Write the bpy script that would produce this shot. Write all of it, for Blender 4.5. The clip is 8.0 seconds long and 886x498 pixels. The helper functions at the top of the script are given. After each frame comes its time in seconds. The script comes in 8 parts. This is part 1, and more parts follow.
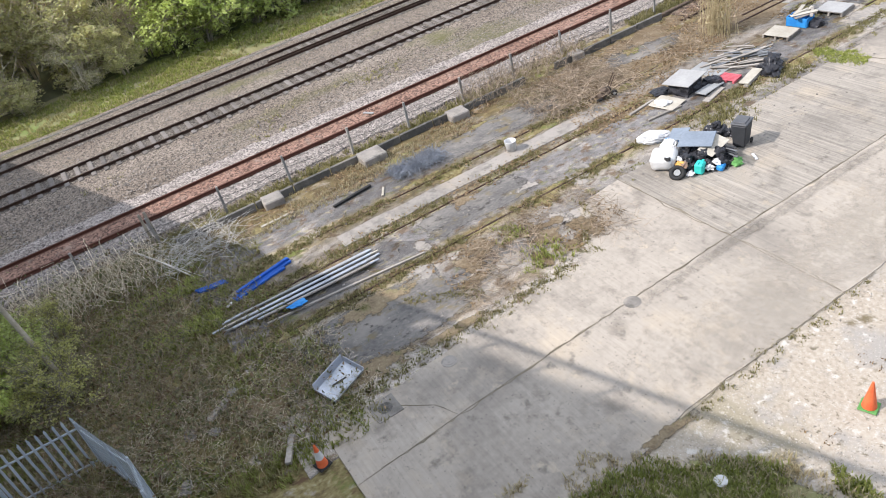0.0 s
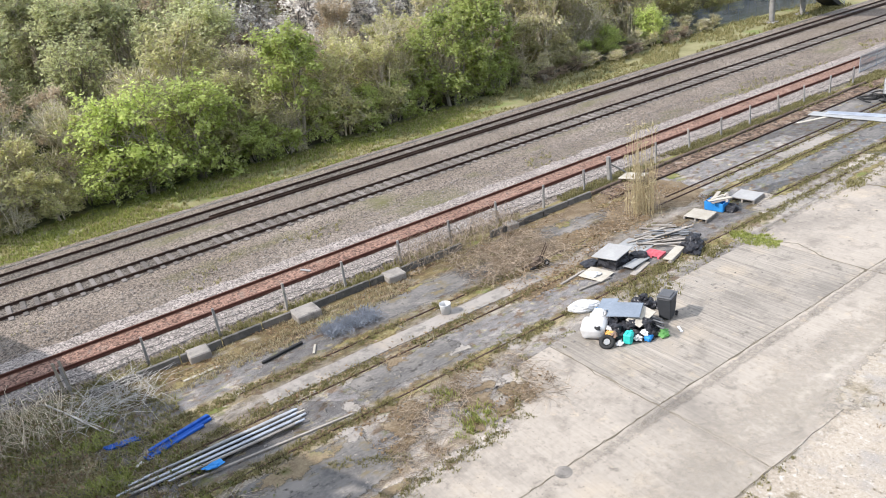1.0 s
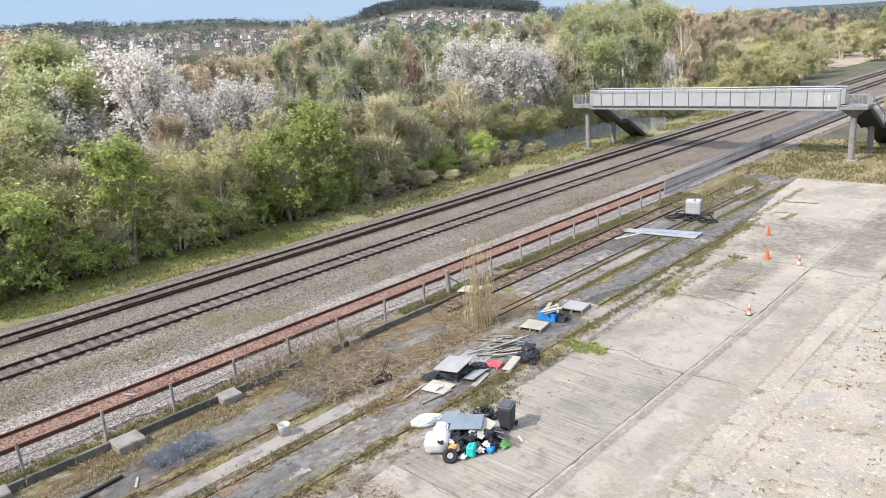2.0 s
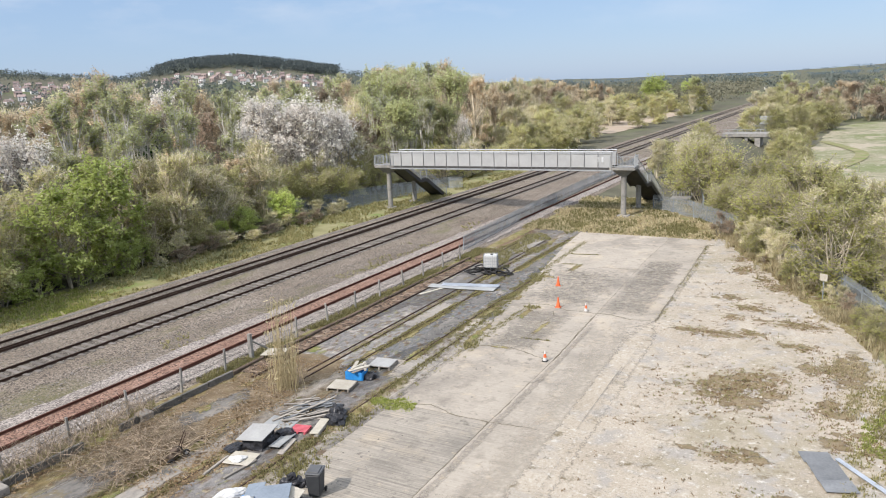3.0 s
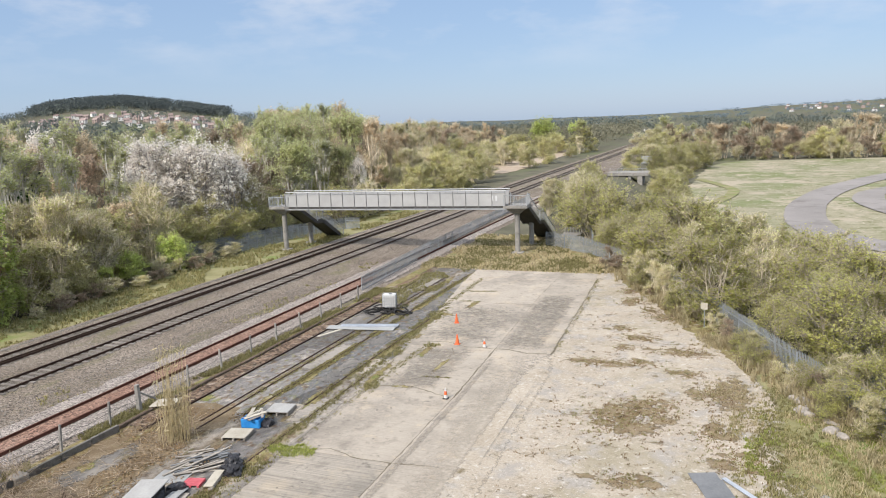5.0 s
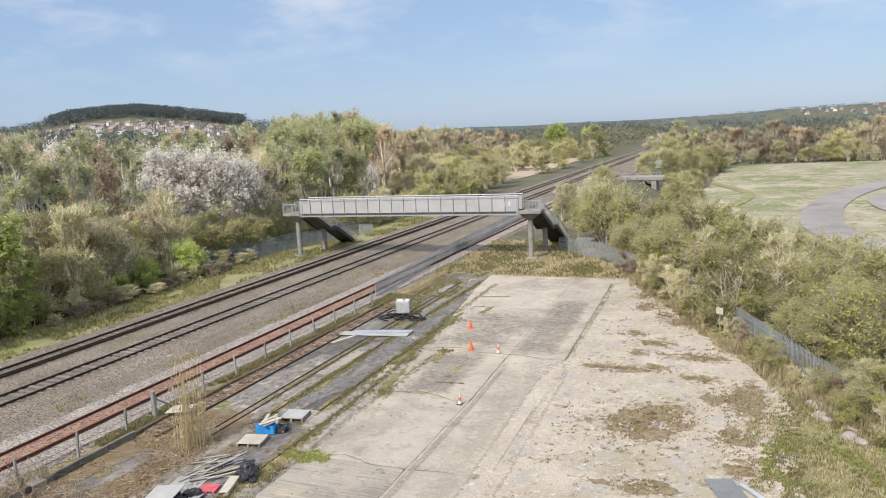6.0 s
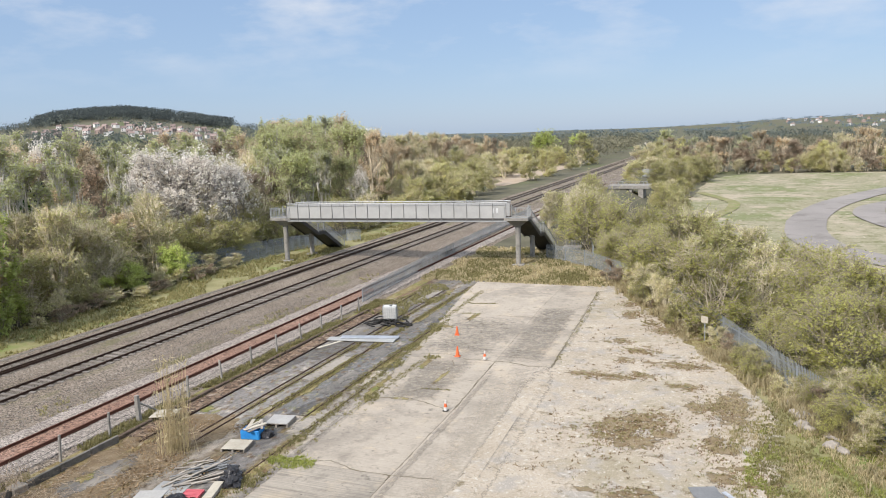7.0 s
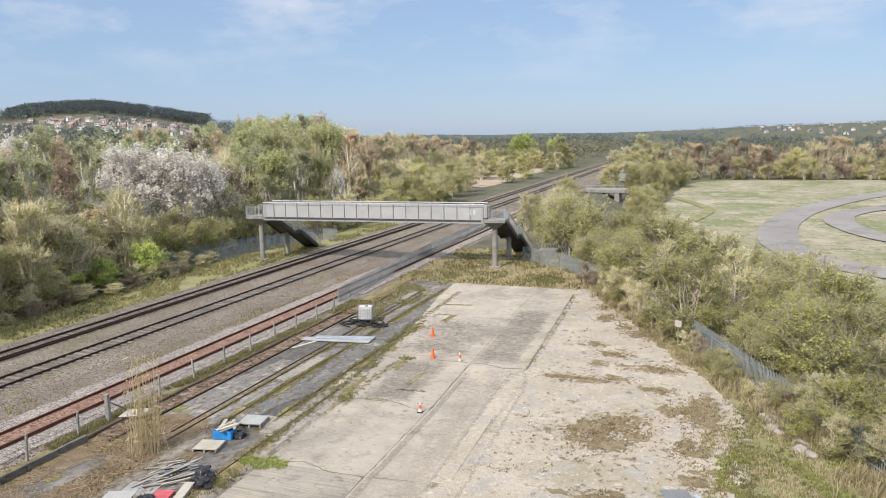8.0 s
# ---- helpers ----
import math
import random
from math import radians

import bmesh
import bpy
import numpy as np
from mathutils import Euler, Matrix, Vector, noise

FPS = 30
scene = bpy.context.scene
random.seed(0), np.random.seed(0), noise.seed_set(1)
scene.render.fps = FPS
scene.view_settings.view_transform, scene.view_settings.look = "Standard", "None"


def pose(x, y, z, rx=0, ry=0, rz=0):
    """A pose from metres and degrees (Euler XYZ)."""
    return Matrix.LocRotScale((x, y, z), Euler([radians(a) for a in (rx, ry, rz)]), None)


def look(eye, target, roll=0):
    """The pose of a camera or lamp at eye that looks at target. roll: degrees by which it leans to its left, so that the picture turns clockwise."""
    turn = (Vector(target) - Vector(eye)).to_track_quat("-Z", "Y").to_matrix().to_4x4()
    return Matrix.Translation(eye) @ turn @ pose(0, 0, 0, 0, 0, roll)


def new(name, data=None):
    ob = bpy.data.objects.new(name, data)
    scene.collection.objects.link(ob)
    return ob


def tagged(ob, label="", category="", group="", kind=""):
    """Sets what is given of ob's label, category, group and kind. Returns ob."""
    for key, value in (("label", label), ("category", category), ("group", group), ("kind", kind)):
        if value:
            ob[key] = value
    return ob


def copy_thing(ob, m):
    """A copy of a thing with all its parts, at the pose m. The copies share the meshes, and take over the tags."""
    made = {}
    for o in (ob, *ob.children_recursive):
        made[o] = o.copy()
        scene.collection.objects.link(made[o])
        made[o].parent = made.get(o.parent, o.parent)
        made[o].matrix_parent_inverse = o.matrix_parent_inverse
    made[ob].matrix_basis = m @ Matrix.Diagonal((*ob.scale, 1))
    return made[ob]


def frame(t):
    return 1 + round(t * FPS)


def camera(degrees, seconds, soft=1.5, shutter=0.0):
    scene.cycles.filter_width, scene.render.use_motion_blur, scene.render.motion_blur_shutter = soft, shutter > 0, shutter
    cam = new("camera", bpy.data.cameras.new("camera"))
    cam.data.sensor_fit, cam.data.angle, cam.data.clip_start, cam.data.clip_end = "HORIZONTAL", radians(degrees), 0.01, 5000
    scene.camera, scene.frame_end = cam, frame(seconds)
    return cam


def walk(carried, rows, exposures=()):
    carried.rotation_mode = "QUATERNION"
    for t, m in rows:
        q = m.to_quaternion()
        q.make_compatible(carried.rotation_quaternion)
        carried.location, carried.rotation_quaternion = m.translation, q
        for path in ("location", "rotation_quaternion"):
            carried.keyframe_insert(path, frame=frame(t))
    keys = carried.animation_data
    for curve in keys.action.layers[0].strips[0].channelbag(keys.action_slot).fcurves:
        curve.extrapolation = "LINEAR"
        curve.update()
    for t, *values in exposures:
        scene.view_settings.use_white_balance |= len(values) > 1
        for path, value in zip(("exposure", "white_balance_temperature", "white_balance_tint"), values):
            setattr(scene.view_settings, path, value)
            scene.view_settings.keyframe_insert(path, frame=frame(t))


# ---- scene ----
from mathutils import geometry

cam = camera(61.6, 8.0, soft=1.0)
PATH = [
    (0, (-0.180, -0.344, 15.286), (-15.251, 6.061, 3.803), -14.54),
    (0.5, (-0.141, -0.273, 15.208), (-15.790, 7.389, 5.389), -11.58),
    (1, (-0.130, -0.268, 15.167), (-15.781, 9.246, 7.134), -8.06),
    (1.5, (-0.059, -0.165, 15.160), (-15.069, 11.287, 8.562), -5.79),
    (2, (-0.084, -0.142, 15.147), (-13.672, 13.424, 9.552), -4.27),
    (2.2, (-0.103, -0.130, 15.161), (-12.949, 14.260, 9.881), -3.64),
    (3.3, (-0.110, 0.146, 14.918), (-8.716, 17.735, 10.849), -2.16),
    (3.5, (-0.082, 0.130, 14.871), (-8.152, 18.011, 10.978), -2.11),
    (4, (-0.070, 0.203, 14.876), (-7.305, 18.480, 11.189), -2.00),
    (5.5, (0.008, -0.008, 14.973), (-7.314, 18.313, 11.694), -2.47),
    (6, (0.013, 0.028, 14.947), (-7.541, 18.265, 11.730), -2.67),
    (6.5, (0.070, -0.076, 14.972), (-7.507, 18.169, 11.851), -2.42),
    (7, (0.037, -0.038, 14.985), (-7.206, 18.350, 11.913), -1.91),
    (7.5, (-0.018, 0.057, 14.954), (-6.919, 18.576, 11.882), -1.26),
    (8, (0.000, 0.000, 15.000), (-6.653, 18.611, 11.937), -0.80),
]
walk(cam, [(t, look(eye, target, roll)) for t, eye, target, roll in PATH], exposures=[(0.0, 0.80, 6250, 15), (1.2, 0.84, 6210, 14), (2.0, 0.74, 6180, 13), (3.5, 0.57, 6480, 13), (8.0, 0.54, 6530, 12.5)])

# ---- light ----
SUN_EL, SUN_AZ = 41.9, 199.6
world = bpy.data.worlds.new("sky")
scene.world = world
world.use_nodes = True
wn, wl = world.node_tree.nodes, world.node_tree.links
wn.clear()
w_out = wn.new("ShaderNodeOutputWorld")
w_bg = wn.new("ShaderNodeBackground")
w_sky = wn.new("ShaderNodeTexSky")
w_sky.sky_type, w_sky.sun_disc = "NISHITA", False
w_sky.sun_elevation, w_sky.sun_rotation = radians(SUN_EL), radians(SUN_AZ)
w_sky.air_density, w_sky.dust_density, w_sky.ozone_density = 1.0, 0.5, 2.5
w_bg.inputs["Strength"].default_value = 0.175
# thin fair-weather cloud, drawn out level
w_co, w_map, w_noise, w_ramp, w_mix = (wn.new("ShaderNode" + k) for k in ("TexCoord", "Mapping", "TexNoise", "ValToRGB", "MixRGB"))
w_map.inputs["Scale"].default_value = (2.6, 2.6, 8.0)
w_map.inputs["Location"].default_value = (0.35, 0.2, 0.1)
w_noise.inputs["Scale"].default_value, w_noise.inputs["Detail"].default_value, w_noise.inputs["Roughness"].default_value = 2.6, 7, 0.55
w_ramp.color_ramp.elements[0].position, w_ramp.color_ramp.elements[1].position = 0.46, 0.72
w_ramp.color_ramp.elements[0].color, w_ramp.color_ramp.elements[1].color = (0.0, 0.0, 0.0, 1), (0.7, 0.7, 0.7, 1)
w_mix.inputs["Color2"].default_value = (3.3, 3.42, 3.55, 1)
# haze low down; above the view, a bright white veil added as fill light
w_sep, w_up, w_haze, w_fill_veil = (wn.new("ShaderNode" + k) for k in ("SeparateXYZ", "ValToRGB", "MixRGB", "MixRGB"))
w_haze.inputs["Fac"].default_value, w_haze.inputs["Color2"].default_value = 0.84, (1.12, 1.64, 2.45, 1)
w_fill_veil.inputs["Color2"].default_value = (5.1, 5.55, 6.15, 1)
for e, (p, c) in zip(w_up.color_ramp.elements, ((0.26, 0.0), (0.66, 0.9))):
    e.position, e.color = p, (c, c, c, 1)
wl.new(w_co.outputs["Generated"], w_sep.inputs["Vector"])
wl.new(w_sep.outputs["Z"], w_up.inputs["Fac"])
wl.new(w_up.outputs["Color"], w_fill_veil.inputs["Fac"])
wl.new(w_sky.outputs["Color"], w_haze.inputs["Color1"])
wl.new(w_haze.outputs["Color"], w_fill_veil.inputs["Color1"])
wl.new(w_co.outputs["Generated"], w_map.inputs["Vector"])
wl.new(w_map.outputs["Vector"], w_noise.inputs["Vector"])
wl.new(w_noise.outputs["Fac"], w_ramp.inputs["Fac"])
w_low, w_mul = wn.new("ShaderNodeMapRange"), wn.new("ShaderNodeMath")
w_low.inputs["From Min"].default_value, w_low.inputs["From Max"].default_value = 0.05, 0.17
w_mul.operation = "MULTIPLY"
wl.new(w_sep.outputs["Z"], w_low.inputs["Value"])
wl.new(w_low.outputs[0], w_mul.inputs[0])
wl.new(w_ramp.outputs["Color"], w_mul.inputs[1])
wl.new(w_mul.outputs[0], w_mix.inputs["Fac"])
wl.new(w_fill_veil.outputs["Color"], w_mix.inputs["Color1"])
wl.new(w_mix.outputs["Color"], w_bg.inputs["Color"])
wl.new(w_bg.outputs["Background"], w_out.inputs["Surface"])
sun = new("sun", bpy.data.lights.new("sun", "SUN"))
sun.data.energy, sun.data.angle, sun.data.color = 3.3, radians(0.5), (1.0, 0.945, 0.868)
sun.matrix_world = look((0, 0, 50), (0.335 * 50 * math.cos(radians(SUN_EL)), 0.942 * 50 * math.cos(radians(SUN_EL)), 50 - 50 * math.sin(radians(SUN_EL))))

RNG = np.random.default_rng(7)
rnd = random.Random(11)


# ---- materials ----
def nodes_of(name):
    m = bpy.data.materials.new(name)
    m.use_nodes = True
    nt = m.node_tree
    return m, nt.nodes, nt.links, nt.nodes["Principled BSDF"]


def ramp_node(n, stops):
    r = n.new("ShaderNodeValToRGB")
    els = r.color_ramp.elements
    while len(els) < len(stops):
        els.new(0.5)
    for e, (p, c) in zip(els, stops):
        e.position, e.color = p, (*c, 1)
    return r


def surface(name, stops, scale=1.5, fine=18.0, fine_mix=0.35, rough=0.85, metal=0.0, bump=0.3, bump_dist=0.02, stretch=(1, 1, 1), island=0.0, each=0.0, patch=None, cells=0.0):
    """A worn surface: broad stains, fine grain and relief, in metres of the world. patch: a second colour in blotches (colour, scale, low, high). cells: size of loose stones."""
    m, n, l, b = nodes_of(name)
    geo = n.new("ShaderNodeNewGeometry")
    mp = n.new("ShaderNodeMapping")
    mp.inputs["Scale"].default_value = stretch
    l.new(geo.outputs["Position"], mp.inputs["Vector"])
    big, small = n.new("ShaderNodeTexNoise"), n.new("ShaderNodeTexNoise")
    big.inputs["Scale"].default_value, big.inputs["Detail"].default_value = scale, 5
    small.inputs["Scale"].default_value, small.inputs["Detail"].default_value = fine, 4
    l.new(mp.outputs["Vector"], big.inputs["Vector"])
    l.new(mp.outputs["Vector"], small.inputs["Vector"])
    mix = n.new("ShaderNodeMath")
    mix.operation = "MULTIPLY_ADD"
    mix.inputs[1].default_value = fine_mix
    l.new(small.outputs["Fac"], mix.inputs[0])
    sc = n.new("ShaderNodeMath")
    sc.operation = "MULTIPLY"
    sc.inputs[1].default_value = 1 - fine_mix
    l.new(big.outputs["Fac"], sc.inputs[0])
    l.new(sc.outputs[0], mix.inputs[2])
    r = ramp_node(n, stops)
    l.new(mix.outputs[0], r.inputs["Fac"])
    colour, height = r.outputs["Color"], mix.outputs[0]
    if cells:
        vor = n.new("ShaderNodeTexVoronoi")
        vor.inputs["Scale"].default_value = 1 / cells
        l.new(geo.outputs["Position"], vor.inputs["Vector"])
        sep = n.new("ShaderNodeSeparateColor")
        l.new(vor.outputs["Color"], sep.inputs["Color"])
        mr = n.new("ShaderNodeMapRange")
        mr.inputs["To Min"].default_value, mr.inputs["To Max"].default_value = 0.3, 1.7
        l.new(sep.outputs[0], mr.inputs["Value"])
        mul = n.new("ShaderNodeVectorMath")
        mul.operation = "SCALE"
        l.new(colour, mul.inputs[0])
        l.new(mr.outputs[0], mul.inputs["Scale"])
        colour, height = mul.outputs[0], vor.outputs["Distance"]
    if patch:
        for pc, ps, lo, hi in ([patch] if not isinstance(patch, list) else patch):
            pn = n.new("ShaderNodeTexNoise")
            pn.inputs["Scale"].default_value, pn.inputs["Detail"].default_value, pn.inputs["Roughness"].default_value = ps, 6, 0.65
            off = n.new("ShaderNodeMapping")
            off.inputs["Location"].default_value = (pc[0] * 90 + 3, pc[1] * 170, ps * 11)
            off.inputs["Scale"].default_value = stretch
            l.new(geo.outputs["Position"], off.inputs["Vector"])
            l.new(off.outputs["Vector"], pn.inputs["Vector"])
            pr = ramp_node(n, [(lo, (0, 0, 0)), (hi, (1, 1, 1))])
            l.new(pn.outputs["Fac"], pr.inputs["Fac"])
            pm = n.new("ShaderNodeMixRGB")
            pm.inputs["Color2"].default_value = (*pc, 1)
            l.new(pr.outputs["Color"], pm.inputs["Fac"])
            l.new(colour, pm.inputs["Color1"])
            colour = pm.outputs["Color"]
    for amount, node, socket in ((island, "ShaderNodeNewGeometry", "Random Per Island"), (each, "ShaderNodeObjectInfo", "Random")):
        if amount:
            src = n.new(node)
            mr = n.new("ShaderNodeMapRange")
            mr.inputs["To Min"].default_value, mr.inputs["To Max"].default_value = 1 - amount, 1 + amount
            l.new(src.outputs[socket], mr.inputs["Value"])
            mul = n.new("ShaderNodeVectorMath")
            mul.operation = "SCALE"
            l.new(colour, mul.inputs[0])
            l.new(mr.outputs[0], mul.inputs["Scale"])
            colour = mul.outputs[0]
    l.new(colour, b.inputs["Base Color"])
    b.inputs["Roughness"].default_value, b.inputs["Metallic"].default_value = rough, metal
    b.inputs["Specular IOR Level"].default_value = 0.25
    if bump:
        bp = n.new("ShaderNodeBump")
        bp.inputs["Strength"].default_value, bp.inputs["Distance"].default_value = bump, bump_dist
        l.new(height, bp.inputs["Height"])
        l.new(bp.outputs["Normal"], b.inputs["Normal"])
    return m


def foliage(name, low, high, thin=0.48, each=0.22):
    """Leaves or blades: a range of colour from piece to piece and from plant to plant, letting some light through."""
    m, n, l, b = nodes_of(name)
    geo, info = n.new("ShaderNodeNewGeometry"), n.new("ShaderNodeObjectInfo")
    r = ramp_node(n, [(0.0, low), (1.0, high)])
    l.new(geo.outputs["Random Per Island"], r.inputs["Fac"])
    mr = n.new("ShaderNodeMapRange")
    mr.inputs["To Min"].default_value, mr.inputs["To Max"].default_value = 1 - each, 1 + each
    l.new(info.outputs["Random"], mr.inputs["Value"])
    mul = n.new("ShaderNodeVectorMath")
    mul.operation = "SCALE"
    l.new(r.outputs["Color"], mul.inputs[0])
    l.new(mr.outputs[0], mul.inputs["Scale"])
    n.remove(b)
    d, t, mx = n.new("ShaderNodeBsdfDiffuse"), n.new("ShaderNodeBsdfTranslucent"), n.new("ShaderNodeMixShader")
    mx.inputs["Fac"].default_value = thin
    l.new(mul.outputs[0], d.inputs["Color"])
    l.new(mul.outputs[0], t.inputs["Color"])
    l.new(d.outputs[0], mx.inputs[1])
    l.new(t.outputs[0], mx.inputs[2])
    l.new(mx.outputs[0], n["Material Output"].inputs["Surface"])
    return m


def concrete(name, light, dark, groove=0.0):
    """Weathered concrete, with the cross grooves of a brushed yard where groove is set."""
    tan = [min(1, q * c) for q, c in zip((1.24, 1.18, 1.08), light)]
    grey = [q * c for q, c in zip((0.70, 0.71, 0.73), dark)]
    m = surface(name, [(0.3, dark), (0.5, light), (0.72, [min(1, 1.15 * c) for c in light])], 0.35, 6.0, 0.35, 0.9, bump=0.2, each=0.07,
                patch=[(grey, 0.17, 0.52, 0.72), ([0.82 * c for c in dark], 0.8, 0.54, 0.72), (tan, 0.45, 0.54, 0.74), ([0.72 * c for c in dark], 2.1, 0.58, 0.72), (tan, 1.6, 0.60, 0.72), ([0.45 * c for c in dark], 3.8, 0.66, 0.73), ([0.6 * c for c in dark], 11.0, 0.62, 0.70)])
    if groove:
        n, l = m.node_tree.nodes, m.node_tree.links
        b = n["Principled BSDF"]
        geo, mp, nz = n.new("ShaderNodeNewGeometry"), n.new("ShaderNodeMapping"), n.new("ShaderNodeTexNoise")
        mp.inputs["Scale"].default_value = (0.16, 6.5, 1)
        mp.inputs["Rotation"].default_value = (0, 0, radians(3))
        nz.inputs["Scale"].default_value, nz.inputs["Detail"].default_value, nz.inputs["Roughness"].default_value = 1.6, 5, 0.72
        l.new(geo.outputs["Position"], mp.inputs["Vector"])
        l.new(mp.outputs["Vector"], nz.inputs["Vector"])
        r = ramp_node(n, [(0.36, (1 - 1.3 * groove,) * 3), (0.47, (1 - 0.3 * groove,) * 3), (0.54, (1 + 0.15 * groove,) * 3), (0.66, (1 + groove,) * 3)])
        l.new(nz.outputs["Fac"], r.inputs["Fac"])
        mul = n.new("ShaderNodeVectorMath")
        mul.operation = "MULTIPLY"
        src = b.inputs["Base Color"].links[0].from_socket
        l.new(src, mul.inputs[0])
        l.new(r.outputs["Color"], mul.inputs[1])
        l.new(mul.outputs[0], b.inputs["Base Color"])
    return m


def banded(name, x0, x1, bands):
    """Old paving in ragged bands along the yard: bands of (x in metres, colour), broken by wear, moss and grit."""
    m, n, l, b = nodes_of(name)
    geo, sep = n.new("ShaderNodeNewGeometry"), n.new("ShaderNodeSeparateXYZ")
    l.new(geo.outputs["Position"], sep.inputs[0])

    def noise_of(scale, detail=5, shift=0.0, stretch=(1, 0.6, 1)):
        mp, nz = n.new("ShaderNodeMapping"), n.new("ShaderNodeTexNoise")
        mp.inputs["Scale"].default_value, mp.inputs["Location"].default_value = stretch, (shift, shift * 1.7, 0)
        nz.inputs["Scale"].default_value, nz.inputs["Detail"].default_value, nz.inputs["Roughness"].default_value = scale, detail, 0.62
        l.new(geo.outputs["Position"], mp.inputs["Vector"])
        l.new(mp.outputs["Vector"], nz.inputs["Vector"])
        return nz.outputs["Fac"]

    def math_of(op, a, c, d=None):
        q = n.new("ShaderNodeMath")
        q.operation = op
        for k, v in enumerate((a, c, d)):
            if v is None:
                continue
            if isinstance(v, (int, float)):
                q.inputs[k].default_value = v
            else:
                l.new(v, q.inputs[k])
        return q.outputs[0]

    x = math_of("MULTIPLY_ADD", noise_of(0.45), 0.8, math_of("SUBTRACT", sep.outputs["X"], 0.4))
    x = math_of("MULTIPLY_ADD", noise_of(3.5, 6, 7.0), 0.8, math_of("SUBTRACT", x, 0.4))
    p = math_of("DIVIDE", math_of("SUBTRACT", x, x0), x1 - x0)
    r = ramp_node(n, [((q - x0) / (x1 - x0), c) for q, c in bands])
    l.new(p, r.inputs["Fac"])
    colour = r.outputs["Color"]
    for col, sc, lo, hi, sh in (((0.30, 0.27, 0.232), 0.9, 0.55, 0.66, 11.0), ((0.105, 0.068, 0.038), 2.4, 0.53, 0.62, 3.0), ((0.135, 0.135, 0.05), 2.0, 0.58, 0.66, 27.0), ((0.27, 0.235, 0.15), 3.4, 0.58, 0.66, 33.0), ((0.085, 0.07, 0.05), 3.0, 0.60, 0.68, 19.0)):
        pr, mx = ramp_node(n, [(lo, (0, 0, 0)), (hi, (0.8, 0.8, 0.8))]), n.new("ShaderNodeMixRGB")
        l.new(noise_of(sc, 7, sh), pr.inputs["Fac"])
        mx.inputs["Color2"].default_value = (*col, 1)
        l.new(pr.outputs["Color"], mx.inputs["Fac"])
        l.new(colour, mx.inputs["Color1"])
        colour = mx.outputs["Color"]
    vor, vmap, vsep = n.new("ShaderNodeTexVoronoi"), n.new("ShaderNodeMapping"), n.new("ShaderNodeSeparateColor")
    vmap.inputs["Scale"].default_value, vor.inputs["Scale"].default_value = (0.42, 0.13, 1), 1.0
    l.new(geo.outputs["Position"], vmap.inputs["Vector"])
    l.new(vmap.outputs["Vector"], vor.inputs["Vector"])
    l.new(vor.outputs["Color"], vsep.inputs["Color"])
    age, aged = n.new("ShaderNodeMapRange"), n.new("ShaderNodeVectorMath")
    age.inputs["To Min"].default_value, age.inputs["To Max"].default_value = 0.72, 1.25
    aged.operation = "SCALE"
    l.new(vsep.outputs[0], age.inputs["Value"])
    l.new(colour, aged.inputs[0])
    l.new(age.outputs[0], aged.inputs["Scale"])
    colour = aged.outputs[0]
    fine = noise_of(22, 4, 2.0, (1, 1, 1))
    for fac, lo, hi in ((fine, 0.55, 1.45), (noise_of(3.2, 7, 5.0), 0.62, 1.38)):
        mr, mul = n.new("ShaderNodeMapRange"), n.new("ShaderNodeVectorMath")
        mr.inputs["From Min"].default_value, mr.inputs["From Max"].default_value = 0.3, 0.7
        mr.inputs["To Min"].default_value, mr.inputs["To Max"].default_value = lo, hi
        mul.operation = "SCALE"
        l.new(fac, mr.inputs["Value"])
        l.new(colour, mul.inputs[0])
        l.new(mr.outputs[0], mul.inputs["Scale"])
        colour = mul.outputs[0]
    l.new(colour, b.inputs["Base Color"])
    b.inputs["Roughness"].default_value, b.inputs["Specular IOR Level"].default_value = 0.93, 0.2
    bp = n.new("ShaderNodeBump")
    bp.inputs["Strength"].default_value, bp.inputs["Distance"].default_value = 0.6, 0.03
    l.new(fine, bp.inputs["Height"])
    l.new(bp.outputs["Normal"], b.inputs["Normal"])
    return m


def ragged(name, base, low=0.68, high=0.80):
    """The same surface thinning out to nothing at its edges."""
    m = M[base].copy()
    m.name = name
    n, l = m.node_tree.nodes, m.node_tree.links
    geo, nz, at = n.new("ShaderNodeNewGeometry"), n.new("ShaderNodeTexNoise"), n.new("ShaderNodeAttribute")
    at.attribute_name = "cover"
    nz.inputs["Scale"].default_value, nz.inputs["Detail"].default_value, nz.inputs["Roughness"].default_value = 2.6, 8, 0.72
    l.new(geo.outputs["Position"], nz.inputs["Vector"])
    add, mr = n.new("ShaderNodeMath"), n.new("ShaderNodeMapRange")
    add.operation = "MULTIPLY_ADD"
    add.inputs[1].default_value = 0.42
    l.new(at.outputs["Fac"], add.inputs[0])
    l.new(nz.outputs["Fac"], add.inputs[2])
    mr.inputs["From Min"].default_value, mr.inputs["From Max"].default_value = low, high
    l.new(add.outputs[0], mr.inputs["Value"])
    l.new(mr.outputs[0], n["Principled BSDF"].inputs["Alpha"])
    M[name] = m


def covered(ob, cover):
    a = ob.data.attributes.new("cover", "FLOAT", "POINT")
    a.data.foreach_set("value", np.asarray(cover, np.float32))
    return ob


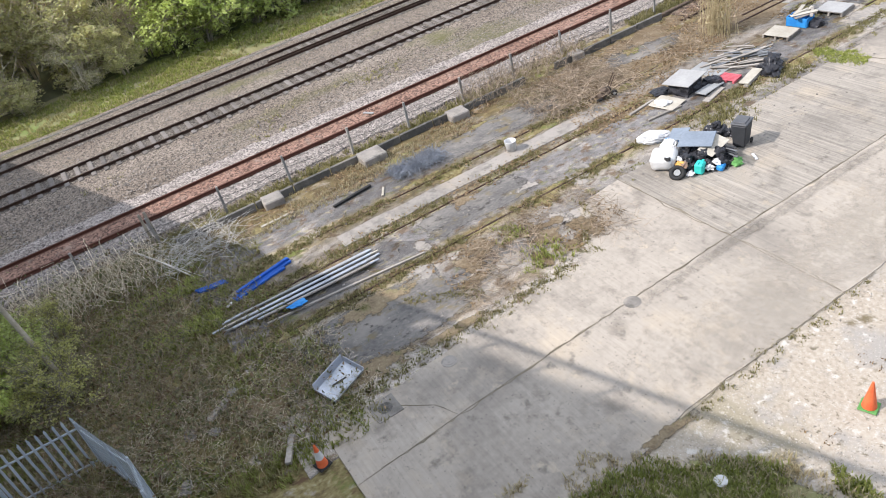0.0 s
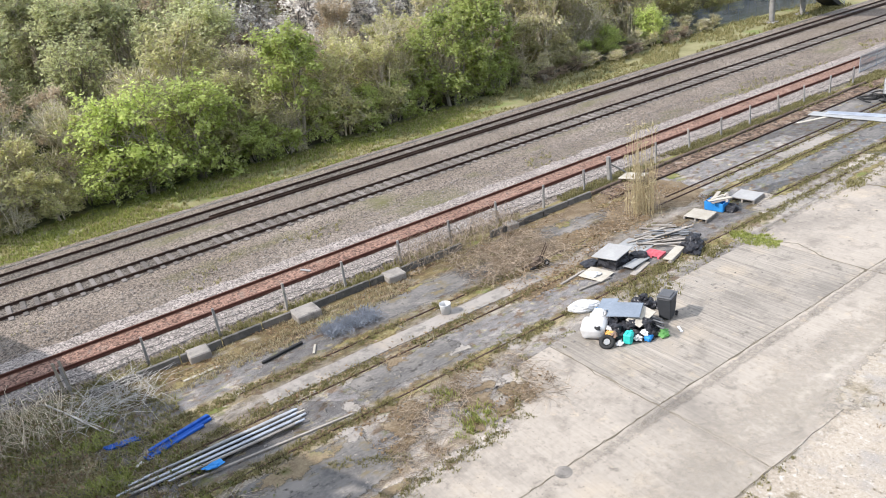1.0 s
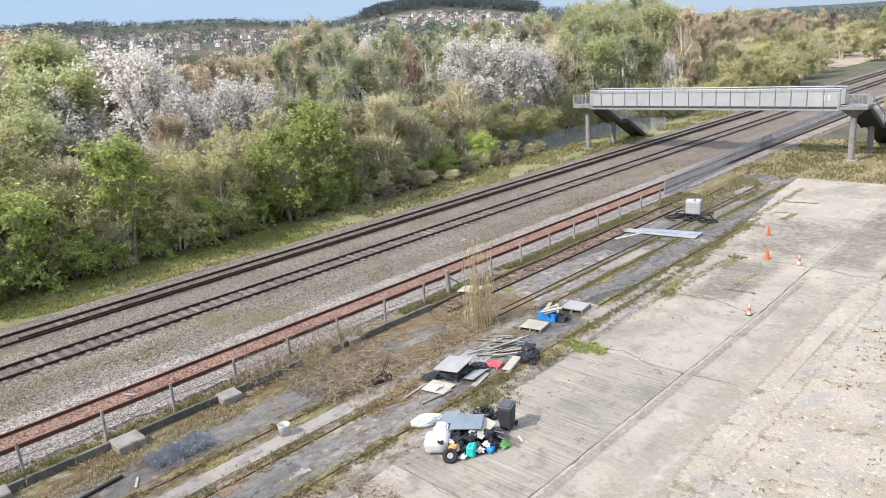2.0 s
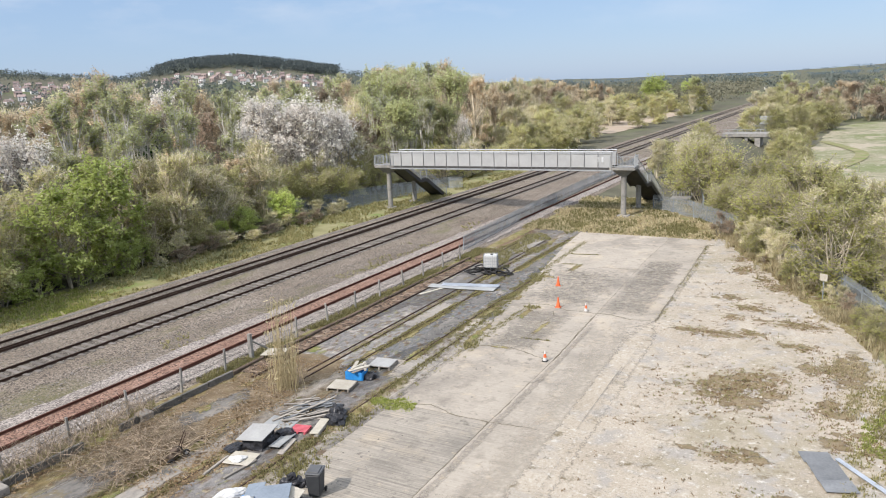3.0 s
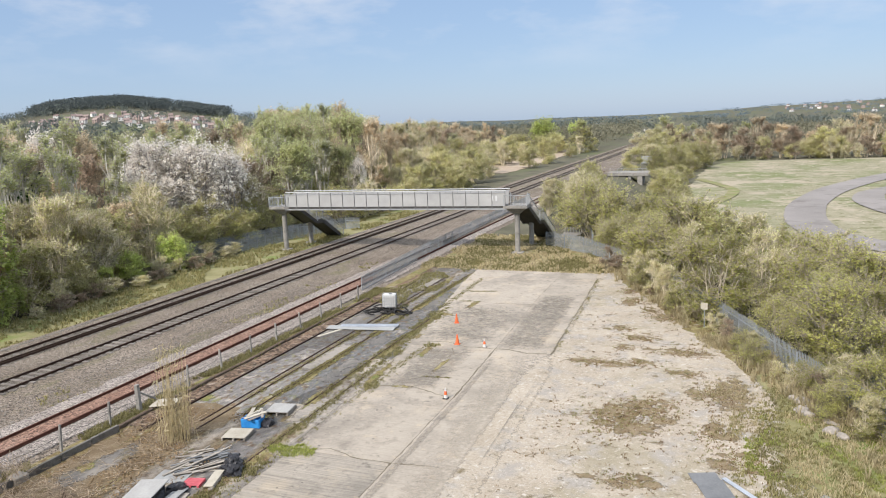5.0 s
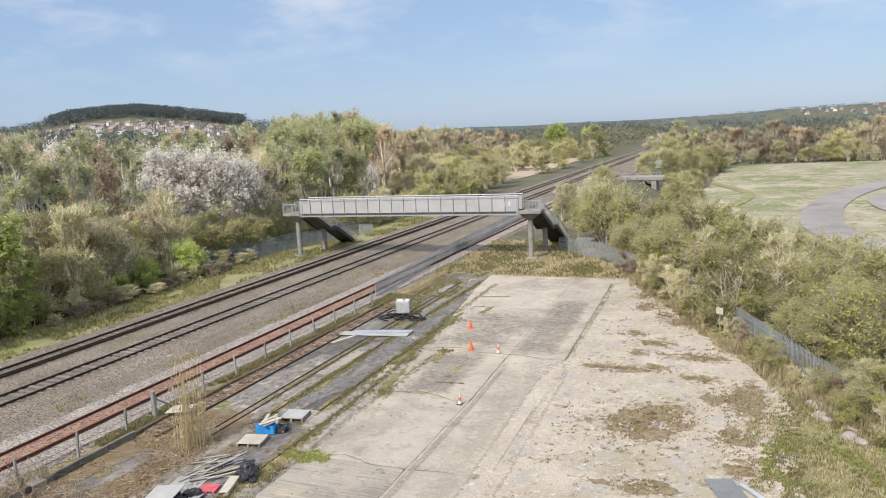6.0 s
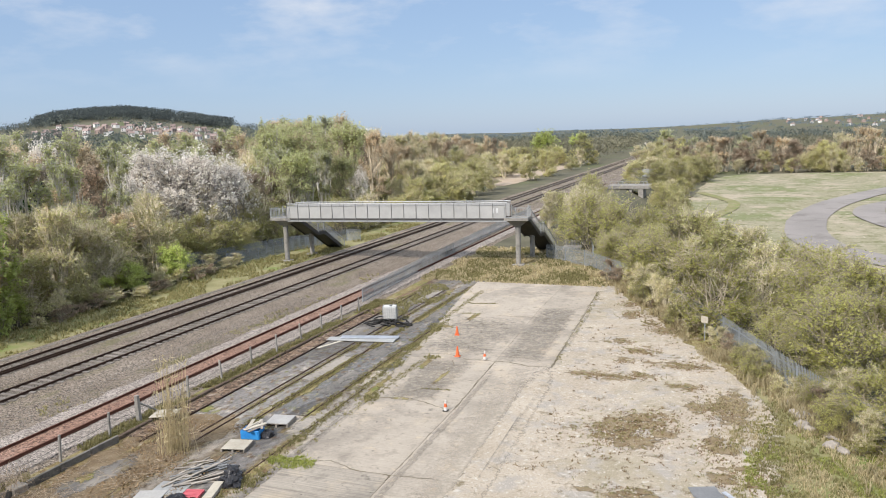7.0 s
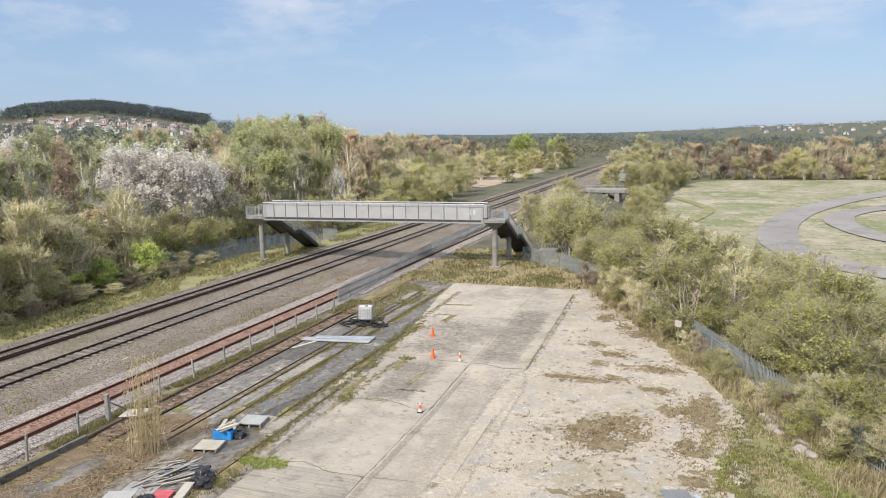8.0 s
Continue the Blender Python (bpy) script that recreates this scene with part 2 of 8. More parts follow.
M = {}
TAR, MOSS, STRAW, CONC, DIRT, RUST = (0.145, 0.136, 0.128), (0.15, 0.115, 0.055), (0.215, 0.178, 0.108), (0.29, 0.26, 0.222), (0.17, 0.135, 0.095), (0.125, 0.078, 0.05)
M["old_yard_south"] = banded("old_yard_south", -29.2, -15.8, [(-29.2, MOSS), (-27.5, MOSS), (-26.9, TAR), (-25.5, TAR), (-25.1, STRAW), (-24.5, MOSS), (-23.9, CONC), (-23.2, DIRT), (-22.8, STRAW), (-22.3, TAR), (-20.8, TAR), (-20.4, MOSS), (-20.0, STRAW), (-19.5, CONC), (-18.4, TAR), (-17.4, CONC), (-16.8, DIRT), (-16.4, CONC)])
M["old_yard_north"] = banded("old_yard_north", -29.4, -15.8, [(-29.4, DIRT), (-28.9, RUST), (-28.1, DIRT), (-27.7, TAR), (-25.6, TAR), (-25.25, DIRT), (-24.9, (0.19, 0.18, 0.165)), (-24.0, TAR), (-23.8, MOSS), (-23.5, (0.105, 0.104, 0.103)), (-21.7, (0.12, 0.118, 0.115)), (-21.4, MOSS), (-20.9, CONC), (-18.0, CONC)])
M["earth"] = surface("earth", [(0.3, (0.064, 0.061, 0.041)), (0.5, (0.10, 0.094, 0.062)), (0.7, (0.143, 0.133, 0.093))], 0.25, 6, 0.4, 0.95, bump=0.5, bump_dist=0.05, patch=((0.10, 0.115, 0.05), 0.012, 0.5, 0.6))
M["meadow"] = surface("meadow", [(0.3, (0.17, 0.16, 0.09)), (0.5, (0.255, 0.235, 0.155)), (0.7, (0.335, 0.305, 0.225))], 0.3, 2.0, 0.5, 0.95, bump=0.6, bump_dist=0.12, patch=[((0.155, 0.175, 0.075), 0.045, 0.47, 0.60), ((0.34, 0.295, 0.22), 0.08, 0.52, 0.60), ((0.14, 0.145, 0.065), 0.35, 0.55, 0.64), ((0.37, 0.335, 0.26), 0.6, 0.57, 0.65), ((0.12, 0.115, 0.06), 1.6, 0.60, 0.68)])
M["dry_scrub"] = surface("dry_scrub", [(0.3, (0.25, 0.19, 0.14)), (0.5, (0.36, 0.29, 0.22)), (0.7, (0.44, 0.37, 0.28))], 0.15, 2, 0.4, 0.95, bump=0.6, bump_dist=0.1)
M["verge"] = surface("verge", [(0.3, (0.15, 0.145, 0.065)), (0.5, (0.21, 0.195, 0.095)), (0.7, (0.29, 0.265, 0.155))], 0.5, 9, 0.4, 0.95, bump=0.6, bump_dist=0.05, patch=((0.15, 0.19, 0.055), 0.3, 0.50, 0.66))
M["ballast"] = surface("ballast", [(0.3, (0.117, 0.0927, 0.0711)), (0.5, (0.178, 0.147, 0.117)), (0.7, (0.234, 0.2, 0.162))], 0.35, 14, 0.45, 0.95, bump=0.9, bump_dist=0.04, stretch=(1, 0.5, 1), cells=0.07, patch=((0.129, 0.122, 0.053), 0.25, 0.56, 0.72))
M["oily_ballast"] = surface("oily_ballast", [(0.3, (0.062, 0.052, 0.043)), (0.5, (0.105, 0.09, 0.074)), (0.7, (0.165, 0.142, 0.118))], 0.5, 14, 0.45, 0.95, bump=0.9, bump_dist=0.04, stretch=(1, 0.4, 1), cells=0.08)
M["clean_ballast"] = surface("clean_ballast", [(0.3, (0.185, 0.160, 0.140)), (0.6, (0.285, 0.250, 0.222))], 0.6, 14, 0.5, 0.95, bump=0.9, bump_dist=0.04, cells=0.07)
M["rust_bed"] = surface("rust_bed", [(0.3, (0.135, 0.078, 0.057)), (0.5, (0.195, 0.117, 0.086)), (0.7, (0.26, 0.168, 0.128))], 0.8, 12, 0.5, 0.95, bump=0.8, bump_dist=0.03, cells=0.08, patch=((0.26, 0.2, 0.16), 1.2, 0.58, 0.72))
M["rail_rust"] = surface("rail_rust", [(0.3, (0.035, 0.022, 0.016)), (0.7, (0.085, 0.05, 0.035))], 2, 20, 0.5, 0.7, 0.3)
M["rail_red"] = surface("rail_red", [(0.3, (0.07, 0.03, 0.02)), (0.7, (0.14, 0.06, 0.04))], 2, 20, 0.5, 0.8, 0.1)
M["sleeper"] = surface("sleeper", [(0.3, (0.10, 0.087, 0.074)), (0.7, (0.215, 0.194, 0.174))], 2, 14, 0.4, 0.9, each=0.25)
M["yard"] = concrete("yard", (0.345, 0.305, 0.252), (0.25, 0.22, 0.182), 0.07)
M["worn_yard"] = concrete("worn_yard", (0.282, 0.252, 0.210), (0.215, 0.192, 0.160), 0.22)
M["old_concrete"] = concrete("old_concrete", (0.289, 0.262, 0.228), (0.152, 0.141, 0.122))
M["cast"] = concrete("cast", (0.274, 0.262, 0.239), (0.175, 0.167, 0.152))
M["dark_cast"] = concrete("dark_cast", (0.15, 0.14, 0.125), (0.06, 0.058, 0.05))
M["tarmac"] = surface("tarmac", [(0.3, (0.075, 0.071, 0.066)), (0.5, (0.132, 0.124, 0.114)), (0.7, (0.205, 0.188, 0.168))], 0.8, 11, 0.45, 0.92, bump=0.4, stretch=(1, 0.6, 1), patch=[((0.225, 0.205, 0.178), 0.6, 0.52, 0.68), ((0.155, 0.125, 0.07), 1.4, 0.57, 0.67), ((0.06, 0.055, 0.048), 2.8, 0.57, 0.66), ((0.26, 0.235, 0.20), 5.0, 0.60, 0.68)])
M["moss"] = surface("moss", [(0.3, (0.075, 0.052, 0.028)), (0.43, (0.15, 0.115, 0.052)), (0.55, (0.225, 0.19, 0.085)), (0.68, (0.32, 0.285, 0.18))], 1.6, 13, 0.55, 0.95, bump=1.0, bump_dist=0.05, stretch=(1, 0.6, 1), patch=[((0.13, 0.145, 0.04), 1.3, 0.54, 0.64), ((0.11, 0.068, 0.038), 2.2, 0.55, 0.65), ((0.30, 0.27, 0.225), 1.8, 0.60, 0.68)])
M["litter"] = surface("litter", [(0.3, (0.085, 0.055, 0.032)), (0.5, (0.155, 0.115, 0.068)), (0.7, (0.26, 0.21, 0.145))], 0.9, 12, 0.5, 0.95, bump=0.9, bump_dist=0.06)
M["grit"] = surface("grit", [(0.3, (0.255, 0.213, 0.160)), (0.5, (0.365, 0.315, 0.248)), (0.7, (0.45, 0.40, 0.33))], 0.3, 9, 0.55, 0.95, bump=0.9, bump_dist=0.03,
                    patch=[((0.27, 0.235, 0.165), 0.22, 0.52, 0.66), ((0.30, 0.275, 0.24), 0.6, 0.50, 0.62), ((0.155, 0.125, 0.075), 0.9, 0.58, 0.68), ((0.50, 0.465, 0.41), 3.0, 0.57, 0.68), ((0.15, 0.125, 0.085), 4.5, 0.60, 0.68), ((0.50, 0.465, 0.41), 26.0, 0.58, 0.66), ((0.14, 0.12, 0.09), 17.0, 0.61, 0.67)])
M["dust"] = surface("dust", [(0.3, (0.335, 0.295, 0.238)), (0.5, (0.40, 0.355, 0.29)), (0.7, (0.46, 0.41, 0.345))], 0.4, 7, 0.45, 0.95, bump=0.4)
M["joint_dirt"] = surface("joint_dirt", [(0.3, (0.12, 0.10, 0.072)), (0.7, (0.24, 0.21, 0.16))], 1.2, 9, 0.5, 0.95, bump=0.3)
M["rust_litter"] = surface("rust_litter", [(0.3, (0.06, 0.04, 0.028)), (0.5, (0.13, 0.088, 0.06)), (0.7, (0.25, 0.205, 0.16))], 1.6, 9, 0.5, 0.95, bump=1.0, bump_dist=0.06, cells=0.16)
M["weed_mat"] = surface("weed_mat", [(0.3, (0.11, 0.08, 0.05)), (0.45, (0.18, 0.138, 0.085)), (0.6, (0.245, 0.195, 0.12)), (0.75, (0.36, 0.30, 0.22))], 1.6, 14, 0.5, 0.95, bump=0.9, bump_dist=0.04, patch=((0.14, 0.135, 0.06), 1.4, 0.57, 0.7))
M["track_road"] = surface("track_road", [(0.3, (0.20, 0.185, 0.172)), (0.7, (0.285, 0.262, 0.245))], 0.1, 3, 0.3, 0.95, patch=((0.17, 0.155, 0.14), 0.15, 0.52, 0.66))
M["steel"] = surface("steel", [(0.3, (0.274, 0.285, 0.289)), (0.7, (0.395, 0.407, 0.410))], 1.2, 9, 0.3, 0.5, 0.25, bump=0.05, each=0.08)
M["bridge_paint"] = surface("bridge_paint", [(0.3, (0.33, 0.33, 0.322)), (0.7, (0.405, 0.405, 0.395))], 1.0, 6, 0.3, 0.55, bump=0.03, each=0.05)
M["rail_white"] = surface("rail_white", [(0.3, (0.456, 0.464, 0.464)), (0.7, (0.562, 0.570, 0.570))], 1.0, 6, 0.3, 0.5, bump=0.03)
M["post_grey"] = surface("post_grey", [(0.3, (0.16, 0.16, 0.158)), (0.7, (0.22, 0.22, 0.216))], 1.0, 6, 0.3, 0.55, bump=0.03)
M["dark_steel"] = surface("dark_steel", [(0.3, (0.04, 0.039, 0.038)), (0.7, (0.078, 0.075, 0.072))], 1.0, 6, 0.3, 0.6, bump=0.05)
M["galv"] = surface("galv", [(0.3, (0.205, 0.226, 0.24)), (0.7, (0.305, 0.328, 0.34))], 1.0, 8, 0.3, 0.6, 0.1, bump=0.05, each=0.1)
M["bark"] = surface("bark", [(0.3, (0.216, 0.186, 0.138)), (0.7, (0.456, 0.402, 0.312))], 2, 10, 0.4, 0.95, each=0.25, island=0.25)
M["rotten_wood"] = surface("rotten_wood", [(0.3, (0.05, 0.036, 0.026)), (0.7, (0.14, 0.105, 0.08))], 2, 12, 0.5, 0.95, each=0.3)
# galv lightened for the fences in viaduct shade, brightness put into the colour
M["galv_lightened"] = surface("galv_lightened", [(0.3, (0.33, 0.37, 0.40)), (0.7, (0.47, 0.51, 0.54))], 1.0, 8, 0.3, 0.55, 0.1, bump=0.05, each=0.1)
M["grey_bark"] = surface("grey_bark", [(0.3, (0.16, 0.15, 0.14)), (0.7, (0.33, 0.315, 0.295))], 2, 8, 0.4, 0.95, each=0.2, island=0.2)
M["pale_bark"] = surface("pale_bark", [(0.3, (0.38, 0.35, 0.30)), (0.7, (0.62, 0.59, 0.53))], 2, 6, 0.4, 0.9, each=0.15, island=0.25)
M["twig"] = surface("twig", [(0.3, (0.371, 0.314, 0.23)), (0.7, (0.678, 0.595, 0.448))], 2, 6, 0.4, 0.95, each=0.2, island=0.35)


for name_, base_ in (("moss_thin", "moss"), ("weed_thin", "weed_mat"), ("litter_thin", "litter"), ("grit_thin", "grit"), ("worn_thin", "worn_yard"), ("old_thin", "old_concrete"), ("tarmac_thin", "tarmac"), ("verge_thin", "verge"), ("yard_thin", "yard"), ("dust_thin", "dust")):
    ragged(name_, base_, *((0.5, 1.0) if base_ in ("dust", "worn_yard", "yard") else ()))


# ---- mesh tools ----
def mesh_ob(name, verts, faces, mats, parent=None, label="", idx=None, smooth=False):
    me = bpy.data.meshes.new(name)
    me.from_pydata([tuple(map(float, v)) for v in verts], [], [tuple(map(int, f)) for f in faces])
    for m in (mats if isinstance(mats, (list, tuple)) else [mats]):
        me.materials.append(m)
    if idx is not None:
        me.polygons.foreach_set("material_index", np.asarray(idx, dtype=np.int32))
    if smooth:
        me.polygons.foreach_set("use_smooth", [True] * len(me.polygons))
    me.update()
    ob = new(name, me)
    ob.parent = parent
    if label:
        ob["label"] = label
    return ob


def part(name, bm, material, parent=None, label="", smooth=False):
    me = bpy.data.meshes.new(name)
    bm.to_mesh(me)
    bm.free()
    me.materials.append(material)
    if smooth:
        me.polygons.foreach_set("use_smooth", [True] * len(me.polygons))
    ob = new(name, me)
    ob.parent = parent
    if label:
        ob["label"] = label
    return ob


def thing(name, m, label, category, group="", kind=""):
    ob = new(name)
    ob.empty_display_size = 0.2
    ob.matrix_basis = m
    return tagged(ob, label, category, group, kind)


def add_box(bm, c, s, rz=0.0, bevel=0.0, tilt=None):
    """A box with centre c and sizes s, turned by rz degrees, its edges worn round by bevel."""
    g = bmesh.ops.create_cube(bm, size=1.0, matrix=pose(*c, *(tilt or (0, 0)), rz) @ Matrix.Diagonal((*s, 1)))
    if bevel:
        edges = {e for v in g["verts"] for e in v.link_edges}
        bmesh.ops.bevel(bm, geom=list(edges), offset=bevel, segments=1, affect="EDGES", profile=0.5)
    return bm


def add_rod(bm, a, b, r0, r1=None, n=8):
    a, b = Vector(a), Vector(b)
    d = b - a
    m = Matrix.Translation((a + b) / 2) @ d.to_track_quat("Z", "Y").to_matrix().to_4x4()
    bmesh.ops.create_cone(bm, cap_ends=True, segments=n, radius1=r0, radius2=r0 if r1 is None else r1, depth=d.length, matrix=m)
    return bm


def tubes(p0, p1, r0, r1, n=3):
    """Many tapered rods at once: verts and faces."""
    p0, p1 = np.asarray(p0, float), np.asarray(p1, float)
    k = len(p0)
    d = p1 - p0
    d /= np.linalg.norm(d, axis=1, keepdims=True) + 1e-9
    ref = np.where(np.abs(d[:, 2:3]) < 0.9, np.array([[0, 0, 1.0]]), np.array([[1.0, 0, 0]]))
    u = np.cross(d, ref)
    u /= np.linalg.norm(u, axis=1, keepdims=True)
    w = np.cross(d, u)
    a = np.arange(n) * 2 * np.pi / n
    ring = u[:, None] * np.cos(a)[None, :, None] + w[:, None] * np.sin(a)[None, :, None]
    r0, r1 = np.broadcast_to(r0, (k,)), np.broadcast_to(r1, (k,))
    v = np.concatenate([p0[:, None] + ring * r0[:, None, None], p1[:, None] + ring * r1[:, None, None]], 1).reshape(-1, 3)
    base = (np.arange(k) * 2 * n)[:, None]
    f = np.concatenate([base + np.array([i, (i + 1) % n, n + (i + 1) % n, n + i]) for i in range(n)])
    return v, f


def leaves(centres, size, rng, flat=0.0, long=1.5, out=None):
    """Diamond blades at the centres, facing all ways, or mostly outwards."""
    k = len(centres)
    nrm = rng.normal(size=(k, 3))
    if out is not None:
        nrm = 0.55 * nrm + out
    nrm[:, 2] += flat
    nrm /= np.linalg.norm(nrm, axis=1, keepdims=True)
    u = np.cross(nrm, rng.normal(size=(k, 3)))
    u /= np.linalg.norm(u, axis=1, keepdims=True)
    w = np.cross(nrm, u)
    s = (size * rng.uniform(0.6, 1.4, k))[:, None]
    c = np.asarray(centres)
    v = np.stack([c - u * s * long * 0.5 - w * s * 0.45, c + u * s * long * 0.6 + nrm * s * 0.15, c - u * s * long * 0.3 + w * s * 0.55], 1).reshape(-1, 3)
    return v, np.arange(3 * k).reshape(-1, 3)


def joined(pieces):
    vs, fs, off = [], [], 0
    for v, f in pieces:
        vs.append(np.asarray(v))
        fs += [tuple(q) for q in (np.asarray(f) + off)]
        off += len(v)
    return np.concatenate(vs), fs


def wob(x, y=0.0, s=1.0):
    return noise.noise(Vector((x * s, y * s, 0.37)))


def strip(name, label, x0, x1, y0, y1, z, mat, jag=0.12, step=0.4, category="ground", kind="structure", skip=None, thick=0.12, rough_top=0.0):
    """A long sheet of ground with ragged sides; x0 and x1 are numbers or functions of y."""
    f0 = x0 if callable(x0) else (lambda y: x0)
    f1 = x1 if callable(x1) else (lambda y: x1)
    ys = np.arange(y0, y1 + step / 2, step)
    seed = (sum(map(ord, name)) % 97) * 3.1 + y0
    cols = 6
    v, f = [], []
    for j, y in enumerate(ys):
        a = f0(y) + jag * (wob(y, seed, 1.3) + 0.5 * wob(y, seed + 9, 4.1))
        b = f1(y) + jag * (wob(y, seed + 31, 1.3) + 0.5 * wob(y, seed + 44, 4.1))
        for i in range(cols + 1):
            x = a if i == 0 else b if i == cols else a + 0.05 + (b - a - 0.1) * (i - 1) / (cols - 2)
            e = 0.0 if 0 < i < cols else -thick
            v.append((x, y + (jag * 0.8 * wob(x, seed, 1.7) if j in (0, len(ys) - 1) else 0), z + e + rough_top * wob(x, y, 1.9)))
    w = cols + 1
    for j in range(len(ys) - 1):
        for i in range(cols):
            f.append((j * w + i, j * w + i + 1, (j + 1) * w + i + 1, (j + 1) * w + i))
    return tagged(mesh_ob(name, v, f, mat), label, category, "", kind)


# ---- the lie of the land ----
def smooth01(t):
    t = np.clip(t, 0, 1)
    return t * t * (3 - 2 * t)


def fence_x(y):
    """The eastern boundary of the yard."""
    return np.where(y < 74, -9.8 + (74 - y) * 0.447, np.maximum(-9.8 - (y - 74) * 0.42, -27.0))


def land(x, y):
    x, y = np.asarray(x, float), np.asarray(y, float)
    r, az = np.hypot(x, y), np.degrees(np.arctan2(x, y))
    z = -0.10 - 3.2 * smooth01((x - fence_x(y) - 2) / np.where(y > 130, 7.0, 22.0)) * smooth01((y - 20) / 30)
    z = z + smooth01((r - 420) / 480) * (3 + 1.5 * np.sin(az * 0.5))
    hill = np.interp(az, [-110, -80, -68, -56.6, -52, -50, -48, -44, -41, -37, -33, -27], [0.0, 0.95, 1.03, 0.8, 0.66, 0.74, 0.93, 1.06, 0.95, 0.66, 0.24, 0.0])
    z = z + hill * np.interp(r, [400, 600, 950, 1250, 1500], [0, 7, 29, 57, 57])
    ridge = smooth01((az + 7) / 9) * smooth01((60 - az) / 20)
    z = z + ridge * smooth01((r - 1100) / 1500) * np.interp(az, [-8, -4, 0, 4, 8, 14], [14, 19, 17, 21, 28, 34]) + smooth01((r - 1500) / 2000) * 6 * (0.75 + 0.25 * np.sin(az * 0.9))
    return z


rings = np.concatenate([[0.5], np.geomspace(4, 4600, 190)])
spokes = np.radians(np.arange(0, 360, 1.25))
RR, AA = np.meshgrid(rings, spokes, indexing="ij")
gx, gy = RR * np.sin(AA), RR * np.cos(AA)
gv = np.stack([gx, gy, land(gx, gy)], -1).reshape(-1, 3)
ns = len(spokes)
gf = [(i * ns + j, i * ns + (j + 1) % ns, (i + 1) * ns + (j + 1) % ns, (i + 1) * ns + j) for i in range(len(rings) - 1) for j in range(ns)]
gf.append(tuple(range(ns))[::-1])
ground = tagged(mesh_ob("ground", gv, [f[::-1] for f in gf], M["earth"], smooth=True), "brown earth and rough grass reaching to distant hills", "ground", "", "structure")

# ---- the railway ----
bed_v, bed_f, bed_x = [], [], (-49.2, -48.4, -43.0, -42.6, -38.2, -37.4, -35.2, -34.7, -30.6, -29.9)
bed_z = (-0.1, 0.12, 0.16, 0.14, 0.16, 0.02, 0.02, 0.10, 0.10, -0.08)
bys = np.concatenate([np.arange(-45, 140, 1.5), np.arange(140, 900, 12)])
for y in bys:
    for x, z in zip(bed_x, bed_z):
        bed_v.append((x + 0.12 * wob(x, y, 0.8), y, z + 0.025 * wob(x, y, 1.3)))
nb = len(bed_x)
bed_f = [(j * nb + i, j * nb + i + 1, (j + 1) * nb + i + 1, (j + 1) * nb + i) for j in range(len(bys) - 1) for i in range(nb - 1)]
ballast = tagged(mesh_ob("ballast", bed_v, bed_f, M["ballast"]), "grey-brown stone ballast under the railway tracks", "ballast", "", "structure")
strip("track_ballast", "dark oily ballast between the far running rails", -46.75, -44.35, -45, 300, 0.166, M["oily_ballast"], 0.16, category="ballast", thick=0.06)
strip("track_ballast", "dark oily ballast between the near running rails", -41.75, -39.45, -45, 300, 0.166, M["oily_ballast"], 0.16, category="ballast", thick=0.06)
strip("ballast_shoulder", "clean pinkish ballast beside the rusty siding", -35.0, -33.3, -40, 140, 0.135, M["clean_ballast"], 0.3, category="ballast", thick=0.1)
strip("ballast_shoulder", "clean pinkish ballast beside the rusty siding", -31.9, -30.4, -40, 140, 0.135, M["clean_ballast"], 0.2, category="ballast", thick=0.1)
strip("siding_bed", "rust-red ballast between the siding rails", -33.4, -31.9, -40, 64, 0.165, M["rust_bed"], 0.04, category="ballast", thick=0.08)
strip("siding_bed", "dark ballast of the siding beyond the fence start", -33.4, -31.9, 64, 160, 0.165, M["ballast"], 0.04, category="ballast", thick=0.08)


def rail_mesh(length, step=6.0):
    """A flat-bottomed rail: foot, web and head."""
    prof = [(-0.07, 0), (0.07, 0), (0.07, 0.015), (0.012, 0.03), (0.012, 0.11), (0.036, 0.12), (0.036, 0.155), (-0.036, 0.155), (-0.036, 0.12), (-0.012, 0.11), (-0.012, 0.03), (-0.07, 0.015)]
    ys = np.arange(0, length + step, step)
    k = len(prof)
    v = [(x, y, z) for y in ys for x, z in prof]
    f = [(j * k + i, j * k + (i + 1) % k, (j + 1) * k + (i + 1) % k, (j + 1) * k + i) for j in range(len(ys) - 1) for i in range(k)]
    return v, f + [tuple(range(k))[::-1], tuple(range((len(ys) - 1) * k, len(ys) * k))]


def sleeper_mesh():
    bm = bmesh.new()
    add_box(bm, (0, 0, 0), (2.5, 0.25, 0.14), bevel=0.02)
    me = bpy.data.meshes.new("sleeper")
    bm.to_mesh(me)
    bm.free()
    me.materials.append(M["sleeper"])
    return me


SLEEPER = sleeper_mesh()


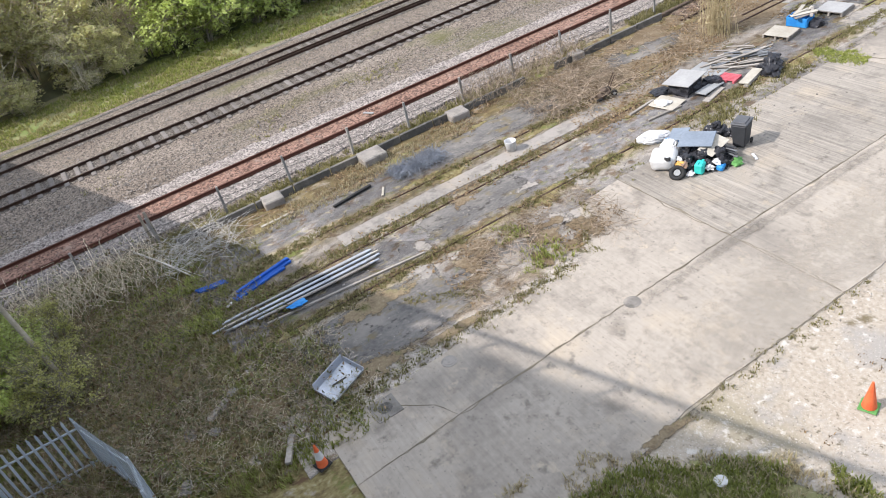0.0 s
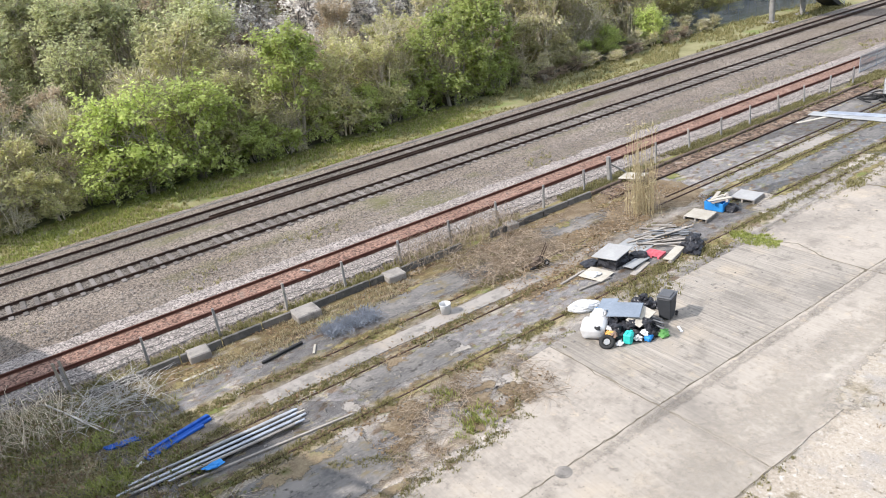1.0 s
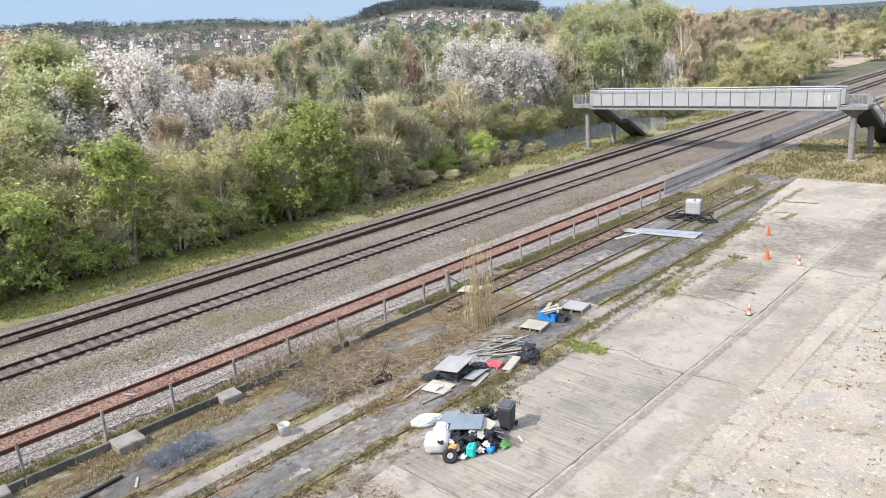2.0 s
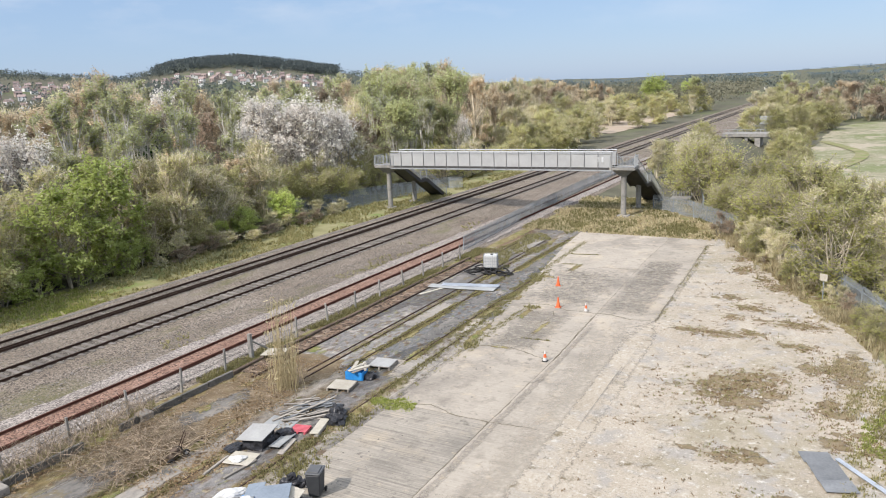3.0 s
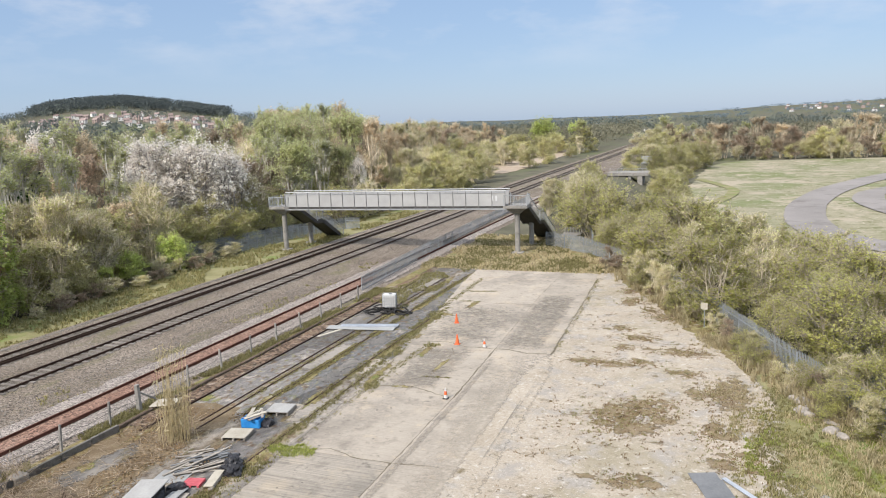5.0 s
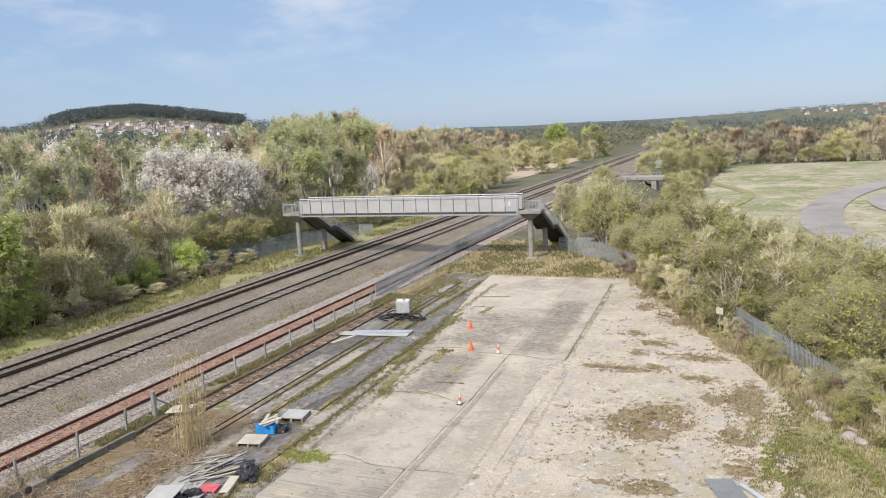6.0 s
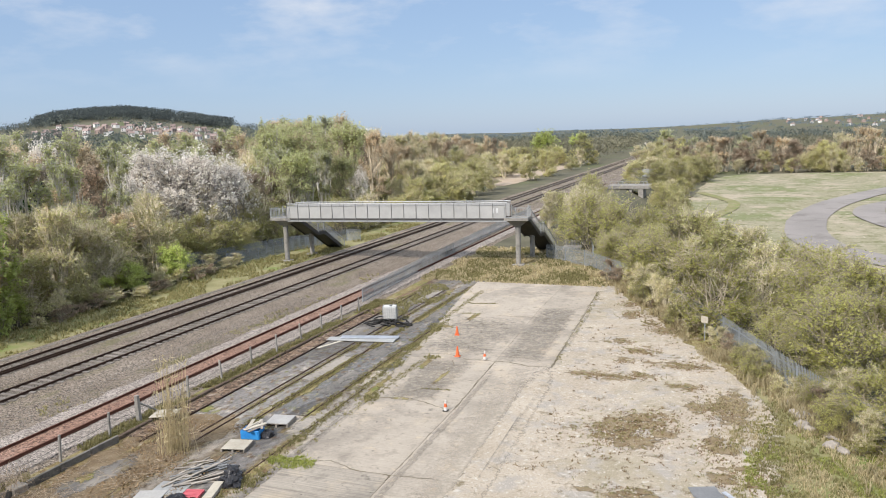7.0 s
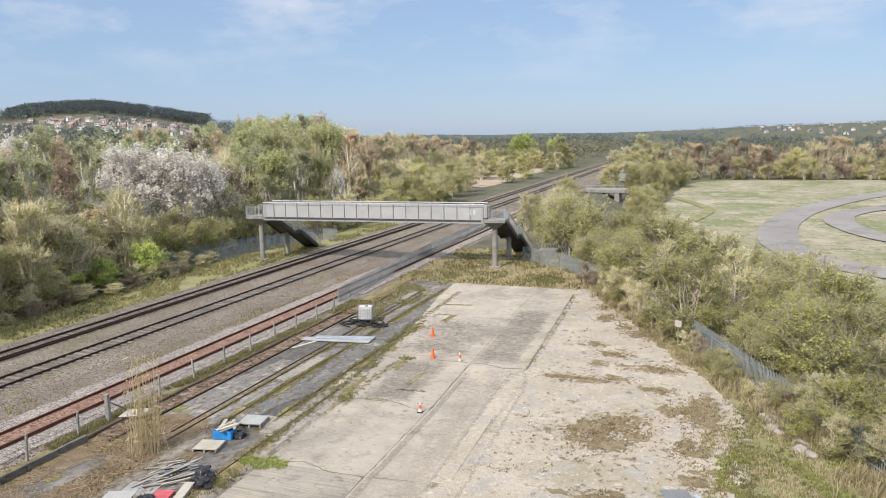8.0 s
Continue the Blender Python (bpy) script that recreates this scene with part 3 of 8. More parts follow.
def track(xl, xr, y0, y1, z, railmat, label, sink):
    th = thing("railway_track", pose((xl + xr) / 2, 0, 0), label, "railway track", "railway tracks", "structure")
    v, f = rail_mesh(y1 - y0)
    for x in (xl, xr):
        r = mesh_ob("rail", v, f, railmat, th)
        r.location = (x - (xl + xr) / 2, y0, z)
    more = []
    for y in np.arange(max(y0, -34), min(y1, 150), 0.68):
        if -16 < y < 95:
            s = new("sleeper", SLEEPER)
            s.parent, s.location = th, (rnd.uniform(-0.03, 0.03), y + rnd.uniform(-0.03, 0.03), z - sink + rnd.uniform(-0.015, 0.015))
            s.rotation_euler = (0, 0, rnd.uniform(-0.012, 0.012))
        else:
            more.append(y)
    if more:
        bm = bmesh.new()
        for y in more:
            add_box(bm, (0, y, z - sink), (2.5, 0.25, 0.14))
        tagged(part("far_sleepers", bm, M["sleeper"], th), "", "", "", "stuff")
    return th


track(-46.35, -44.75, -44, 620, 0.16, M["rail_rust"], "dark steel rails on half-buried sleepers, far running line", 0.07)
track(-41.37, -39.80, -44, 620, 0.17, M["rail_rust"], "dark steel rails on grey sleepers, near running line", 0.035)
track(-33.42, -31.92, -44, 200, 0.15, M["rail_red"], "rusty red siding rails in rust-stained ballast", 0.12)
v, f = rail_mesh(140)
spare = tagged(mesh_ob("spare_rail", v, f, M["rail_rust"]), "long dark spare rail lying between the running rails", "rail")
spare.matrix_basis = pose(-45.15, 10.5, 0.15)
bm = bmesh.new()
for y in np.arange(-40, 160, 1.0):
    add_box(bm, (0.05 * wob(y, 3, 0.3), y, 0.02), (0.24, 0.98, 0.16), bevel=0.015)
trough_line = tagged(part("cable_trough", bm, M["dark_cast"]), "dark concrete cable trough along the track edge", "cable trough", "", "structure")
trough_line.location = (-47.9, 0, 0.05)
strip("verge", "bright rough grass verge between the far track and the bushes", lambda y: -55.5, lambda y: -48.3, -45, 150, -0.02, M["verge"], 0.3, category="grass", rough_top=0.05)

# ---- yard surfaces ----
def left_edge(y):
    return float(np.interp(y, (1, 4, 7, 11, 12.3, 13.2, 15, 28.5, 36, 45, 64, 70), (-15.3, -15.55, -15.8, -16.0, -17.4, -18.7, -18.9, -19.0, -19.1, -20.4, -23.3, -23.9)))


def right_edge(y):
    return float(np.interp(y, (1, 7.4, 9, 17, 29, 37.5, 47, 66, 70), (-9.1, -9.2, -9.5, -9.65, -10.05, -10.3, -10.6, -11.3, -11.8)))


strip("yard_base", "mossy dirt and broken ground beside the siding", -30.2, lambda y: fence_x(np.float64(y)) + 1.0 if y > 30 else 10.0, -24, 92, -0.05, M["moss"], 0.3, category="ground")
strip("grit_area", "pale sandy gravel with weeds beside the concrete yard", lambda y: -12.5, lambda y: float(fence_x(np.float64(y))) - 2.2 if y > 34 else 15.5, 6.0, 71, -0.01, M["grit"], 0.5, category="gravel")
strip("old_yard", "old tarmac and mossy concrete in worn bands", -28.85, lambda y: left_edge(y) + 1.0, 0.2, 31.0, 0.0, M["old_yard_south"], 0.3)
strip("old_yard", "old dark tarmac with sunken rails and weedy joints", -29.0, lambda y: left_edge(y) + 1.0, 30.6, 70.5, 0.004, M["old_yard_north"], 0.3)
strip("concrete_strip", "pale smooth concrete strip with mossy sides", -24.15, -23.2, 5.6, 19.0, 0.03, M["old_concrete"], 0.1)
strip("leaf_litter", "dead leaves and twigs over the old siding", -28.6, -24.4, 18.0, 31.5, 0.007, M["litter"], 0.9)


def slab(x0, x1, y0, y1, seed):
    """One cast bay of the yard, with chipped edges."""
    rg = random.Random(seed)
    ring = []
    nx, ny = max(4, int((x1(y0) - x0(y0)) / 0.5)), int((y1 - y0) / 0.5)
    for i in range(nx):
        ring.append((x0(y0) + (x1(y0) - x0(y0)) * i / nx, y0))
    for j in range(ny):
        y = y0 + (y1 - y0) * j / ny
        ring.append((x1(y), y))
    for i in range(nx):
        ring.append((x1(y1) + (x0(y1) - x1(y1)) * i / nx, y1))
    for j in range(ny):
        y = y1 + (y0 - y1) * j / ny
        ring.append((x0(y), y))
    k = len(ring)
    cx, cy = sum(p[0] for p in ring) / k, sum(p[1] for p in ring) / k
    jig = [rg.uniform(0.0, 0.03) + (rg.uniform(0.05, 0.16) if rg.random() < 0.06 else 0) for _ in ring]
    out = [(x + (cx - x) / abs(cx - x + 1e-6) * q * 0.5, y + (cy - y) / abs(cy - y + 1e-6) * q * 0.5) for (x, y), q in zip(ring, jig)]
    z = 0.022 + rg.uniform(-0.004, 0.004)
    v = [(x, y, z - 0.012) for x, y in out] + [(x + (0.012 if x < cx else -0.012), y + (0.012 if y < cy else -0.012), z) for x, y in out] + [(x, y, -0.12) for x, y in out]
    f = [(2 * k + i, 2 * k + (i + 1) % k, (i + 1) % k, i) for i in range(k)] + [(i, (i + 1) % k, k + (i + 1) % k, k + i) for i in range(k)] + [tuple(range(k, 2 * k))]
    return v, f


def mid_edge(y):
    return float(np.interp(y, (1, 5, 15, 28, 36, 44, 49, 61, 70), (-13.1, -13.36, -13.67, -13.87, -13.95, -14.25, -14.5, -15.05, -15.1)))


strip("joint_fill", "dirt packed into the joints of the concrete", lambda y: left_edge(y) + 0.12, lambda y: right_edge(y) - 0.12, 1.4, 70.0, 0.012, M["joint_dirt"], 0.02, thick=0.02)
concrete_yard = thing("concrete_yard", pose(0, 0, 0), "large weathered pale concrete yard cast in bays", "yard", "", "structure")
rows_y = (1.2, 15.2, 28.0, 44.8, 57.0, 70.2)
for k, (ya, yb) in enumerate(zip(rows_y, rows_y[1:])):
    for side, (ea, eb) in enumerate(((left_edge, mid_edge), (mid_edge, right_edge))):
        v, f = slab(lambda y, ea=ea: ea(y) + 0.003, lambda y, eb=eb: eb(y) - 0.003, ya + 0.003, yb - 0.003, 10 * k + side)
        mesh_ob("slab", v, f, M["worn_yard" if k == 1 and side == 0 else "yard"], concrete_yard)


def blob(name, label, x, y, rx, ry, z, mat, seed, category="ground"):
    """A thin ragged patch lying on the ground."""
    n = 40
    ring = []
    for k in range(n):
        t = 2 * math.pi * k / n
        q = 1 + 0.55 * wob(math.cos(t) * 1.3 + seed * 3.1, math.sin(t) * 1.3) + 0.3 * wob(math.cos(t) * 4 + seed, math.sin(t) * 4 + 5)
        ring.append((x + rx * q * math.cos(t), y + ry * q * math.sin(t)))
    v, cover = [(x, y, z)], [1.0]
    for q, c in ((0.45, 0.95), (0.8, 0.62), (1.1, 0.3), (1.45, 0.0)):
        v += [(x + (a - x) * q, y + (b - y) * q, z - 0.001 * q) for a, b in ring]
        cover += [c] * n
    f = [(0, 1 + i, 1 + (i + 1) % n) for i in range(n)]
    for r in range(3):
        f += [(1 + r * n + i, 1 + (r + 1) * n + i, 1 + (r + 1) * n + (i + 1) % n, 1 + r * n + (i + 1) % n) for i in range(n)]
    return tagged(covered(mesh_ob(name, v, f, M[mat]), cover), label, category, "", "structure")


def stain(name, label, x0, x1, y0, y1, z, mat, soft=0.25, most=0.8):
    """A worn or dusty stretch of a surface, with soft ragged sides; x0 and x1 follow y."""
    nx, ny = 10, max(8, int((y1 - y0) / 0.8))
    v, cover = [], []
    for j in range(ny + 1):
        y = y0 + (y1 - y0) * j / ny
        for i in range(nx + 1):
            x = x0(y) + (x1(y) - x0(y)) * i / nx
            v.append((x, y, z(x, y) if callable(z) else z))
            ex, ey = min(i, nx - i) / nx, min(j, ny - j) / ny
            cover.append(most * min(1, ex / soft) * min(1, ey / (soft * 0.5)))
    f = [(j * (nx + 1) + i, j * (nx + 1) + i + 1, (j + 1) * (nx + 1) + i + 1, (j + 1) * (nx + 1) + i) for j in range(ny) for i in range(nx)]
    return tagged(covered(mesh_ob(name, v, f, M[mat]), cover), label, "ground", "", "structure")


# tarmac of different ages and concrete left between the sunken rails
for x0p, x1p, y0p, y1p, mat_ in ((-24.1, -22.2, 53.6, 59.6, "tarmac_thin"), (-27.5, -25.6, 47.6, 53.4, "tarmac_thin"), (-25.3, -22.6, 50.0, 53.2, "tarmac_thin"), (-22.9, -21.2, 36.2, 41.2, "tarmac_thin"), (-21.6, -20.0, 41.2, 43.5, "tarmac_thin"), (-23.6, -21.9, 44.0, 46.3, "tarmac_thin"), (-22.6, -20.7, 8.0, 13.2, "tarmac_thin"), (-27.2, -25.4, 11.0, 17.0, "tarmac_thin"),
                                  (-20.9, -19.0, 43.6, 45.3, "old_thin"), (-21.4, -19.4, 30.6, 34.4, "old_thin"), (-25.2, -23.9, 38.0, 44.0, "old_thin"), (-21.3, -19.6, 53.0, 53.7, "grit_thin"), (-19.4, -18.0, 28.6, 36.0, "yard_thin"), (-22.4, -20.8, 31.4, 33.2, "yard_thin"), (-27.0, -25.8, 60.0, 66.0, "old_thin"), (-23.6, -21.8, 61.0, 69.0, "old_thin")):
    stain("paving_patch", "patch of older paving between the sunken rails", lambda y, a=x0p: a + 0.15 * wob(y, a, 0.9), lambda y, b=x1p: b + 0.15 * wob(y, b, 0.9), y0p, y1p, 0.0085 + 0.00025 * (x0p + y0p) % 0.003, mat_, 0.12, 1.0)
stain("joint_band", "pale worn band along the middle joint", lambda y: mid_edge(y) + 0.10, lambda y: mid_edge(y) + 0.55, 10.0, 44.0, 0.0296, "yard_thin", 0.3, 0.75)


def off_slab(top):
    """Height of a thin sheet that lies on the slab and runs down over its edge to the gravel."""
    return lambda x, y: float(np.interp(x - right_edge(y), (-0.02, 0.22), (top, 0.002 + 0.1 * (top - 0.03))))


br = random.Random(23)
for k in range(46):
    xx = br.choice((-27.3, -24.7, -22.6, -20.2, -20.2, -22.6))
    blob("moss_patch", "ragged yellow-brown moss creeping over the old surface", xx + br.uniform(-0.3, 0.3), br.uniform(2, 33), br.uniform(0.15, 0.5), br.uniform(0.5, 1.6), 0.008 + 0.0003 * k, "moss_thin" if k % 3 else "litter_thin", k)
for k in range(30):
    blob("moss_patch", "ragged weeds and moss in the tarmac joints", br.choice((-25.1, -23.75, -23.75, -21.3, -20.6)) + br.uniform(-0.2, 0.2), br.uniform(33, 66), br.uniform(0.15, 0.42), br.uniform(0.9, 2.6), 0.012 + 0.0003 * k, "moss_thin", 60 + k)
for k in range(14):
    blob("concrete_patch", "pale worn concrete showing through", br.uniform(-21.5, -17), br.uniform(6.5, 16), br.uniform(0.2, 0.6), br.uniform(0.25, 0.7), 0.012 + 0.0004 * k, "old_thin", 90 + k)
for k in range(12):
    blob("litter_patch", "brown dead leaves and dirt in a patch", br.uniform(-19.8, -16.8), br.uniform(7.6, 13.2), br.uniform(0.25, 0.7), br.uniform(0.3, 0.8), 0.019 + 0.0004 * k, "litter_thin", 120 + k)
for x, y, rx, ry in ((-16.6, 3.2, 0.45, 1.3), (-18.4, 1.0, 1.0, 0.9), (-19.3, 5.0, 0.5, 1.4), (-16.3, 6.3, 0.25, 1.2), (-17.6, 0.3, 1.1, 0.7), (-9.3, 8.2, 0.2, 0.9)):
    blob("dirt_patch", "dark dirt and moss lying along the slab edge", x, y, rx, ry, 0.03, "weed_thin", x * 3 + y)
# tarmac stretched to the shadow's extent, so part of its dark is painted shade
stain("tarmac_patch", "dark tarmac and painted viaduct shade beside the concrete bays", lambda y: -19.9 + 0.2 * wob(y, 1, 0.8), lambda y: left_edge(y) - 0.9, 2.4, 7.7, 0.0125, "tarmac_thin", 0.12, 1.0)
blob("tarmac_patch", "dark damp tarmac by the blue beams", -24.4, 0.6, 0.9, 1.1, 0.01, "tarmac_thin", 7)
blob("tarmac_patch", "smooth grey tarmac amid leaf litter", -26.8, 23.8, 1.0, 2.6, 0.014, "tarmac_thin", 6)
for x, y, rx, ry in ((-19.7, 38.5, 0.3, 2.2), (-18.6, 43.5, 0.3, 1.4), (-20.8, 52.8, 0.8, 0.35), (-19.6, 56, 0.3, 1.4), (-17.5, 37.0, 0.7, 0.2), (-16.6, 41.0, 0.16, 1.4)):
    blob("moss_patch", "ragged weeds and moss on the slab", x, y, rx, ry, 0.034, "moss_thin", x * 5 + y)
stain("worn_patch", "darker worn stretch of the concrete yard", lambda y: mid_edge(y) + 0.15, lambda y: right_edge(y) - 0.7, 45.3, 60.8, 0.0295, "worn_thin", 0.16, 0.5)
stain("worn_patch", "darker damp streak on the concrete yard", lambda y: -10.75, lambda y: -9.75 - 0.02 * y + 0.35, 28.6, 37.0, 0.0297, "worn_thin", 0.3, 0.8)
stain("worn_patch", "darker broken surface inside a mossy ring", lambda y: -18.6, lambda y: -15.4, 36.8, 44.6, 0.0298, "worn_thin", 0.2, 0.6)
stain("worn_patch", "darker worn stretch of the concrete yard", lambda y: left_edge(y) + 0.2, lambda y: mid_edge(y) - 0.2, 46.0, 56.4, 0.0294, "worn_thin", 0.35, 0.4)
stain("dust_drift", "pale dust track worn along the concrete", lambda y: right_edge(y) - 2.7 + 0.4 * wob(y, 3, 0.2), lambda y: right_edge(y) + 0.4, 8.5, 45.0, off_slab(0.0325), "dust_thin", 0.5, 0.85)
stain("dust_drift", "pale grit drifted over the edge of the concrete", lambda y: right_edge(y) - 1.1, lambda y: right_edge(y) + 0.9, 17.0, 46.0, off_slab(0.0335), "grit_thin", 0.4, 1.7)
stain("dust_drift", "pale grit drifted over the edge of the concrete", lambda y: right_edge(y) - 0.3, lambda y: right_edge(y) + 0.6, 46.0, 69.0, off_slab(0.0325), "grit_thin", 0.4, 0.7)


def crack(label, pts, width, seed):
    """A wandering crack with dirt and moss in it."""
    rg = random.Random(seed)
    P = []
    for (xa, ya), (xb, yb) in zip(pts, pts[1:]):
        n = max(2, int(math.hypot(xb - xa, yb - ya) / 0.25))
        P += [(xa + (xb - xa) * k / n + rg.uniform(-0.05, 0.05), ya + (yb - ya) * k / n + rg.uniform(-0.05, 0.05)) for k in range(n)]
    P.append(pts[-1])
    v, f = [], []
    for i, (x, y) in enumerate(P):
        a, b = P[max(0, i - 1)], P[min(len(P) - 1, i + 1)]
        dx, dy = b[0] - a[0], b[1] - a[1]
        L = math.hypot(dx, dy) + 1e-6
        w = width * rg.uniform(0.4, 1.3)
        v += [(x - dy / L * w, y + dx / L * w, 0.0275), (x, y, 0.031), (x + dy / L * w, y - dx / L * w, 0.0275)]
    for i in range(len(P) - 1):
        for k in (0, 1):
            f.append((3 * i + k + 1, 3 * i + k, 3 * i + 3 + k, 3 * i + 4 + k))
    return tagged(mesh_ob("crack", v, f, M["crack_dirt"]), label, "crack", "cracks in the concrete", "structure")


M["crack_dirt"] = surface("crack_dirt", [(0.3, (0.09, 0.075, 0.052)), (0.7, (0.22, 0.19, 0.135))], 2.0, 14, 0.5, 0.95, bump=0.5)
for k, (pts, w) in enumerate((([(-18.7, 28.1), (-17.2, 28.5), (-15.5, 27.9), (-13.8, 28.0), (-11.8, 28.2), (-10.2, 28.0)], 0.032), ([(-18.7, 36.8), (-17.0, 37.2), (-15.4, 36.6), (-14.3, 36.1)], 0.05), ([(-13.95, 36.2), (-14.05, 39), (-14.2, 42), (-14.3, 45.0)], 0.025),
                              ([(-15.1, 45.1), (-13.4, 45.2), (-12.0, 44.7), (-10.8, 45.0)], 0.05), ([(-19.8, 45.4), (-18.0, 45.9), (-16.4, 45.1), (-15.1, 45.2)], 0.05), ([(-18.4, 40.2), (-17.2, 41.5), (-16.6, 43.4), (-17.1, 44.6)], 0.035), ([(-17.6, 38.0), (-16.6, 39.2), (-16.5, 40.8)], 0.035),
                              ([(-18.6, 15.3), (-16.4, 15.1), (-13.8, 15.2), (-11.6, 15.3), (-9.8, 15.2)], 0.013), ([(-13.67, 15.3), (-13.74, 20), (-13.8, 24), (-13.87, 28)], 0.014), ([(-13.15, 2.0), (-13.45, 8), (-13.67, 15)], 0.012),
                              ([(-13.35, 4.5), (-14.1, 4.1), (-14.8, 3.3)], 0.012), ([(-9.2, 7.6), (-9.52, 10), (-9.58, 13), (-9.63, 16.5)], 0.016), ([(-10.5, 45), (-10.8, 52), (-11.0, 58), (-11.45, 68)], 0.05), ([(-17.9, 57.0), (-15.2, 57.2), (-11.4, 56.8)], 0.03))):
    crack("dirt-filled crack wandering across the concrete", pts, w, 300 + k)

# ---- the viaduct that the camera stands on ----
VN, VD = Vector((-0.36, 0.933, 0)).normalized(), Vector((0.933, 0.36, 0)).normalized()
VM = Matrix(((VD.x, -VN.x, 0, 0), (VD.y, -VN.y, 0, 0), (0, 0, 1, 0), (0, 0, 0, 1)))
viaduct = thing("viaduct", Matrix.Translation(VN * -0.52) @ VM, "concrete road viaduct with a steel railing and solid parapet", "viaduct", "", "structure")
bm = bmesh.new()
add_box(bm, (-40, 6.5, 13.2), (320, 13, 1.2))
part("deck", bm, M["cast"], viaduct)
bm = bmesh.new()
add_box(bm, (-104.8, 0.12, 14.3), (160, 0.24, 1.05))
part("parapet", bm, M["cast"], viaduct)
bm = bmesh.new()
add_box(bm, (33.5, 0.08, 14.78), (117, 0.16, 0.12))
part("handrail", bm, M["steel"], viaduct)
bm = bmesh.new()
add_box(bm, (33.5, 0.05, 13.95), (117, 0.05, 0.05))
part("bottom_rail", bm, M["steel"], viaduct)
for x in np.arange(-24, 92, 2.0):
    bm = bmesh.new()
    add_box(bm, (x, 0.05, 14.3), (0.13, 0.10, 1.0))
    part("railing_post", bm, M["steel"], viaduct)
    bm = bmesh.new()
    for t in np.arange(0.25, 2.0, 0.25):
        add_box(bm, (x + t, 0.05, 14.36), (0.04, 0.03, 0.84))
    part("baluster_panel", bm, M["steel"], viaduct)
for x in (-110, -70, -30, 30, 70):
    bm = bmesh.new()
    add_box(bm, (x, 8.5, 6.2), (1.6, 5, 13.2), bevel=0.1)
    part("pier", bm, M["cast"], viaduct)

# ---- footbridge ----
FA, FB = Vector((-51.3, 77.6, 0)), Vector((-22.4, 80.1, 0))
FL = (FB - FA).length
foot_az = math.degrees(math.atan2(FB.y - FA.y, FB.x - FA.x))
footbridge = thing("footbridge", pose(*FA, 0, 0, foot_az), "grey steel footbridge over the tracks on concrete columns with stairs", "footbridge")
DZ, PT = 5.45, 7.25
bm = bmesh.new()
add_box(bm, (FL / 2, 0.0, DZ - 0.18), (FL - 1.6, 2.3, 0.34))
part("deck", bm, M["dark_steel"], footbridge)
npan = 18
x0p, x1p = 0.9, FL - 1.1
for side, yy in enumerate((-1.12, 1.12)):
    for k in range(npan):
        xa, xb = x0p + (x1p - x0p) * k / npan, x0p + (x1p - x0p) * (k + 1) / npan
        bm = bmesh.new()
        add_box(bm, ((xa + xb) / 2, yy, (DZ - 0.3 + PT - 0.3) / 2), (xb - xa - 0.05, 0.05, PT - 0.3 - DZ + 0.3), bevel=0.008)
        part("parapet_panel", bm, M["bridge_paint"], footbridge)
    for k in range(npan + 1):
        x = x0p + (x1p - x0p) * k / npan
        bm = bmesh.new()
        add_box(bm, (x, yy * 1.03, (DZ - 0.45 + PT - 0.12) / 2), (0.06, 0.12, PT - DZ + 0.33))
        part("parapet_post", bm, M["post_grey"], footbridge)
    bm = bmesh.new()
    add_box(bm, (FL / 2, yy, PT - 0.08), (x1p - x0p, 0.1, 0.1), bevel=0.02)
    part("top_rail", bm, M["rail_white"], footbridge)
    bm = bmesh.new()
    add_box(bm, (FL / 2, yy * 1.02, PT - 0.32), (x1p - x0p, 0.1, 0.08))
    part("mid_rail", bm, M["steel"], footbridge)
    bm = bmesh.new()
    add_box(bm, (FL / 2, yy, DZ - 0.34), (x1p - x0p, 0.14, 0.16))
    part("edge_beam", bm, M["steel"], footbridge)
for dx in (0.0, 0.45):
    bm = bmesh.new()
    add_box(bm, (FL - 2.55 + dx, -1.16, 6.3), (0.22, 0.02, 0.6), bevel=0.005)
    part("notice", bm, M["rail_white"], footbridge)
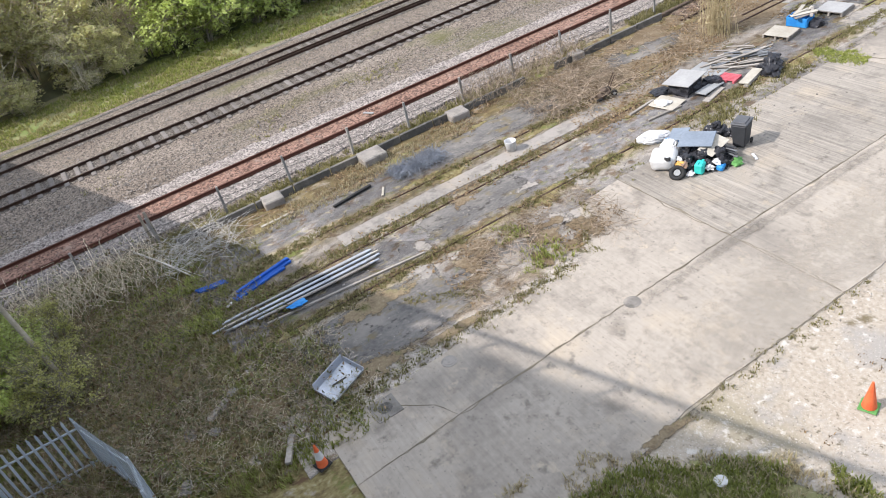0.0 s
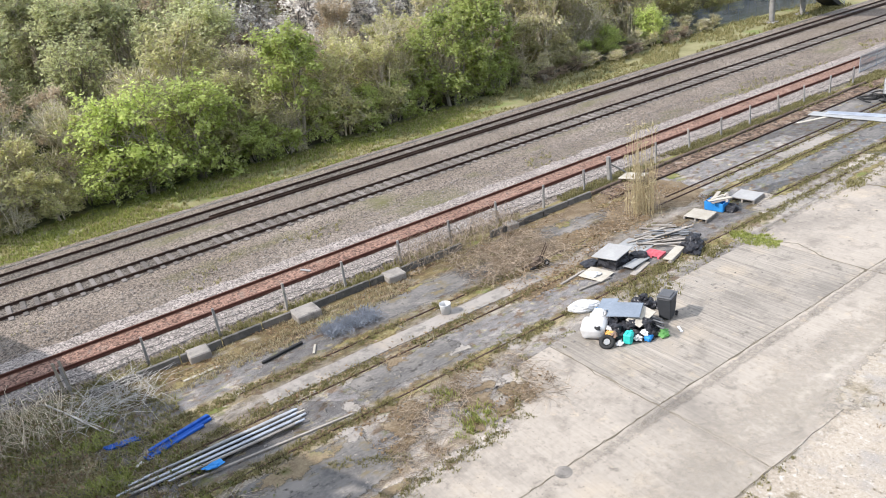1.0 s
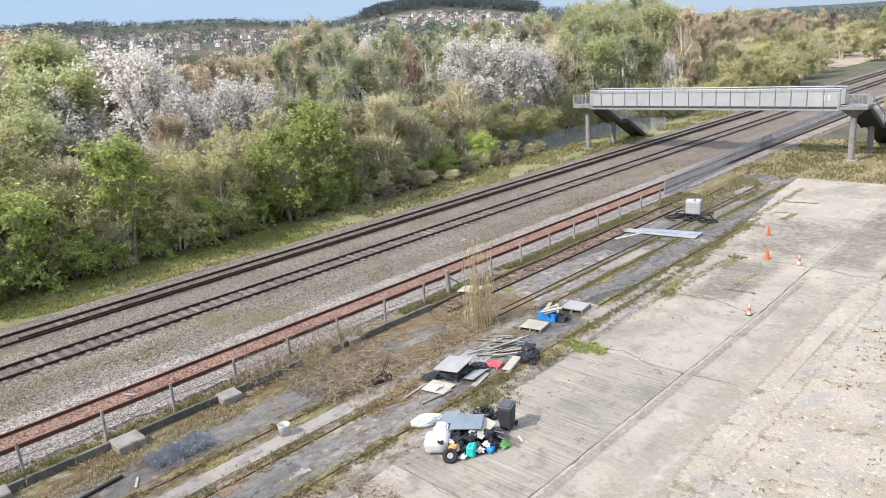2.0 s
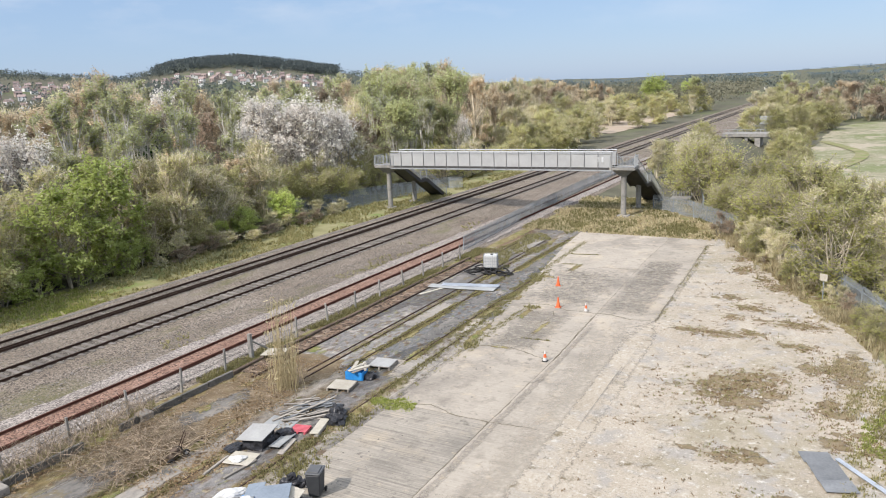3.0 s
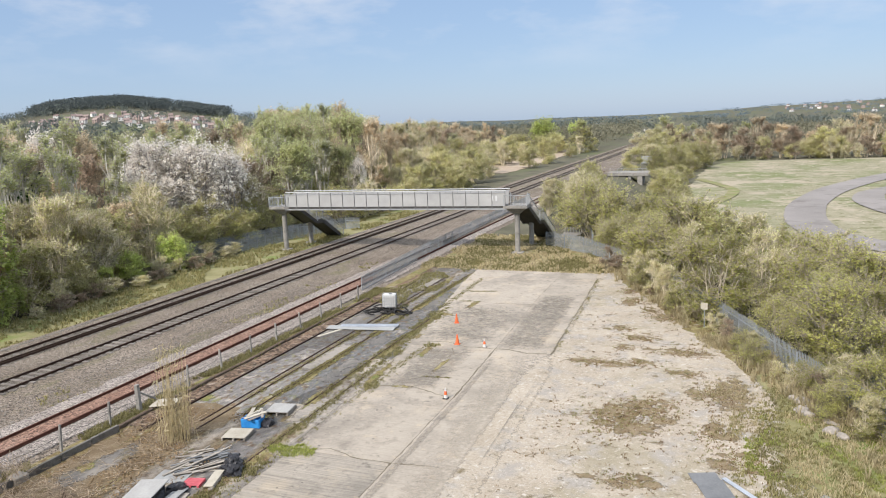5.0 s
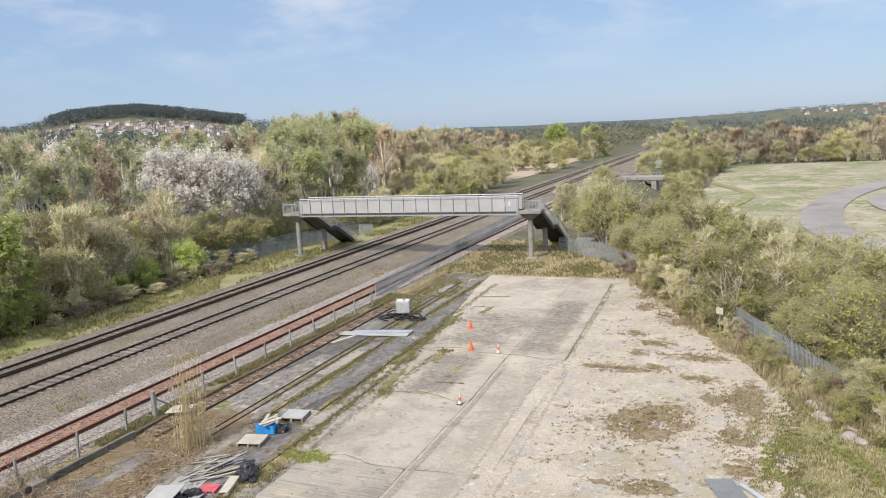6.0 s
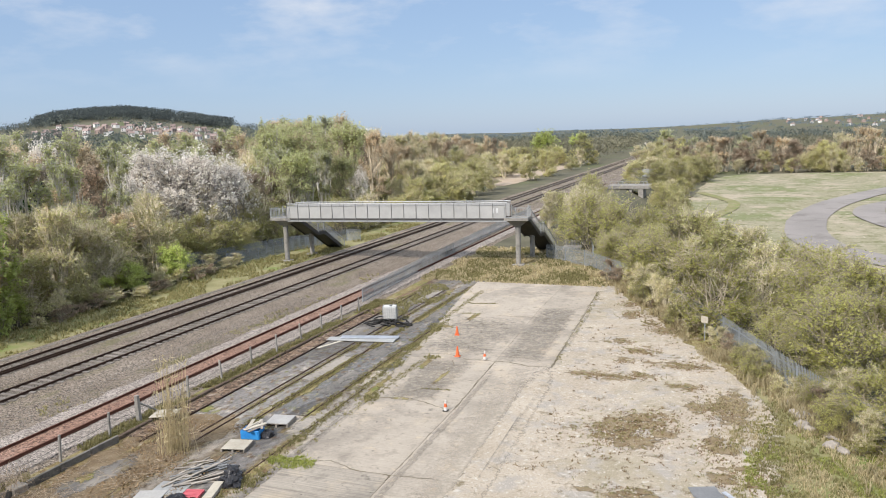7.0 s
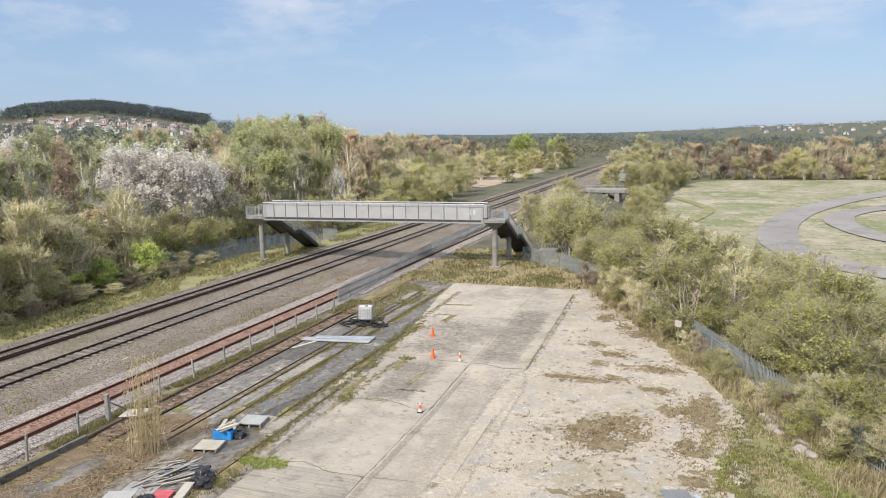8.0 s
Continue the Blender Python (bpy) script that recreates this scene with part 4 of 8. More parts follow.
for xe in (0.0, FL):
    sgn = -1 if xe == 0 else 1
    for yy in (0.0, 5.5):
        bm = bmesh.new()
        top = DZ - 0.95 if yy == 0 else DZ - 2.3
        xc = xe + 0.16 * max(0.0, yy - 1.3)
        add_rod(bm, (xc, yy, -0.15), (xc, yy, top), 0.30, n=20)
        add_box(bm, (xc, yy, 0.02), (1.3, 1.1, 0.22), bevel=0.03)
        part("column", bm, M["cast"], footbridge, smooth=False)
    bm = bmesh.new()
    verts = [(xe - 1.15, -0.9, DZ - 0.3), (xe + 1.15, -0.9, DZ - 0.3), (xe + 0.4, -0.45, DZ - 0.98), (xe - 0.4, -0.45, DZ - 0.98)]
    lo = [bm.verts.new(p) for p in verts] + [bm.verts.new((p[0], -p[1], p[2])) for p in verts]
    for q in ((3, 2, 1, 0), (4, 5, 6, 7), (0, 1, 5, 4), (1, 2, 6, 5), (2, 3, 7, 6), (3, 0, 4, 7)):
        bm.faces.new([lo[i] for i in q])
    part("crosshead", bm, M["cast"], footbridge)
    bm = bmesh.new()
    add_box(bm, (xe, 0.1, DZ - 0.16), (2.7, 2.6, 0.3), bevel=0.02)
    part("landing", bm, M["cast"], footbridge)
    # railing round the landing
    for c, sz, nm in [((xe, -1.15, DZ + z), (2.6, 0.06, 0.06), "handrail") for z in (0.1, 1.15)] + [((xe + sgn * 1.3, 0, DZ + z), (0.06, 2.4, 0.06), "handrail") for z in (0.1, 1.15)] \
            + [((xe + t, -1.15, DZ + 0.6), (0.03, 0.03, 1.1), "baluster") for t in np.linspace(-1.15, 1.15, 8)] + [((xe + sgn * 1.3, t, DZ + 0.6), (0.03, 0.03, 1.1), "baluster") for t in np.linspace(-1.0, 1.0, 8)] \
            + [((xe + t, -1.15, DZ + 0.62), (0.08, 0.08, 1.25), "railing_post") for t in (-1.3, 0, 1.3)]:
        bm = bmesh.new()
        add_box(bm, c, sz)
        part(nm, bm, M["steel"], footbridge)
    # two flights with a rest between, going away from the landing
    ya, za = 1.3, DZ
    sk = 0.16
    sway = lambda y: sk * (y - 1.3)
    for run, rise in ((4.3, 2.6), (1.3, 0.0), (4.6, 2.85)):
        L = math.hypot(run, rise)
        ang = -math.degrees(math.atan2(rise, run))
        for sx in (-0.95, 0.95):
            bm = bmesh.new()
            add_box(bm, (xe + sx + sway(ya + run / 2), ya + run / 2, za - rise / 2 - 0.18), (0.1, L + 0.1, 0.42), rz=-math.degrees(math.atan(sk)), tilt=(ang, 0))
            part("stringer", bm, M["dark_steel"], footbridge)
        nstep = max(1, int(rise / 0.18))
        for k in range(nstep):
            bm = bmesh.new()
            add_box(bm, (xe + sway(ya + run * (k + 0.5) / nstep), ya + run * (k + 0.5) / nstep, za - rise * (k + 1) / nstep), (1.8, run / nstep + 0.02, 0.05 if rise else 0.15))
            part("step" if rise else "rest_platform", bm, M["dark_steel"], footbridge)
        bm = bmesh.new()
        add_box(bm, (xe + sway(ya + run / 2), ya + run / 2, za - rise / 2 - 0.32), (1.85, L, 0.06), rz=-math.degrees(math.atan(sk)), tilt=(ang, 0))
        part("flight_soffit", bm, M["dark_steel"], footbridge)
        for sx in (-0.98, 0.98):
            for z in (0.25, 1.15):
                bm = bmesh.new()
                add_box(bm, (xe + sx + sway(ya + run / 2), ya + run / 2, za - rise / 2 + z), (0.06, L, 0.06), rz=-math.degrees(math.atan(sk)), tilt=(ang, 0))
                part("stair_rail", bm, M["steel"], footbridge)
            for t in np.arange(0.1, run, 0.22):
                bm = bmesh.new()
                add_box(bm, (xe + sx + sway(ya + t), ya + t, za - rise * t / run + 0.7), (0.025, 0.025, 0.95))
                part("baluster", bm, M["steel"], footbridge)
            for t in (0.03, run - 0.03):
                bm = bmesh.new()
                add_box(bm, (xe + sx + sway(ya + t), ya + t, za - rise * t / run + 0.6), (0.09, 0.09, 1.3))
                part("stair_post", bm, M["steel"], footbridge)
        ya, za = ya + run, za - rise

# ---- trees and scrub ----
M["leaf_green"] = foliage("leaf_green", (0.369, 0.435, 0.118), (0.715, 0.785, 0.31), 0.66)
M["leaf_olive"] = foliage("leaf_olive", (0.39, 0.39, 0.175), (0.72, 0.69, 0.37), 0.66)
M["leaf_bud"] = foliage("leaf_bud", (0.447, 0.364, 0.243), (0.801, 0.663, 0.474), 0.62)
M["leaf_willow"] = foliage("leaf_willow", (0.367, 0.386, 0.177), (0.625, 0.64, 0.365), 0.62)
M["leaf_rust"] = foliage("leaf_rust", (0.27, 0.205, 0.15), (0.46, 0.365, 0.275), 0.55)
M["leaf_white"] = foliage("leaf_white", (0.72, 0.67, 0.60), (0.92, 0.885, 0.83), 0.6, each=0.06)
M["leaf_dark"] = foliage("leaf_dark", (0.022, 0.045, 0.02), (0.06, 0.10, 0.04))
M["leaf_sallow"] = foliage("leaf_sallow", (0.31, 0.315, 0.10), (0.575, 0.56, 0.23), 0.64)
M["leaf_bramble"] = foliage("leaf_bramble", (0.105, 0.112, 0.055), (0.27, 0.265, 0.145), 0.4)
M["blade_dry"] = foliage("blade_dry", (0.36, 0.3, 0.18), (0.56, 0.49, 0.32))
M["blade_green"] = foliage("blade_green", (0.195, 0.225, 0.06), (0.41, 0.43, 0.14))
M["blade_mixed"] = foliage("blade_mixed", (0.17, 0.165, 0.065), (0.40, 0.355, 0.185))
M["leaf_dead"] = foliage("leaf_dead", (0.13, 0.085, 0.05), (0.33, 0.24, 0.14), 0.15)


def make_tree(name, label, seed, h, r, leafmat, barkmat, stems=1, lobes=11, twigs=420, n_leaf=2200, size=0.17, low=0.25, spread=1.0, rise=0.25, twig_r=0.016):
    """A tree or shrub: stems, limbs to the lobes of its crown, twigs in them and small leaves or buds about the twigs."""
    rg = np.random.default_rng(seed)
    root = thing(name, pose(0, 0, 0), label, "tree" if stems < 4 else "shrub")
    # lobes of the crown
    az = rg.uniform(0, 2 * np.pi, lobes)
    up = rg.uniform(0, 1, lobes) ** 0.85
    rad = r * (0.30 + 0.5 * np.sqrt(rg.uniform(0, 1, lobes))) * np.sin(np.pi * (0.18 + 0.72 * up)) ** 0.6
    lc = np.stack([rad * np.cos(az), rad * np.sin(az), h * (low + (0.90 - low) * up)], 1)
    lr = r * rg.uniform(0.26, 0.5, lobes)
    lc[0], lr[0] = (0.1 * r, 0, h * 0.86), 0.3 * r
    pieces = []
    # stems
    sp = rg.uniform(0, 2 * np.pi, stems)
    feet = np.stack([np.cos(sp), np.sin(sp), 0 * sp], 1) * (0.10 * r if stems > 1 else 0.0)
    tops = feet * 2.0 + np.stack([rg.normal(0, 0.12 * r, stems), rg.normal(0, 0.12 * r, stems), h * rg.uniform(0.6, 0.8, stems)], 1)
    if stems > 1:
        tops[:, :2] += feet[:, :2] * 2.5
    mids = (feet + tops) / 2 + rg.normal(0, 0.05 * r, (stems, 3))
    r0 = (0.018 * h + 0.03) / np.sqrt(stems)
    pieces.append(tubes(feet - (0, 0, 0.3), mids, r0 * 1.15, r0 * 0.75, 6))
    pieces.append(tubes(mids, tops, r0 * 0.75, r0 * 0.25, 5))
    # limbs
    own = rg.integers(0, stems, lobes)
    t = rg.uniform(0.25, 0.9, lobes)[:, None]
    start = np.where(t < 0.5, feet[own] + (mids[own] - feet[own]) * 2 * t, mids[own] + (tops[own] - mids[own]) * (2 * t - 1))
    start[:, 2] = np.minimum(start[:, 2], np.maximum(lc[:, 2] - 0.1 * h, 0.15 * h))
    knee = (start + lc) / 2 + rg.normal(0, 0.06 * r, (lobes, 3))
    pieces.append(tubes(start, knee, r0 * 0.5, r0 * 0.36, 4))
    pieces.append(tubes(knee, lc, r0 * 0.36, r0 * 0.18, 4))
    # branches in the lobes, starting along the limbs
    subs = lobes * 8
    so = np.concatenate([np.arange(lobes), rg.choice(lobes, subs - lobes, p=lr**2 / (lr**2).sum())])
    d = rg.normal(size=(subs, 3))
    d /= np.linalg.norm(d, axis=1, keepdims=True)
    d[:, 2] = d[:, 2] * 0.75 + rise * 0.8
    d /= np.linalg.norm(d, axis=1, keepdims=True)
    s0 = knee[so] + (lc[so] - knee[so]) * rg.uniform(0.25, 1.0, (subs, 1))
    s1 = lc[so] + d * (lr[so] * rg.uniform(0.45, 1.05, subs))[:, None]
    s1[:, 2] = np.maximum(s1[:, 2], 0.15)
    pieces.append(tubes(s0, s1, max(r0 * 0.16, twig_r * 1.3), twig_r * 0.8, 3))
    # twigs off the branches
    k = rg.integers(0, subs, twigs)
    along_ = s1[k] - s0[k]
    a = s0[k] + along_ * rg.uniform(0.25, 1.0, (twigs, 1))
    along_ /= np.linalg.norm(along_, axis=1, keepdims=True) + 1e-9
    d = along_ * 0.75 + rg.normal(0, 0.5, (twigs, 3)) + np.array([0, 0, rise * 0.6])
    d /= np.linalg.norm(d, axis=1, keepdims=True)
    b = a + d * (lr[so[k]] * rg.uniform(0.3, 0.85, twigs) * spread)[:, None]
    b[:, 2] = np.maximum(b[:, 2], 0.1)
    lo = so[k]
    tall = h / max(h, float(np.percentile(b[:, 2], 98)))
    pieces.append(tubes(a, b, twig_r, twig_r * 0.35, 3))
    v, f = joined(pieces)
    v = np.asarray(v, float) * (1, 1, tall)
    mesh_ob("trunk", v, f, barkmat, root)
    if n_leaf:
        k = rg.integers(0, twigs, n_leaf)
        t = rg.uniform(0.1, 1.05, n_leaf)[:, None]
        c = a[k] + (b[k] - a[k]) * t + rg.normal(0, 0.035 * r, (n_leaf, 3))
        c[:, 2] = np.maximum(c[:, 2], 0.08)
        away = c - lc[lo[k]] + (c - (0, 0, 0.4 * h)) * 0.35
        away /= np.linalg.norm(away, axis=1, keepdims=True) + 1e-9
        v, f = leaves(c * (1, 1, tall), size, rg, out=away * 0.5 + np.array([0, 0, 0.9]))
        mesh_ob("crown", v, f, leafmat, root)
    return root


BANK = {}


def species(key, count, **kw):
    BANK[key] = [make_tree(seed=100 * len(BANK) + i, **{**kw, "h": kw["h"] * (1 + 0.1 * (i - 1)), "r": kw["r"] * (1 - 0.06 * (i - 1))}) for i in range(count)]


M["pale_twig"] = surface("pale_twig", [(0.3, (0.46, 0.407, 0.295)), (0.7, (0.755, 0.673, 0.519))], 2, 6, 0.4, 0.95, each=0.15, island=0.35)
species("green", 4, name="hawthorn", label="bushy hawthorn with fresh bright green leaves", h=8.0, r=3.4, leafmat=M["leaf_green"], barkmat=M["bark"], stems=5, lobes=26, twigs=1100, n_leaf=8200, size=0.175, low=0.04)
species("olive", 4, name="shrub", label="dense olive shrub just coming into leaf", h=7.0, r=3.2, leafmat=M["leaf_olive"], barkmat=M["twig"], stems=6, lobes=26, twigs=1700, n_leaf=7000, size=0.155, low=0.04, rise=0.35)
species("bare", 4, name="shrub", label="leafless pale shrub with upright twigs", h=8.0, r=2.9, leafmat=M["leaf_olive"], barkmat=M["pale_twig"], stems=11, lobes=30, twigs=2300, n_leaf=3600, size=0.135, low=0.04, spread=1.1, rise=0.8, twig_r=0.02)
species("tall", 4, name="tree", label="slender tree with brown budding twigs", h=12.5, r=3.0, leafmat=M["leaf_bud"], barkmat=M["twig"], stems=4, lobes=26, twigs=1600, n_leaf=3000, size=0.19, low=0.14, spread=1.1, rise=0.9, twig_r=0.02)
species("birch", 3, name="birch", label="birch with a pale trunk and sparse yellow-green leaves", h=13.0, r=2.4, leafmat=M["leaf_willow"], barkmat=M["pale_bark"], stems=4, lobes=20, twigs=900, n_leaf=3000, size=0.18, low=0.25, spread=1.2, rise=0.9, twig_r=0.02)
species("willow", 3, name="willow", label="tall willow with yellow-green new leaves", h=15.0, r=5.0, leafmat=M["leaf_willow"], barkmat=M["bark"], stems=3, lobes=30, twigs=1200, n_leaf=6400, size=0.25, low=0.12, rise=0.3)
species("rust", 2, name="tree", label="tree with rusty brown catkins", h=11.0, r=3.2, leafmat=M["leaf_rust"], barkmat=M["bark"], stems=3, lobes=22, twigs=1300, n_leaf=3000, size=0.2, low=0.18, rise=0.6)
species("blossom", 3, name="cherry_tree", label="cherry tree covered in white blossom", h=11.0, r=4.2, leafmat=M["leaf_white"], barkmat=M["grey_bark"], stems=4, lobes=34, twigs=900, n_leaf=11500, size=0.165, low=0.12, spread=1.2, rise=0.45)
species("sallow", 4, name="sallow", label="sallow scrub with yellow-green catkins on pale twigs", h=5.5, r=3.0, leafmat=M["leaf_sallow"], barkmat=M["bark"], stems=9, lobes=26, twigs=1500, n_leaf=5600, size=0.115, low=0.04, spread=1.15, rise=0.45, twig_r=0.016)
species("evergreen", 1, name="evergreen", label="dark green evergreen tree in the wood", h=11.0, r=2.6, leafmat=M["leaf_dark"], barkmat=M["bark"], stems=1, lobes=18, twigs=300, n_leaf=5000, size=0.2, low=0.15)
USED = {}


def plant(key, x, y, h=None, wide=1.0, group=""):
    """Sets a plant of that kind at a place, scaled to height h."""
    bank = BANK[key]
    base = bank[rnd.randrange(len(bank))]
    dims = {"green": 8.0, "olive": 7.0, "bare": 8.0, "tall": 12.5, "birch": 13.0, "willow": 15.0, "rust": 11.0, "blossom": 11.0, "sallow": 5.5, "evergreen": 11.0}[key]
    s = (h or dims * rnd.uniform(0.85, 1.15)) / dims
    z = float(land(x, y))
    m = pose(x, y, z, rnd.uniform(-3, 3), rnd.uniform(-3, 3), rnd.uniform(0, 360)) @ Matrix.Diagonal((s * wide, s * wide, s, 1))
    if base.name not in USED:
        USED[base.name] = True
        base.matrix_basis = m
        ob = base
    else:
        ob = copy_thing(base, m)
        ob.scale = (s * wide, s * wide, s)
    if group:
        ob["group"] = group
    return ob


# the hedge in front of the wood, along the far side of the line
for key, x, y, h in (("olive", -56, -22, 7), ("olive", -55, -15, 7.5), ("bare", -56, -9, 8), ("olive", -54.6, -4, 7.5), ("olive", -54.8, 1.5, 6.5), ("bare", -56.5, 5.5, 8), ("green", -53.8, 9.0, 8.6), ("green", -54.0, 13.6, 8.4),
                     ("olive", -54.8, 17.5, 7), ("green", -54.2, 21.5, 8.8), ("olive", -54.4, 25.8, 7.6), ("olive", -54.2, 29.8, 6.6), ("bare", -56.0, 32.0, 8), ("green", -53.9, 36.5, 8.8), ("green", -54.4, 41.0, 9.2),
                     ("olive", -55.4, 46, 6), ("bare", -56.8, 50, 8.5), ("bare", -57.6, 54.5, 8.5), ("olive", -58.4, 58.5, 6.5), ("green", -55.6, 64.0, 4.6), ("bare", -60.5, 66, 8), ("olive", -62, 72, 6.5)):
    plant(key, x - 1.4, y, h, 1.0, "hedge along the railway")
for k, y in enumerate(np.arange(-24, 62, 3.4)):
    plant("green" if wob(y, 2, 0.2) > 0.1 or 5 < y < 18 or 33 < y < 46 else ("olive", "bare")[k % 2], -54.7 - 0.02 * y + rnd.uniform(-0.5, 0.5), y + rnd.uniform(-0.8, 0.8), rnd.uniform(2.2, 4.2), 1.15, "hedge along the railway")
for k, y in enumerate(np.arange(-26, 68, 4.6)):
    plant(("bare", "olive", "bare", "tall")[k % 4], -60.5 + rnd.uniform(-1, 1), y + rnd.uniform(-1, 1), rnd.uniform(7.5, 10))
for x, y, h, w in ((-74, 25.0, 14.2, 0.95), (-72, 30.5, 15.0, 1.0), (-70, 35.5, 14.6, 1.0), (-67, 39.5, 12.6, 0.85), (-66, 79, 14.0, 1.05), (-69, 75, 13.2, 1.0), (-63.5, 83, 12.5, 0.85), (-61, 116, 9.5, 0.6), (-86, 74, 14.5, 0.6)):
    plant("blossom", x, y, h, w)
for x, y, h in ((-66.5, 52, 15.5), (-68.5, 55.5, 16), (-66, 59, 14.5), (-70, 62.5, 16), (-66, 65.5, 14), (-72, 50, 16.5), (-61.5, 47.5, 12), (-64, 43, 12)):
    plant("birch", x, y, h)
for x, y, h in ((-66, 27, 8.5), (-65, 31, 8.5), (-67, 23, 9)):
    plant("rust", x, y, h, 1.3)
# low growth under the edge of the wood and along the yard fence
for y in np.arange(74, 150, 4.2):
    plant(rnd.choice(("olive", "bare", "olive", "sallow")), -61 + rnd.uniform(-1.5, 1.5) + (4 if y > 100 else 0), y + rnd.uniform(-1, 1), rnd.uniform(3.5, 6.5), 1.2)
for y in np.arange(-20, 100, 6.5):
    if not 70 < y < 86:
        plant(rnd.choice(("olive", "bare")), -66 + rnd.uniform(-2, 2), y + rnd.uniform(-2, 2), rnd.uniform(4.5, 7), 1.25)
for x, y, h, k in ((-11.2, 72.6, 2.6, "rust"), (-10.0, 71.6, 2.2, "rust"), (-7.4, 68.0, 2.4, "bare"), (-6.2, 66.2, 2.8, "bare"), (-5.0, 64.0, 2.2, "bare"), (-3.9, 61.0, 1.8, "bare"), (-2.6, 58.8, 1.6, "bare"), (-0.4, 52.6, 1.3, "bare"), (1.4, 48.0, 1.4, "bare"), (3.4, 42.8, 1.3, "bare"), (5.0, 39.6, 1.5, "bare")):
    plant(k, x, y, h, 1.25)
for y in np.arange(34, 70, 2.4):
    plant(rnd.choice(("bare", "sallow", "rust", "bare")), float(fence_x(np.float64(y))) - 0.9 + rnd.uniform(-0.5, 0.4), y, rnd.uniform(0.9, 1.9), 1.2)
for y in np.arange(29, 47, 1.9):
    plant(rnd.choice(("sallow", "bare", "sallow", "sallow")), float(fence_x(np.float64(y))) + (0.35 if 31 < y < 43.5 else 1.4) + rnd.uniform(-0.2, 0.3), y, rnd.uniform(2.0, 3.0), 1.25, "scrub beyond the fence")
for y in (61.5, 63.5, 65.5, 67.5, 70.0):
    plant(rnd.choice(("bare", "sallow")), float(fence_x(np.float64(y))) - 0.6, y, rnd.uniform(2.2, 3.4), 1.2, "scrub at the fence foot")
for y in np.arange(44, 76, 1.7):
    plant(rnd.choice(("rust", "rust", "bare")), np.interp(y, (44, 60, 76), (-54.2, -54.6, -56.5)) + rnd.uniform(-0.9, 0.9), y, rnd.uniform(1.0, 2.0), 2.0, "brambles beside the railway")
# the wood behind, its canopy rising and falling
def canopy(x, y):
    """Height of the top of the wood at a place."""
    az = math.degrees(math.atan2(x, y))
    el = np.interp(az, [-95, -75, -70, -66, -59, -57, -53, -50, -48, -44, -40, -36, -33.7, -30.4, -28, -25.8, -22, -16], [1.6, 1.7, 1.3, -0.4, -0.6, 0.6, 1.2, 0.5, 0.0, 0.0, 0.65, 0.8, 1.3, 1.5, 0.9, 0.2, -0.1, -0.4])
    return 15 + math.hypot(x, y) * math.tan(radians(float(el))) - float(land(x, y)), az


for x in np.arange(-66, -132, -6.6):
    for y in np.arange(-12, 118, 6.6):
        px, py = x + rnd.uniform(-2.8, 2.8), y + rnd.uniform(-2.8, 2.8)
        if min(math.hypot(px - a, py - b) for a, b in ((-71, 31), (-67, 37), (-67, 77))) < 6.5 or px > -72 and 66 < py < 86:
            continue
        top, az = canopy(px, py)
        n = wob(px, py, 0.04) + rnd.uniform(-0.4, 0.4)
        if az < -68 or -41 < az < -35 and px < -95:
            key = "willow" if n > -0.1 else "tall"
        elif -34.5 < az < -28:
            key = "willow" if n > 0.05 else "birch"
        elif az > -28:
            key = "rust" if n > 0.1 else "tall" if n > -0.3 else "bare"
        else:
            key = "birch" if n > 0.10 else "tall" if n > -0.2 else "rust" if n > -0.38 else "bare"
        h = top * rnd.uniform(0.84, 1.0) * (0.72 if px > -72 else 0.86 if px > -82 else 1.0)
        plant(key, px, py, h, {"bare": 0.9, "willow": 0.9}.get(key, 1.0))
for x, y, h in ((-74, 118, 19.2), (-82, 128, 18.6), (-68, 124, 17.2), (-90, 134, 18), (-79, 137, 18)):
    plant("willow", x, y, h, 0.8)
for x, y, h in ((-64, 104, 13), (-70, 100, 14.5), (-66, 112, 15), (-72, 108, 16), (-63, 97, 11), (-76, 112, 18)):
    plant("birch", x, y, h)
plant("evergreen", -76, 60, 10.5)
plant("evergreen", -84, 70, 12)
for x in np.arange(-60, -140, -9):
    for y in np.arange(124, 330, 11):
        px, py = x + rnd.uniform(-4, 4), y + rnd.uniform(-4, 4)
        top, az = canopy(px, py)
        if px > -64 and py < 150:
            px -= 6
        if py > 175 and px > -92 or px > -68:
            if -86 < px < -58 and 205 < py < 300 and px > -62 - 0.10 * (py - 200):
                continue
            plant(rnd.choice(("olive", "olive", "sallow", "bare")), px, py, rnd.uniform(5, 9), 1.25)
        else:
            key = rnd.choice(("tall", "rust", "tall", "birch", "bare", "tall") if az > -29 else ("willow", "birch", "tall"))
            plant(key, px, py, top * rnd.uniform(0.8, 1.0))
            if rnd.random() < 0.35:
                plant("olive", px + 4, py - 4, rnd.uniform(5, 8), 1.3)
